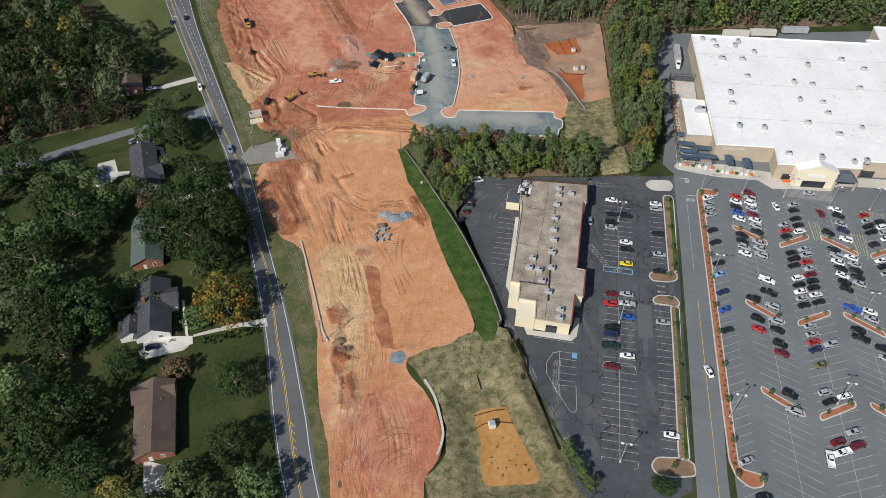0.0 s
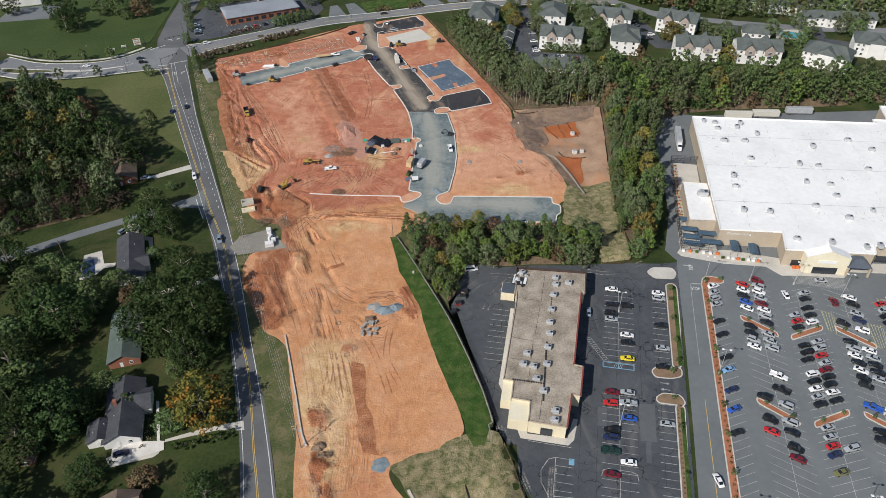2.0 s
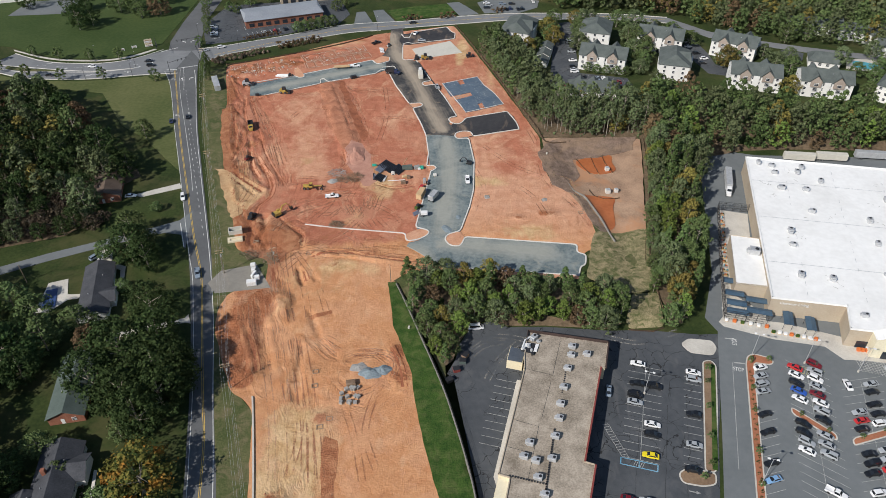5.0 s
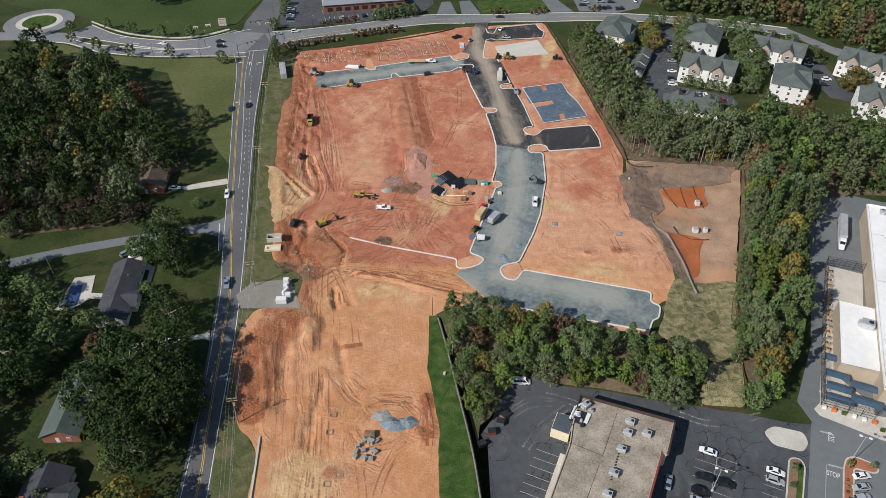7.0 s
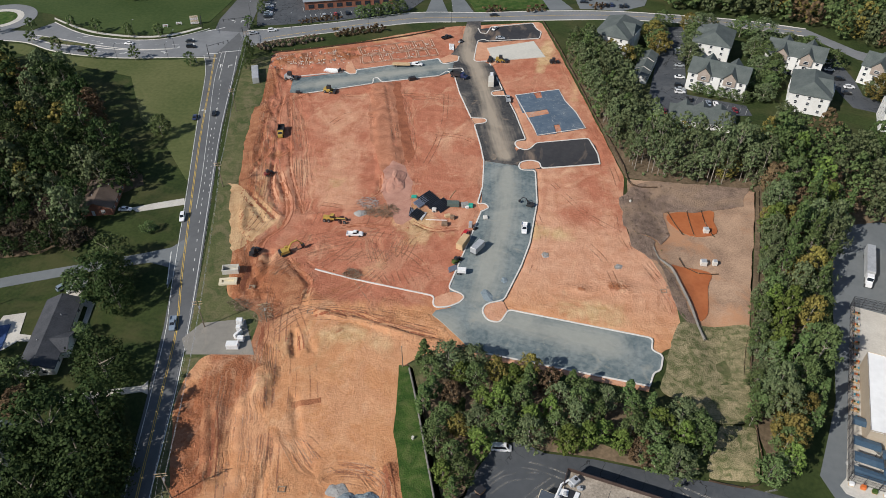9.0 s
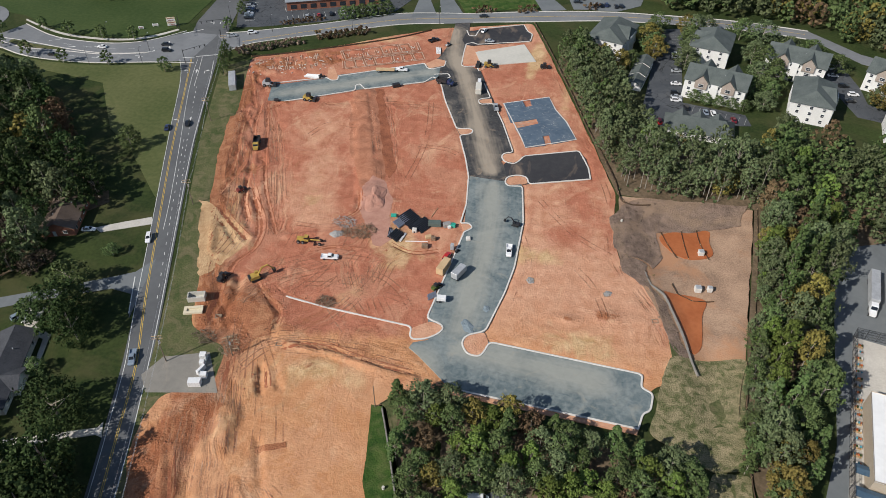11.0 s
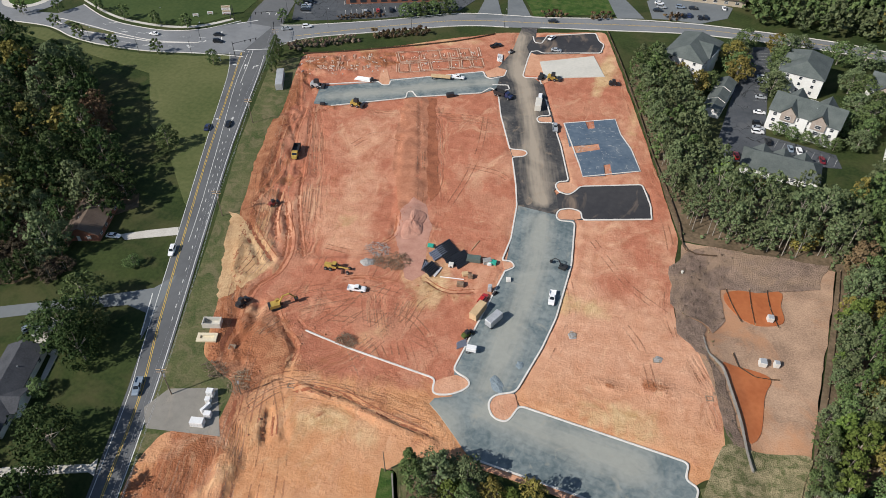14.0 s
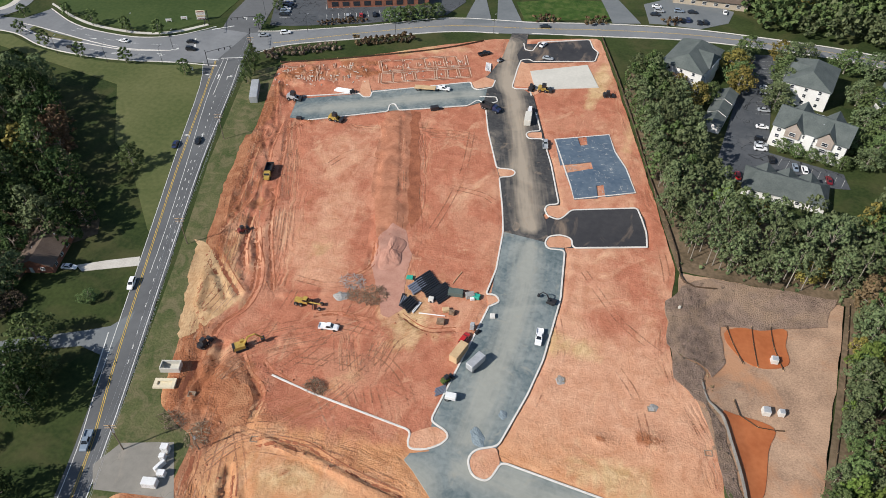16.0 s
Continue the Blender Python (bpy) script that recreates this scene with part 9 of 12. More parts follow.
SH = strip_shops() + LOT_Z - 0.25
for u, v in ((-18.4, 79), (-18.2, 75.3), (-13.5, 77), (-18.6, 69.5), (-18.8, 61.8), (-18.9, 55.3), (-18.6, 50.0), (-18.8, 43.5), (-18.6, 36.0), (-25.4, 39.5), (-26.2, 34.7), (-22.8, 34.2), (-21.4, 29.2), (-18.9, 24.6), (-14.7, 17.5), (-14.7, 14.0)):
    rooftop_unit(*lot(u, v), SH, 1.25, -LOT_TURN)
def kitchen_plant():
    """Extract fans, ducts and a stained grease platform on the roof's corner."""
    t = thing("roof_plant", pose(*lot(-31.2, 77.2), SH, 0, 0, -LOT_TURN), "white-stained kitchen extract plant on the roof's corner", "roof plant")
    bm = bmesh.new()
    box(bm, (-0.6, -1.9, 0.0), (4.4, 4.2, 0.35))
    part("platform", bm, M["black_metal"], t, "dark greasy platform")
    bm = bmesh.new()
    box(bm, (-1.3, -1.2, 0.35), (2.2, 1.8, 0.05), 8)
    box(bm, (1.7, -1.6, 0.35), (1.0, 3.6, 0.08), -4)
    part("drip_sheet", bm, M["white_metal"], t, "white drip sheets")
    for x, y, r in ((-0.8, -1.5, 0.5), (-2.0, -3.0, 0.38), (0.4, -3.2, 0.42)):
        bm = bmesh.new()
        box(bm, (x, y, 0.35), (r * 1.7, r * 1.7, 0.5))
        fan = part("fan_base", bm, M["metal"], t)
        bm = bmesh.new()
        rod(bm, (x, y, 0.85), (x, y, 1.15), r, r * 0.8, 12)
        rod(bm, (x, y, 1.15), (x, y, 1.3), r * 0.45, r * 0.3, 10)
        part("fan_cowl", bm, M["metal"], fan)
    bm = bmesh.new()
    rod(bm, (-2.3, 0.6, 0.6), (-2.6, -3.6, 0.6), 0.28, 0.28, 8)
    rod(bm, (-2.3, 0.6, 0.6), (-1.0, 2.4, 0.6), 0.28, 0.28, 8)
    part("duct", bm, M["white_metal"], t, "pale round duct")
    bm = bmesh.new()
    box(bm, (1.0, -4.4, 0.0), (0.9, 0.8, 0.8), 20)
    part("plant_box", bm, M["black_metal"], t)


kitchen_plant()
rooftop_unit(*lot(-30.9, 79.6), SH, 1.35, 60 - LOT_TURN)
rooftop_unit(*lot(-29.2, 78.6), SH, 0.7, 20 - LOT_TURN)


# the big store
WE1 = Vector((math.cos(radians(5.0)), math.sin(radians(5.0))))
WE2 = Vector((-math.sin(radians(1.9)), math.cos(radians(1.9))))


def store(s, n):
    p = Vector((44.3, 117.0)) + WE1 * s + WE2 * n
    return lot(p.x, p.y)


def big_store():
    ST = 8.0
    t = thing("store_building", pose(0, 0, LOT_Z), "huge flat-roofed store with a white roof and tan walls", "building")
    foot = [store(0, 92), (store(0, 0)), store(24, 0), store(23, -11), store(56, -11), store(57, -6), store(140, -6), store(140, 110), store(95, 110), store(94, 95.5), store(87, 95.5), store(87, 92)]
    foot = foot[::-1]
    bm = bmesh.new()
    prism(bm, foot, -0.3, ST, False)
    part("wall", bm, M["tan_wall"], t)
    bm = bmesh.new()
    prism(bm, foot, ST - 0.4, ST - 0.12)
    part("roof", bm, M["white_roof"], t, "bright white membrane roof")
    rs = random.Random(77)
    bm = bmesh.new()
    for k in range(46):
        u, v = rs.uniform(4, 132), rs.choice((18, 38, 58, 78)) + rs.uniform(-7, 7)
        for n in range(rs.randint(2, 5)):
            a = Vector(store(u + rs.uniform(-2.5, 2.5), v + rs.uniform(-2, 2)))
            b = a + Vector((rs.uniform(-1.4, 1.4), rs.uniform(-1.4, 1.4)))
            ribbon(bm, [a, (a + b) / 2 + Vector((0.1, 0.15)), b], rs.uniform(0.08, 0.28), ST - 0.112)
    part("roof_stain", bm, M["roof_stain"], t, "grey water stains on the white roof")
    bm = bmesh.new()
    for a, b in zip(foot, foot[1:] + foot[:1]):
        a, b = Vector(a), Vector(b)
        c, d = (a + b) / 2, b - a
        box(bm, (c.x, c.y, ST - 0.4), (d.length + 0.4, 0.4, 0.75), math.degrees(math.atan2(d.y, d.x)))
    part("parapet", bm, M["white_roof"], t, "white parapet")
    # the lower western block
    west = [store(-10.4, 36), store(-10.6, 8), store(0, 8), store(0, 35.5)]
    bm = bmesh.new()
    prism(bm, west, -0.3, 6.2, False)
    block = part("garden_block", bm, M["tan_wall"], t, "lower garden block")
    bm = bmesh.new()
    prism(bm, west, 5.7, 5.95)
    part("garden_roof", bm, M["white_roof"], block)
    # entrance: gabled front, slate canopy
    bm = bmesh.new()
    mid = Vector(store(38, -13))
    ang = -LOT_TURN + 5.0
    box(bm, (mid.x, mid.y, -0.2), (16, 4, 8.3), ang)
    gr = Matrix.Rotation(radians(ang), 3, "Z")
    for s in (-2.05, 2.05):
        pts = [gr @ Vector(q) + Vector((mid.x, mid.y, 0)) for q in ((-8, s, 8.1), (8, s, 8.1), (0, s, 11.0))]
        bm.faces.new([bm.verts.new(q) for q in pts])
    front = part("entrance_front", bm, M["pale_stucco"], t, "pale yellow gabled entrance")
    bm = bmesh.new()
    for s in (-1, 1):
        a = [gr @ Vector(q) + Vector((mid.x, mid.y, 0)) for q in ((s * 8.2, -2.2, 8.0), (s * 8.2, 2.2, 8.0), (0, 2.2, 11.1), (0, -2.2, 11.1))]
        quad(bm, a)
    part("gable_cap", bm, M["white_roof"], front)
    bm = bmesh.new()
    c = Vector(store(38, -15.1))
    box(bm, (c.x, c.y, 0), (9, 0.25, 3.2), ang)
    part("entrance_door", bm, M["dark_glass"], front)
    sign = bmesh.new()
    c = Vector(store(38, -15.15))
    box(sign, (c.x, c.y, 5.4), (6.5, 0.2, 1.2), ang)
    part("sign_band", sign, M["white_metal"], front, "white sign band")
    bm = bmesh.new()
    c = Vector(store(50, -12.5))
    vs = box(bm, (c.x, c.y, 4.3), (9, 7, 2.6), ang, 0.35)
    part("canopy_roof", bm, M["slate_metal"], t, "slate blue hipped canopy roof")
    for a in (-4, 4):
        for b in (-3, 3):
            bm = bmesh.new()
            q = c + Vector((gr @ Vector((a, b, 0))).to_2d())
            box(bm, (q.x, q.y, -0.2), (0.7, 0.7, 4.6), ang)
            part("canopy_post", bm, M["tan_wall"], t)
    for s0, w in ((50, 7.5), (29, 5.0), (62, 5.0)):
        bm = bmesh.new()
        c2 = Vector(store(s0, -11.15 if s0 < 56 else -6.15))
        box(bm, (c2.x, c2.y, 0), (w, 0.25, 3.0), ang)
        part("shop_front", bm, M["dark_glass"], t)
    bm = bmesh.new()
    for s0 in (-2.5, -1.2, 0.2, 1.6):
        c2 = Vector(store(30 + s0, -12.6))
        box(bm, (c2.x, c2.y, 0.05), (1.1, 1.0, 1.1), ang)
    part("stock_rack", bm, M["orange_stock"], t, "orange and blue stock racks")
    # roof seams and drains
    bm = bmesh.new()
    for n in (20, 48, 74):
        ribbon(bm, [store(1, n), store(120, n)], 0.2, ST - 0.10)
    for s in (12, 31, 50, 68, 88):
        for k in range(16):
            if (k * 7 + s) % 5:
                ribbon(bm, [store(s + 0.2 * k, 3 + 5.4 * k), store(s + 0.2 * k + 0.1, 5.2 + 5.4 * k)], 0.12, ST - 0.095)
    part("roof_seam", bm, M["metal"], t, "grey seams and drain lines")
    txt = bpy.data.curves.new("garden_sign", "FONT")
    txt.body, txt.size, txt.extrude = "Outdoor Living", 1.5, 0.03
    txt.materials.append(M["white_metal"])
    ob = new("wall_sign", txt)
    ob.parent = t
    ob.matrix_basis = pose(*store(3.0, -0.25), 5.7, 90, 0, -LOT_TURN + 5.0)
    ob["label"] = "white letters on the garden wall"
    return LOT_Z + ST - 0.12


STZ = big_store()
rs = random.Random(8)
for px in [(129.9, 322.5), (134.9, 320.3), (134.8, 314.9), (134.5, 303.4), (144.0, 302.9), (151.8, 309.7), (141.8, 287.6), (129.7, 273.8), (128.2, 265.4), (126.1, 248.2), (136.5, 247.0), (173.8, 298.0), (161.9, 283.0), (169.9, 281.2), (159.6, 268.6), (169.2, 266.5), (168.2, 258.0), (156.7, 250.7), (166.9, 242.5), (192.1, 303.1), (190.5, 278.1), (178.4, 247.2), (153.4, 226.7), (165.5, 223.9), (170.8, 224.3), (140.9, 229.1), (144.2, 316.0), (147.0, 319.8), (199.6, 294.6)]:
    rooftop_unit(*px, STZ, rs.uniform(1.2, 1.55), -LOT_TURN + rs.choice((0, 90)))
rooftop_unit(*[(113.9, 262.0)][0], LOT_Z + 5.95, 2.2, -LOT_TURN)


def garden_yard():
    """The fenced garden yard: mesh fence on posts, shade roofs, benches of stock."""
    t = thing("garden_fence", pose(0, 0, LOT_Z), "tall black mesh fence round the garden yard", "fence")
    line = [lot(30.0, 177), lot(29.8, 140), lot(30.2, 111), lot(44, 111.5)]
    line2 = [lot(30.0, 177), lot(42, 178)]
    for run in (line, line2):
        for a, b in zip(run[:-1], run[1:]):
            a, b = Vector(a), Vector(b)
            n = int((b - a).length / 3)
            for k in range(n + 1):
                p = a.lerp(b, k / n)
                bm = bmesh.new()
                rod(bm, (p.x, p.y, 0), (p.x, p.y, 4.2), 0.07, 0.07, 6)
                part("post", bm, M["black_metal"], t)
            for z in (0.4, 1.4, 2.4, 3.4, 4.1):
                bm = bmesh.new()
                rod(bm, (*a, z), (*b, z), 0.05, 0.05, 5)
                part("rail", bm, M["black_metal"], t)
            bm = bmesh.new()
            m = int((b - a).length / 0.35)
            for k in range(m):
                p = a.lerp(b, k / m)
                rod(bm, (p.x, p.y, 0.2), (p.x, p.y, 4.1), 0.02, 0.02, 3, False)
            tagged(part("bar_panel", bm, M["black_metal"], t), kind="stuff")
    fill("garden_floor", lots([(30, 177), (30, 111), (44.3, 111.5), (44.3, 117), (33.8, 125), (33.6, 153), (42, 155), (42, 177)]), M["concrete"], 0.06, 6.0, label="pale concrete floor of a garden yard", category="pavement")
    for u, v, w, d in ((32.0, 128.5, 3.6, 2.6), (33.6, 122.0, 6.2, 2.6), (41, 120.2, 7.6, 2.6), (34, 117.0, 6.4, 2.8), (41.3, 114.6, 8, 2.8), (34.2, 112.6, 7, 2.6), (50.5, 113.4, 3.0, 6.4), (57.5, 112.6, 3.0, 6.4)):
        c = thing("shade_roof", pose(*lot(u, v), LOT_Z, 0, 0, -LOT_TURN), "blue-grey metal shade roof on posts over garden stock", "canopy", "garden shade roofs")
        bm = bmesh.new()
        gable(bm, 0, 0, w, d, 3.2, 0.35, 0.1, "x" if w > d else "y")
        part("roof", bm, M["blue_metal"], c)
        for a in (-0.45, 0.45):
            for b in (-0.4, 0.4):
                bm = bmesh.new()
                rod(bm, (w * a, d * b, 0), (w * a, d * b, 3.2), 0.06, 0.06, 6)
                part("post", bm, M["black_metal"], c)
    for k in range(17):
        b = thing("plant_bench", pose(*lot(31.6, 132 + 2.6 * k), LOT_Z + 0.07, 0, 0, -LOT_TURN), "garden bench of potted plants and stock", "bench", "garden benches")
        bm = bmesh.new()
        box(bm, (0, 0, 0), (1.9, 0.9, 0.55))
        part("bench_top", bm, M["wood"] if k % 3 else M["metal"], b)
        for j in range(4):
            bm = bmesh.new()
            box(bm, (-0.7 + 0.45 * j, 0, 0.55), (0.3, 0.5, 0.35 + 0.1 * ((j + k) % 3)), 10 * j, 0.8)
            part("stock", bm, (M["shrub"], M["pool"], M["orange_stock"], M["kerb"], M["mulch"])[(j * 3 + k) % 5], b)
    for k in range(14):
        u = 31 + 2.6 * k if k < 6 else 46 + 1.9 * (k - 6)
        v = 110.2 if k < 6 else 108.3
        b = thing("stock_pallet", pose(*lot(u, v), LOT_Z + 0.15, 0, 0, -LOT_TURN), "pallet of bagged garden goods by the walk", "pallet", "pallets by the store")
        bm = bmesh.new()
        box(bm, (0, 0, 0), (1.2, 1.0, 0.14))
        part("pallet_base", bm, M["wood"], b)
        bm = bmesh.new()
        box(bm, (0, 0, 0.14), (1.1, 0.9, 0.8 + 0.2 * (k % 2)), 3, 0.92)
        part("load", bm, (M["white_metal"], M["orange_stock"], M["lush"], M["white_metal"])[k % 4], b)


garden_yard()

# far side of the cross road: a brick shop block and its car park, the sign by the junction
fill("far_lot", [(-158, 438), (-148, 441), (-118, 455), (-86, 476), (-82, 492), (-95, 520), (-165, 500), (-170, 465)], M["asphalt_old"], 0.04, 8.0, label="dark asphalt car park with white stalls", category="car park")
bm = bmesh.new()
fd = Vector((0.87, 0.49))
for r0, n in (((-136, 452), 15), ((-141, 461), 15)):
    for k in range(n):
        p = Vector(r0) + fd * 2.75 * k
        ribbon(bm, [p, p + Vector((-0.49, 0.87)) * 5.2], 0.14, 0.09)
for k in range(9):
    p = Vector((-165, 466)) + Vector((0.35, -0.93)) * 2.75 * k
    ribbon(bm, [p, p + fd * 5.2], 0.14, 0.09)
structure("stall_markings", bm, M["paint_white"], "white painted parking stalls", "parking marking")
t = thing("brick_shop", pose(-123.5, 482.0, 0, 0, 0, 24.6), "long brick shop building with a grey metal roof", "building")
bm = bmesh.new()
box(bm, (0, 0, -0.3), (48, 21, 5.2))
part("wall", bm, M["brick"], t)
bm = bmesh.new()
gable(bm, 0, 0, 48, 21, 4.9, 1.2, 0.7, "x", 2.0)
part("roof", bm, M["roof_sheet"], t, "grey standing-seam metal roof")
for k in range(9):
    window(t, -20.5 + 5.1 * k, -10.5, 0.8, 3.0, 2.2, "-y", "black_metal")
for x, y, turn, w, d, h in ((-112, 520, 22, 46, 15, 5.0), (-164, 524, 20, 30, 18, 5.0), (-40, 536, 8, 40, 18, 4.5)):
    t = thing("far_shop", pose(x, y, 0, 0, 0, turn), "low flat-roofed shop with a pale roof", "building", "far shops")
    bm = bmesh.new()
    box(bm, (0, 0, -0.3), (w, d, h + 0.3))
    part("wall", bm, M["tan_wall"], t)
    bm = bmesh.new()
    box(bm, (0, 0, h - 0.05), (w + 0.6, d + 0.6, 0.35))
    part("roof", bm, M["white_roof"], t)
    for k in range(int(w / 5)):
        window(t, -w / 2 + 3 + 5 * k, -d / 2, 0.6, 3.2, 2.4, "-y", "black_metal")
for x, y, sx, sz in ((-242.5, 452, 1.2, 1.25), (-246, 458, 1.0, 1.1), (-238, 460, 1.0, 1.0), (-260, 479, 1.3, 1.1), (-254, 484, 1.1, 1.0), (-230, 482, 1.6, 1.3), (-222, 486, 1.4, 1.2), (-213, 475, 1.0, 0.8), (-208, 500, 1.2, 1.0), (-294, 484, 1.2, 0.9)):
    plant("wild" if x < -236 else "green", x, y, sx, sz, group="trees in the field")
plant("rust", -203, 481, 1.5, 1.3, group="trees in the field")
for x, y in ((-179.5, 499), (-173.5, 483), (-168, 468), (-162, 453), (-160.6, 491), (-154.5, 486), (-150, 501), (-157, 512), (-139, 508), (-92, 497), (-88, 505)):
    plant("green", x, y, rng_t.uniform(0.5, 0.75), rng_t.uniform(0.45, 0.65), group="trees by the far car park")
fill("far_drive", [(-76.0, 470.8), (-78.5, 495.7), (-73.4, 497.6), (-63.4, 475.7)] , M["asphalt_grey"], 0.05, 5.0, label="grey asphalt drive", category="road")
fill("far_drive", [(-61.4, 476.4), (-68.3, 499.6), (-62.2, 501.9), (-50.8, 481.6)] , M["asphalt_grey"], 0.05, 5.0, label="grey asphalt drive", category="road")
fill("far_drive", [(-11.8, 495.4), (-21.7, 517.4), (-14.0, 520.3), (0.3, 500.0)] , M["asphalt_grey"], 0.05, 5.0, label="grey asphalt drive", category="road")
fill("far_lot", [(3.9, 501.4), (-1.7, 519.9), (6.4, 528.1), (20.4, 533.5), (39.3, 526.9), (37.8, 514.3), (26.4, 504.2), (11.4, 503.1)] , M["asphalt_grey"], 0.05, 5.0, label="grey asphalt car park", category="car park")
fill("far_turf", [(-59.2, 500.5), (-49.9, 483.1), (-12.0, 500.6), (-13.5, 511.0), (-22.7, 515.7), (-43.3, 509.1)], M["lush"], 0.04, 5.0, label="mown green lawn beside the road", category="grass")
t = thing("clinic", pose(27, 537, 0, 0, 0, 5), "low tan building with a brown hipped roof", "building")
bm = bmesh.new()
box(bm, (0, 0, -0.3), (34, 18, 3.9))
part("wall", bm, M["tan_wall"], t)
bm = bmesh.new()
gable(bm, 0, 0, 34, 18, 3.6, 3.2, 0.8, "x", 6)
part("roof", bm, M["shingle_brown"], t)
for k in range(6):
    window(t, -13 + 5.2 * k, -9, 0.9, 1.8, 1.5, "-y")
t = thing("white_store", pose(-318, 512, 0, 0, 0, 20), "white flat-roofed store at the edge of fields", "building")
bm = bmesh.new()
box(bm, (0, 0, -0.3), (60, 40, 7))
part("wall", bm, M["siding"], t)
bm = bmesh.new()
box(bm, (0, 0, 6.7), (59, 39, 0.2))
part("roof", bm, M["white_roof"], t)
fill("far_lot", [(-300, 470), (-260, 478), (-268, 505), (-300, 495)], M["asphalt_grey"], 0.04, 8.0, label="grey asphalt car park", category="car park")


# ---- vehicles ----
PAINTS = {"w": ((0.80, 0.80, 0.80), "white"), "k": ((0.012, 0.013, 0.015), "black"), "s": ((0.36, 0.38, 0.40), "silver"), "r": ((0.50, 0.025, 0.025), "red"), "d": ((0.17, 0.012, 0.018), "dark red"),
          "b": ((0.03, 0.10, 0.42), "blue"), "n": ((0.02, 0.03, 0.085), "navy"), "g": ((0.015, 0.045, 0.035), "dark green"), "y": ((0.75, 0.60, 0.02), "yellow"), "o": ((0.16, 0.16, 0.06), "olive"),
          "l": ((0.20, 0.36, 0.58), "light blue"), "t": ((0.22, 0.27, 0.33), "grey-blue")}
for key, (col, word) in PAINTS.items():
    M["car_" + key] = plain("car_paint_" + word.replace(" ", "_"), col, 0.28, 0.0, 0.5, coat=0.6)
M["tyre"] = plain("tyre_rubber", (0.02, 0.02, 0.021), 0.9)
M["rim"] = plain("wheel_rim", (0.45, 0.46, 0.48), 0.35, 0.7)
M["car_glass"] = plain("car_glass", (0.015, 0.018, 0.022), 0.05, 0.0, 0.7)
M["machine_yellow"] = surface("machine_yellow", (0.30, 0.19, 0.045), (0.52, 0.36, 0.085), 0.5, 4.0, 0.6)
M["lamp_red"] = plain("red_tail_lamp", (0.35, 0.01, 0.01), 0.2)
M["lamp_clear"] = plain("clear_head_lamp", (0.75, 0.76, 0.78), 0.1)


def loft(bm, rows):
    """A hull through cross sections: x, half width, floor, waist and top heights."""
    last = None
    for x, w, z0, z1, z2 in rows:
        ring = [bm.verts.new((x, s * w * k, z)) for s, k, z in ((-1, 0.9, z0), (-1, 1.0, z1), (-1, 0.86, z2), (1, 0.86, z2), (1, 1.0, z1), (1, 0.9, z0))]
        if last:
            for i in range(6):
                bm.faces.new((last[i], last[(i + 1) % 6], ring[(i + 1) % 6], ring[i]))
        else:
            bm.faces.new(ring[::-1])
        last = ring
    bm.faces.new(last)
    bmesh.ops.recalc_face_normals(bm, faces=bm.faces)


SHAPES = {
    "sedan": dict(L=4.75, W=0.91, hood=0.92, deck=0.98, cab=(-1.85, -0.95, 0.30, 1.15), top=1.45, wheel=0.33),
    "suv": dict(L=4.75, W=0.94, hood=1.08, deck=1.12, cab=(-2.25, -1.95, 0.25, 1.05), top=1.74, wheel=0.37),
    "pickup": dict(L=5.7, W=0.99, hood=1.15, deck=1.10, cab=(-0.75, -0.45, 0.65, 1.35), top=1.84, wheel=0.40),
    "van": dict(L=5.4, W=0.99, hood=1.15, deck=1.2, cab=(-2.6, -2.5, 1.25, 1.95), top=2.1, wheel=0.36),
}


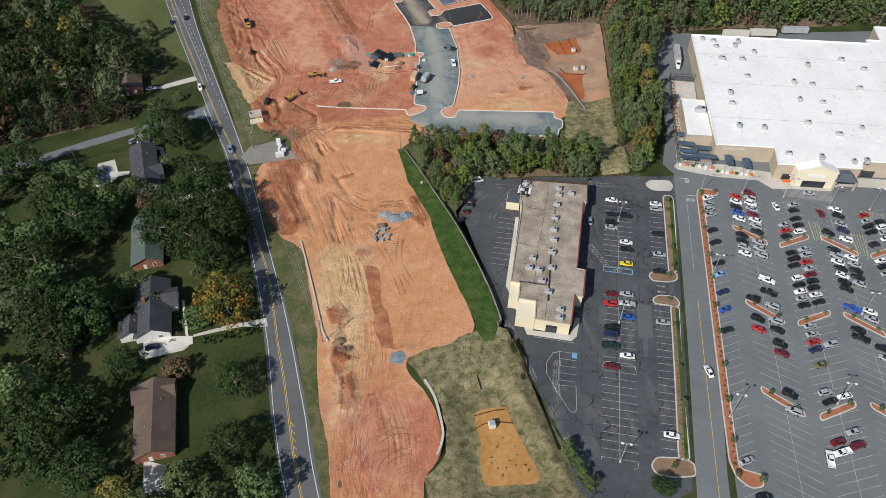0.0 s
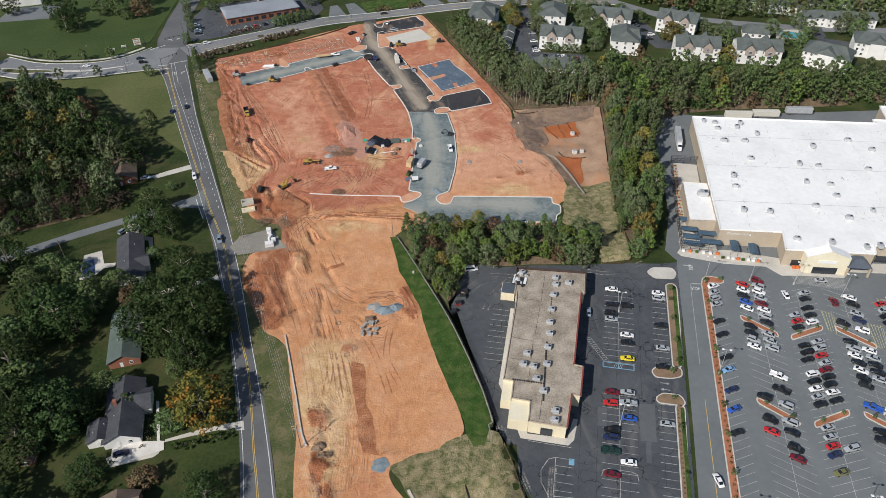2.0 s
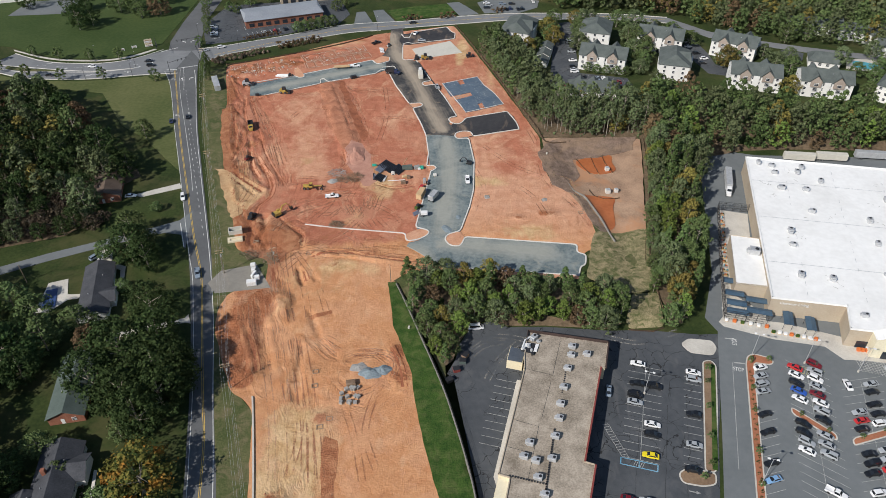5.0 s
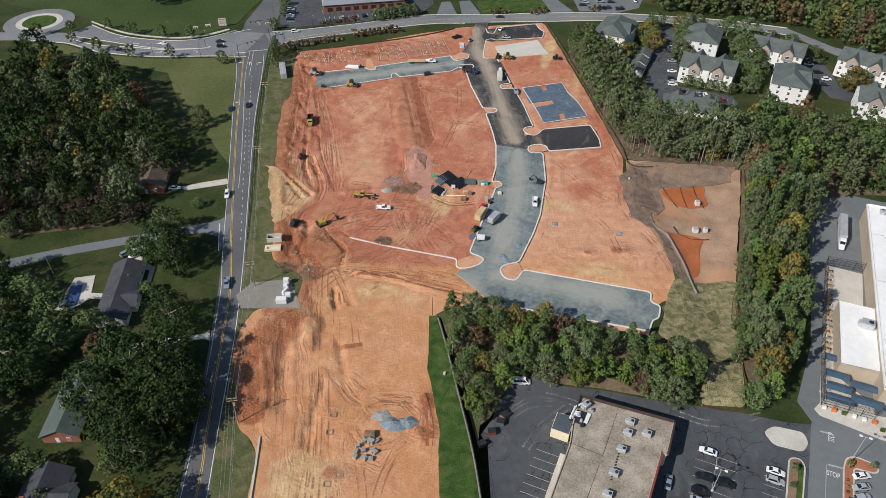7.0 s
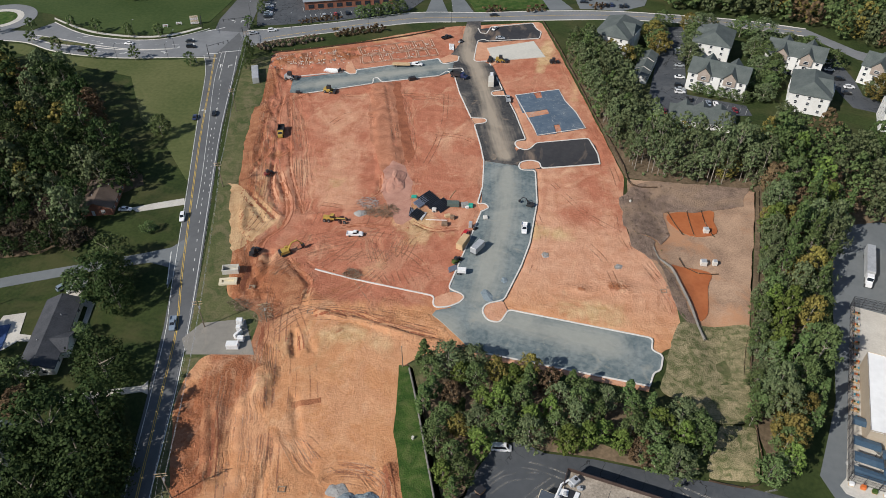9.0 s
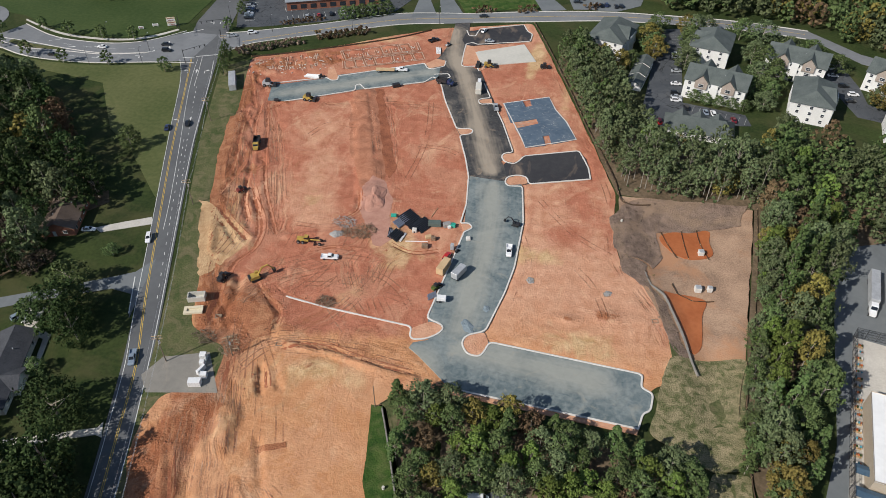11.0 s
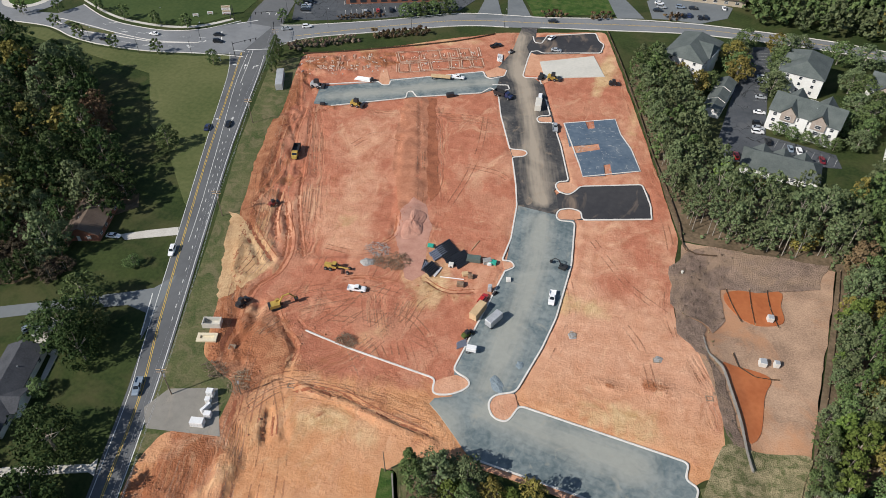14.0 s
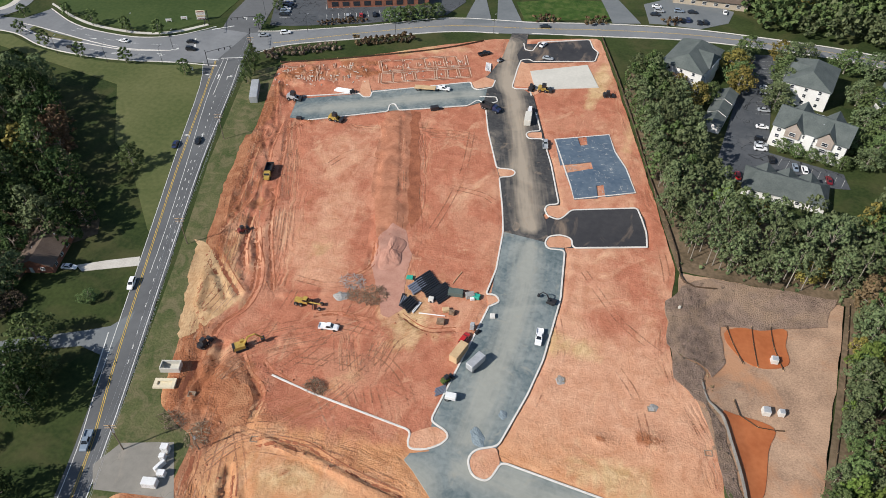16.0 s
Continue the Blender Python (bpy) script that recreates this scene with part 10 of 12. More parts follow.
def build_vehicle(kind, paint):
    """A car at the origin, facing +x."""
    q = SHAPES[kind]
    L, W, hood, deck, top, wr = q["L"] / 2, q["W"], q["hood"], q["deck"], q["top"], q["wheel"]
    c0, c1, c2, c3 = q["cab"]
    t = new({"sedan": "car", "suv": "suv", "pickup": "pickup_truck", "van": "van"}[kind])
    bm = bmesh.new()
    if kind == "pickup":
        loft(bm, [(c0 - 0.02, W, 0.45, 0.8, 1.12), (c3, W, 0.42, 0.8, hood), (L - 0.35, W * 0.97, 0.4, 0.75, hood - 0.08), (L, W * 0.86, 0.45, 0.65, hood - 0.3)])
        # the open bed: floor, sides and tailgate
        box(bm, ((c0 - L) / 2, 0, 0.5), (L + c0, W * 1.9, 0.3))
        for s in (-1, 1):
            box(bm, ((c0 - L) / 2, s * (W - 0.07), 0.5), (L + c0, 0.13, 0.65))
        box(bm, (-L + 0.05, 0, 0.5), (0.1, W * 1.9, 0.62))
    else:
        loft(bm, [(-L, W * 0.80, 0.42, 0.6, deck - 0.30), (-L + 0.18, W * 0.93, 0.33, 0.62, deck - 0.04), (-L + 0.9, W, 0.28, 0.64, deck), (0, W, 0.26, 0.64, deck), (c3, W, 0.28, 0.64, hood),
                  (L - 0.45, W * 0.95, 0.30, 0.6, hood - 0.14), (L - 0.08, W * 0.82, 0.34, 0.55, hood - 0.30), (L, W * 0.72, 0.4, 0.52, hood - 0.38)])
    wb, wt = W * 0.86, W * 0.68
    zb = deck - 0.03
    v = [bm.verts.new(p) for p in ((c0, -wb, zb), (c3, -wb, zb), (c3, wb, zb), (c0, wb, zb), (c1, -wt, top), (c2, -wt, top), (c2, wt, top), (c1, wt, top))]
    for f in ((4, 5, 6, 7), (0, 1, 5, 4), (1, 2, 6, 5), (2, 3, 7, 6), (3, 0, 4, 7)):
        bm.faces.new([v[i] for i in f])
    part("body", bm, M["car_" + paint], t)

    def pane(name, corners, n):
        b = bmesh.new()
        pts = [Vector(p) for p in corners]
        mid = sum(pts, Vector()) / 4
        n = Vector(n).normalized() * 0.012
        outer = [b.verts.new(mid + (p - mid) * 0.86 + n) for p in pts]
        b.faces.new(outer)
        part(name, b, M["car_glass"], t)
    P = [Vector(p) for p in ((c0, -wb, zb), (c3, -wb, zb), (c3, wb, zb), (c0, wb, zb), (c1, -wt, top), (c2, -wt, top), (c2, wt, top), (c1, wt, top))]
    pane("windshield", (P[1], P[2], P[6], P[5]), (top - zb, 0, c3 - c2))
    pane("rear_window", (P[3], P[0], P[4], P[7]), (-(top - zb), 0, c1 - c0 + 0.05))
    pane("side_window", (P[0], P[1], P[5], P[4]), (0, -(top - zb), wb - wt))
    pane("side_window", (P[2], P[3], P[7], P[6]), (0, top - zb, wb - wt))
    for x in (-L * 0.60, L * 0.62):
        for s in (-1, 1):
            b = bmesh.new()
            rod(b, (0, -0.1, 0), (0, 0.1, 0), wr, wr, 12)
            w = part("wheel", b, M["tyre"], t)
            w.matrix_basis = pose(x, s * (W - 0.08), wr)
    return t


GARAGE = {}
WORDS = {"sedan": ("sedan", "car"), "suv": ("sport utility car", "car"), "pickup": ("pickup truck", "truck"), "van": ("panel van", "van")}


def park(kind, paint, x, y, z, turn, where="parked on asphalt", group=""):
    m = pose(x, y, z, 0, 0, turn)
    key = (kind, paint)
    if key not in GARAGE:
        ob = GARAGE[key] = build_vehicle(kind, paint)
        ob.matrix_basis = m
    else:
        ob = copy_thing(GARAGE[key], m)
    return tagged(ob, f"{PAINTS[paint][1]} {WORDS[kind][0]} {where}", WORDS[kind][1], group)


rv = random.Random(21)


def park_row(u, text, tilt, group):
    """Cars of one row: their place along it, a letter for the paint, p for a pickup."""
    for item in text.split():
        num = item.rstrip("abcdefghijklmnopqrstuvwxyz")
        code = item[len(num):]
        kind = "pickup" if "p" in code else rv.choice(("sedan", "sedan", "suv"))
        u1 = u + rv.uniform(-0.35, 0.35)
        turn = -LOT_TURN + tilt + rv.uniform(-2, 2) + rv.choice((0, 180))
        park(kind, code[0], *lot(u1, float(num)), LOT_Z + 0.04, turn, "parked in a marked stall", group)


SHOPS, STORE = "cars parked by the shops", "cars parked before the store"
park_row(2.8, "82.1w 73.8k 69.0k 66.2s 32.4d 27.8r 17.4k 14.6n 9.7gp 1.7d", 0, SHOPS)
park_row(8.0, "73.9k 59.0w 55.4k 47.9y 33.1s 28.7sp 22.8b 6.6w", 0, SHOPS)
park_row(19.9, "82.8w 79.9s 65.9k 54.8s 46.2k 22.6s -20.0w", 0, SHOPS)
park_row(40.6, "90.5w 86.8s 83.6s 80.6s 71.6k 65.0k 54.2k 48.7l 40.1n 32.1b 23.2k -24.5s", 30, STORE)
park_row(51.1, "93.3r 90.0w 86.7k 83.5b 80.2w 70.8k 67.4k 64.2s 61.0w 38.8k 29.8k 25.3r", -23, STORE)
park_row(56.9, "96.2d 93.0s 89.9w 86.6s 83.4d 80.2w 77.0s 73.6k 67.9s 64.6s 61.2s 48.6wp 42.7kp 36.5s 29.9s 26.0k 20.1k 16.4d 0.6k -5.3s", -23, STORE)
park_row(72.9, "92.2s 88.9k 83.8k 80.3k 76.7w 67.2s 63.9s 60.6r 57.3s 54.2d 51.0k 47.8k 44.6w 41.2k 23.0s 2.9w -9.5s -14d", 24, STORE)
park_row(67.9, "79.6s 76.4r 73.2k 64.4k 61.2k 57.8k 51.6w 48.3k 45.1w 41.9s 38.7k 29.8s 26.4s 23.0r 19.8n 13.8o 3.3s 0.0k -13.8d -17.2wp", 24, STORE)
park_row(89.3, "92.2w 88.6k 83.7s 80.3n 75.3w 65.6w 62.2s 59.0k 55.8k 52.6s 39.7w 36.4s 24k 20s", -23, STORE)
park_row(83.8, "77.8k 68.8k 65.6s 62.4w 59.2k 55.8w 52.4k 49.2k 40.1bp 30.7k 27.2kp", -23, STORE)
park_row(99.6, "90.8r 87.4s 84.2k 81.0k 74.3k 66w 62.8k 59.6s 50r 46k 36s 20w", 24, STORE)
park_row(104.8, "88k 84.8w 81.6s 78.4w 66k 62.8s 40r", 24, STORE)
park_row(115.6, "86w 82.8k 76s 60b", -23, STORE)
park("pickup", "w", *lot(64.2, -20.0), LOT_Z + 0.04, 78, "on a lot's aisle")
park("sedan", "k", *lot(44.0, -35.0), LOT_Z + 0.04, 0, "at the end of a planter")
park("sedan", "w", *lot(66.2, 90.0), LOT_Z + 0.04, 95, "in the store's fire lane")
park("suv", "d", *lot(82.8, 89.0), LOT_Z + 0.04, 95, "in a hatched bay")
park("sedan", "s", *lot(81.0, 100.6), LOT_Z + 0.04, -4, "on the hatched crossing")
park("sedan", "w", *lot(32.9, 5.0), LOT_Z + 0.05, 100, "on the entry road")
park("sedan", "t", *lot(-5.4, 68.5), LOT_Z + 0.04, 82, "beside the shop fronts")
# a panel van put in place of a white semi tractor
park("van", "w", *[(13.6, 220.0)][0], LOT_Z + 0.04, 10, "behind the shops under trees")
park("sedan", "k", *[(9.6, 220.7)][0], LOT_Z + 0.04, 20, "behind the shops under trees")
# on roads and drives
for kind, p, (x, y), turn in (("sedan", "k", (-181.5, 411.5), 15), ("suv", "k", (-178, 406.0), 12), ("sedan", "w", (-210, 401.5), 188), ("sedan", "k", (-228, 389), 3), ("sedan", "n", (-142.3, 345.5), 112), ("sedan", "k", (-136.0, 350.5), 112),
                              ("suv", "w", (-112.4, 283), -68), ("pickup", "t", (-89.0, 236.5), -66), ("sedan", "s", (-155, 428), 30), ("suv", "w", (-147, 433.5), 30), ("sedan", "k", (-40, 480.5), 195)):
    park(kind, p, x, y, 0.05, turn, "driving on the road", "cars on the roads")
for kind, p, pts, turn in (("sedan", "w", [(-134.5, 282.0)], 15), ("sedan", "w", [(-127.0, 242.1)], 60), ("suv", "t", [(-130.4, 242.1)], 60), ("sedan", "n", [(-92.2, 134.4)], 20)):
    park(kind, p, *pts[0], 0.06, turn, "parked on a house's drive", "cars at the houses")
for k, (p, x, y) in enumerate((("w", 56.8, 433), ("k", 56.8, 424.5), ("s", 57, 421.5), ("w", 57, 418.5), ("w", 56.5, 462), ("s", 56.5, 458), ("s", 56.8, 445), ("k", 49.5, 469), ("s", 49.4, 463), ("k", 61, 413.2), ("t", 69, 411.5), ("w", 72, 411), ("d", 80, 408), ("r", 50.5, 399.5),
                               ("w", 125, 458), ("k", 128, 449), ("k", 129, 436), ("w", 131, 442))):
    park(("sedan", "suv")[k % 2], p, x, y, 0.08, 8 if y > 415 else 100, "parked among the flats", "cars parked at the flats")
park("van", "w", 124.5, 465, 0.08, 5, "parked among the flats", "cars parked at the flats")
for k in range(13):
    park(("sedan", "suv")[k % 2], "ksnkwtksrkskw"[k], -162.5 + 1.03 * k * 0.94 if k < 7 else -128 + 5.4 * (k - 7), 464.5 - 2.6 * k if k < 7 else 457.5 + 3.05 * (k - 7), 0.07, 20 if k < 7 else 119, "parked in the far car park", "cars in the far car park")
for k, (x, y) in enumerate([(4.6, 518.6), (6.3, 514.3), (5.1, 510.2), (15.0, 517.6), (21.1, 518.7), (14.9, 509.1), (17.7, 509.0), (20.1, 509.9), (25.2, 509.5), (27.7, 510.5), (35.2, 524.1)]):
    park(("sedan", "suv")[k % 2], "wsktksknkkw"[k], x, y, 0.08, 100 if k > 4 else 10, "parked at a low building", "cars at the low building")


# trucks, trailers and site machines
def wheel_on(parent, x, y, r, w=0.35):
    bm = bmesh.new()
    rod(bm, (x, y - w / 2, r), (x, y + w / 2, r), r, r, 12)
    tyre = part("wheel", bm, M["tyre"], parent)
    bm = bmesh.new()
    rod(bm, (x, y - w / 2 - 0.01, r), (x, y + w / 2 + 0.01, r), r * 0.45, r * 0.45, 8)
    part("rim", bm, M["rim"], tyre)


def box_trailer(x, y, z, turn, L, W, H, mat, label, name="trailer", cab=False, axle=True):
    t = thing(name, pose(x, y, z, 0, 0, turn), label, "trailer")
    bm = bmesh.new()
    box(bm, (0, 0, 0.9 if axle else 0.1), (L, W, H))
    bmesh.ops.bevel(bm, geom=list(bm.edges), offset=0.06, segments=1, affect="EDGES")
    part("box", bm, mat, t)
    bm = bmesh.new()
    box(bm, (0, 0, 0.7 if axle else 0.0), (L * 0.98, W * 0.5, 0.2))
    part("chassis", bm, M["black_metal"], t)
    bm = bmesh.new()
    for k in range(int(L / 0.6)):
        for s in (-1, 1):
            box(bm, (-L / 2 + 0.4 + 0.6 * k, s * W / 2, 1.0 if axle else 0.2), (0.07, 0.05, H - 0.2))
    part("rib_panel", bm, mat, t)
    if axle:
        for k in (-0.36, -0.28):
            for s in (-1, 1):
                wheel_on(t, L * k, s * (W / 2 - 0.2), 0.5)
    if cab:
        bm = bmesh.new()
        loft(bm, [(L / 2 + 0.5, 1.15, 0.6, 1.6, 3.2), (L / 2 + 2.2, 1.15, 0.6, 1.6, 3.1), (L / 2 + 2.8, 1.1, 0.6, 1.5, 1.9), (L / 2 + 4.4, 0.95, 0.6, 1.3, 1.6)])
        part("cab", bm, M["car_w"], t, "white tractor cab")
        bm = bmesh.new()
        quad(bm, [(L / 2 + 2.24, -0.9, 3.0), (L / 2 + 2.24, 0.9, 3.0), (L / 2 + 2.82, 0.9, 2.0), (L / 2 + 2.82, -0.9, 2.0)])
        part("windshield", bm, M["car_glass"], t)
        for k in (1.0, 3.7):
            for s in (-1, 1):
                wheel_on(t, L / 2 + k, s * 0.95, 0.5)
    return t


x, y = [(117.8, 318.1)][0]
box_trailer(x, y, LOT_Z + 0.04, -100, 14.5, 2.6, 2.9, M["metal"], "silver semi-trailer with a white tractor behind the store", "semi_truck", True)
for px, c in (([(153.8, 339.6)], "slab"), ([(168.3, 340.8)], "slab"), ([(186.5, 343.9)], "metal")):
    box_trailer(*px[0], LOT_Z + 0.04, -2, 13.5, 2.6, 2.9, M[c], "pale box trailer standing behind the store")
x, y = [(-8.1, 291.4)][0]
box_trailer(x, y, 0.16, 68, 5.4, 2.3, 2.2, M["metal"], "grey enclosed trailer on the new road")
x, y = [(-13.5, 293.3)][0]
box_trailer(x, y, 0.1, 78, 6.1, 2.4, 2.5, M["wood"], "tan storage container on clay", "storage_container", axle=False)
x, y = [(-26.5, 405.7)][0]
box_trailer(x, y, 0.16, 100, 6.2, 2.5, 2.5, M["slab"], "beige storage container on the new road", "storage_container", axle=False)
x, y = [(-135.6, 390.5)][0]
box_trailer(-133.4, 385.5, 0.0, -63, 13.0, 3.0, 2.8, M["metal"], "grey site office trailer at the corner of the site", "office_trailer", axle=False)
box_trailer(*[(-71.1, 412.3)][0], 0.2, 12, 8.5, 2.4, 0.5, M["wood"], "empty timber flatbed trailer on stone", "flatbed_trailer")


def excavator(x, y, z, turn, s=1.0, mat="machine_yellow", label="yellow crawler excavator digging in clay", reach=1.0):
    t = thing("excavator", pose(x, y, z, 0, 0, turn), label, "excavator", "site machines")
    t.scale = (s, s, s)
    for k in (-1, 1):
        bm = bmesh.new()
        loft(bm, [(-1.9, 0.3, 0.25, 0.45, 0.7), (-1.6, 0.3, 0.0, 0.4, 0.95), (1.6, 0.3, 0.0, 0.4, 0.95), (1.9, 0.3, 0.25, 0.45, 0.7)])
        ob = part("track", bm, M["tyre"], t)
        ob.matrix_basis = pose(0, k * 1.15, 0)
    bm = bmesh.new()
    box(bm, (-0.5, 0, 1.0), (3.4, 2.6, 1.1), 0, 0.94)
    part("upper_body", bm, M[mat], t)
    bm = bmesh.new()
    box(bm, (0.7, 0.75, 1.2), (1.4, 1.0, 1.6), 0, 0.85)
    cab = part("cab", bm, M[mat], t)
    bm = bmesh.new()
    box(bm, (0.78, 0.78, 1.9), (1.34, 0.96, 0.75), 0, 0.93)
    part("cab_glass", bm, M["car_glass"], cab)
    bm = bmesh.new()
    box(bm, (-2.1, 0, 1.0), (0.8, 2.5, 1.2), 0, 0.9)
    part("counterweight", bm, M["black_metal"], t)
    pts = [(0.8, -0.2, 1.7), (2.6, -0.2, 4.4), (4.6, -0.2, 4.7), (6.6, -0.2, 2.0)]
    bm = bmesh.new()
    rod(bm, pts[0], pts[1], 0.34, 0.3, 6)
    rod(bm, pts[1], pts[2], 0.3, 0.24, 6)
    part("boom", bm, M[mat], t)
    bm = bmesh.new()
    rod(bm, pts[2], pts[3], 0.24, 0.18, 6)
    part("stick", bm, M[mat], t)
    bm = bmesh.new()
    rod(bm, (1.6, 0.1, 2.0), (2.5, 0.1, 3.9), 0.1, 0.07, 6)
    part("hydraulic_ram", bm, M["rim"], t)
    bm = bmesh.new()
    box(bm, (6.5, -0.2, 0.9), (1.0, 1.2, 1.1), 0, 1.2)
    part("bucket", bm, M["black_metal"], t)
    return t


x, y = [(-69.4, 274.4)][0]
excavator(x, y, 0.05, 45, 0.92)
x, y = [(4.9, 320.2)][0]
excavator(x, y, 0.16, 170, 0.6, "black_metal", "small dark excavator on the stone road")


def grader(x, y, z, turn):
    t = thing("motor_grader", pose(x, y, z, 0, 0, turn), "yellow motor grader on clay", "grader", "site machines")
    bm = bmesh.new()
    box(bm, (-2.3, 0, 0.9), (2.8, 1.3, 1.1), 0, 0.92)
    part("engine", bm, M["machine_yellow"], t)
    bm = bmesh.new()
    box(bm, (-0.4, 0, 0.95), (1.4, 1.4, 1.9), 0, 0.9)
    cab = part("cab", bm, M["machine_yellow"], t)
    bm = bmesh.new()
    box(bm, (-0.4, 0, 1.9), (1.45, 1.45, 0.7), 0, 0.93)
    part("cab_glass", bm, M["car_glass"], cab)
    bm = bmesh.new()
    rod(bm, (0.2, 0, 1.4), (4.2, 0, 1.5), 0.28, 0.22, 6)
    part("frame", bm, M["machine_yellow"], t)
    bm = bmesh.new()
    box(bm, (1.6, 0, 0.25), (0.15, 3.6, 0.6), 25)
    part("blade", bm, M["black_metal"], t)
    for a in (-3.1, -1.6, 4.1):
        for s in (-1, 1):
            wheel_on(t, a, s * 1.0, 0.62, 0.4)
    return t


grader(*[(-60.2, 294.6)][0], 0.1, 5)


def dump_truck(x, y, z, turn, mat="machine_yellow", label="yellow dump truck on red clay"):
    t = thing("dump_truck", pose(x, y, z, 0, 0, turn), label, "truck", "site machines")
    bm = bmesh.new()
    loft(bm, [(1.6, 1.2, 0.8, 1.6, 2.7), (2.8, 1.2, 0.8, 1.6, 2.6), (3.3, 1.1, 0.8, 1.5, 1.8), (4.4, 0.95, 0.8, 1.3, 1.6)])
    part("cab", bm, M[mat], t)
    bm = bmesh.new()
    quad(bm, [(2.86, -0.9, 2.5), (2.86, 0.9, 2.5), (3.3, 0.9, 1.9), (3.3, -0.9, 1.9)])
    part("windshield", bm, M["car_glass"], t)
    bm = bmesh.new()
    box(bm, (-1.3, 0, 1.1), (5.2, 2.5, 0.2))
    for s in (-1, 1):
        box(bm, (-1.3, s * 1.2, 1.3), (5.2, 0.1, 1.1))
    box(bm, (1.25, 0, 1.3), (0.1, 2.5, 1.4))
    box(bm, (-3.85, 0, 1.3), (0.1, 2.5, 0.9))
    part("dump_bed", bm, M["black_metal"], t, "dark steel dump bed")
    for a in (-2.9, -1.7, 3.2):
        for s in (-1, 1):
            wheel_on(t, a, s * 1.05, 0.58, 0.45)
    return t


dump_truck(*[(-101.7, 343.1)][0], 0.1, -70)
dump_truck(*[(-42.3, 408.2)][0], 0.16, -15, "car_n", "dark dump truck at the site entrance")


def loader(x, y, z, turn, mat="machine_yellow", s=1.0, label="small yellow loader on clay"):
    t = thing("skid_loader", pose(x, y, z, 0, 0, turn), label, "loader", "site machines")
    t.scale = (s, s, s)
    bm = bmesh.new()
    box(bm, (-0.4, 0, 0.4), (2.2, 1.3, 0.9), 0, 0.93)
    part("body", bm, M[mat], t)
    bm = bmesh.new()
    box(bm, (0.1, 0, 1.2), (1.2, 1.1, 1.0), 0, 0.9)
    part("cab", bm, M["black_metal"], t)
    for k in (-1, 1):
        bm = bmesh.new()
        rod(bm, (-1.2, k * 0.75, 1.4), (1.5, k * 0.75, 0.6), 0.1, 0.1, 6)
        part("lift_arm", bm, M[mat], t)
        for a in (-0.9, 0.6):
            wheel_on(t, a, k * 0.78, 0.4, 0.3)
    bm = bmesh.new()
    box(bm, (1.9, 0, 0.1), (0.8, 1.8, 0.7), 0, 0.9)
    part("bucket", bm, M["black_metal"], t)
    return t


for px, turn, mat, s, lab in (([(-79.5, 271.6)], 80, "black_metal", 1.2, "dark skid loader on clay"), ([(-117.3, 387.6)], 10, "metal", 1.6, "grey boom lift on stone"), ([(-95.4, 380.5)], 0, "machine_yellow", 1.5, "yellow bulldozer at the court's edge"),
                              ([(-26.6, 428.5)], 10, "machine_yellow", 1.5, "yellow loader beside a slab"), ([(-31.4, 427.5)], 90, "black_metal", 1.2, "dark loader beside a slab"), ([(-1.8, 433.5)], 20, "black_metal", 1.2, "dark skid loader on red clay"),
                              # the red machine is added; the spot itself is a dark reddish pit
                              ([(-11.3, 302.2)], 60, "black_metal", 0.5, "small dark machine by the kerb"), ([(-13.7, 284.2)], 60, "lush", 1.0, "small green machine on clay"), ([(-94.5, 314.6)], 60, "red_fascia", 1.0, "small red machine in a cutting"),
                              ([(-97.4, 400.1)], 30, "black_metal", 0.8, "dark compactor on stone"), ([(-49.8, 444.1)], 60, "metal", 0.8, "small grey loader by the entrance")):
    loader(*px[0], 0.12, turn, mat, s, lab)
for kind, p, px, turn in (("pickup", "w", [(-50.4, 289.0)], 12), ("pickup", "w", [(5.2, 306.4)], -82), ("pickup", "w", [(-64.3, 414.9)], 8), ("pickup", "k", [(-57.7, 447.2)], 45), ("sedan", "w", [(-36.1, 463.8)], 75), ("sedan", "s", [(-31.3, 453.2)], 5), ("van", "w", [(-27.4, 411.8)], 100), ("suv", "r", [(-13.8, 298.5)], 80), ("pickup", "s", [(-16.4, 393.4)], 105)):
    park(kind, p, *px[0], 0.18, turn, "standing on the building site", "vehicles on the site")
box_trailer(*[(-10.6, 279.3)][0], 0.16, 8, 2.8, 1.6, 1.3, M["white_metal"], "small white utility trailer on the new road", "utility_trailer")


# ---- poles, wires, lamps ----
def utility_pole(x, y, turn, h=11.0, arms=2, z=0.0):
    t = thing("utility_pole", pose(x, y, z, 0, 0, turn), "weathered wooden utility pole with crossarms", "utility pole", "utility poles")
    bm = bmesh.new()
    rod(bm, (0, 0, -0.5), (0, 0, h), 0.17, 0.11, 8)
    part("pole", bm, M["pole_wood"], t)
    for k in range(arms):
        bm = bmesh.new()
        box(bm, (0, 0.12, h - 0.5 - 1.0 * k), (2.8, 0.12, 0.14))
        arm = part("crossarm", bm, M["wood"], t)
        for a in (-1.3, -0.7, 0.7, 1.3):
            bm = bmesh.new()
            rod(bm, (a, 0.12, h - 0.36 - 1.0 * k), (a, 0.12, h - 0.14 - 1.0 * k), 0.05, 0.04, 6)
            part("insulator", bm, M["metal"], arm)
    if arms:
        bm = bmesh.new()
        rod(bm, (0.28, 0, h - 3.2), (0.28, 0, h - 2.2), 0.24, 0.24, 10)
        part("transformer", bm, M["metal"], t)
    return t


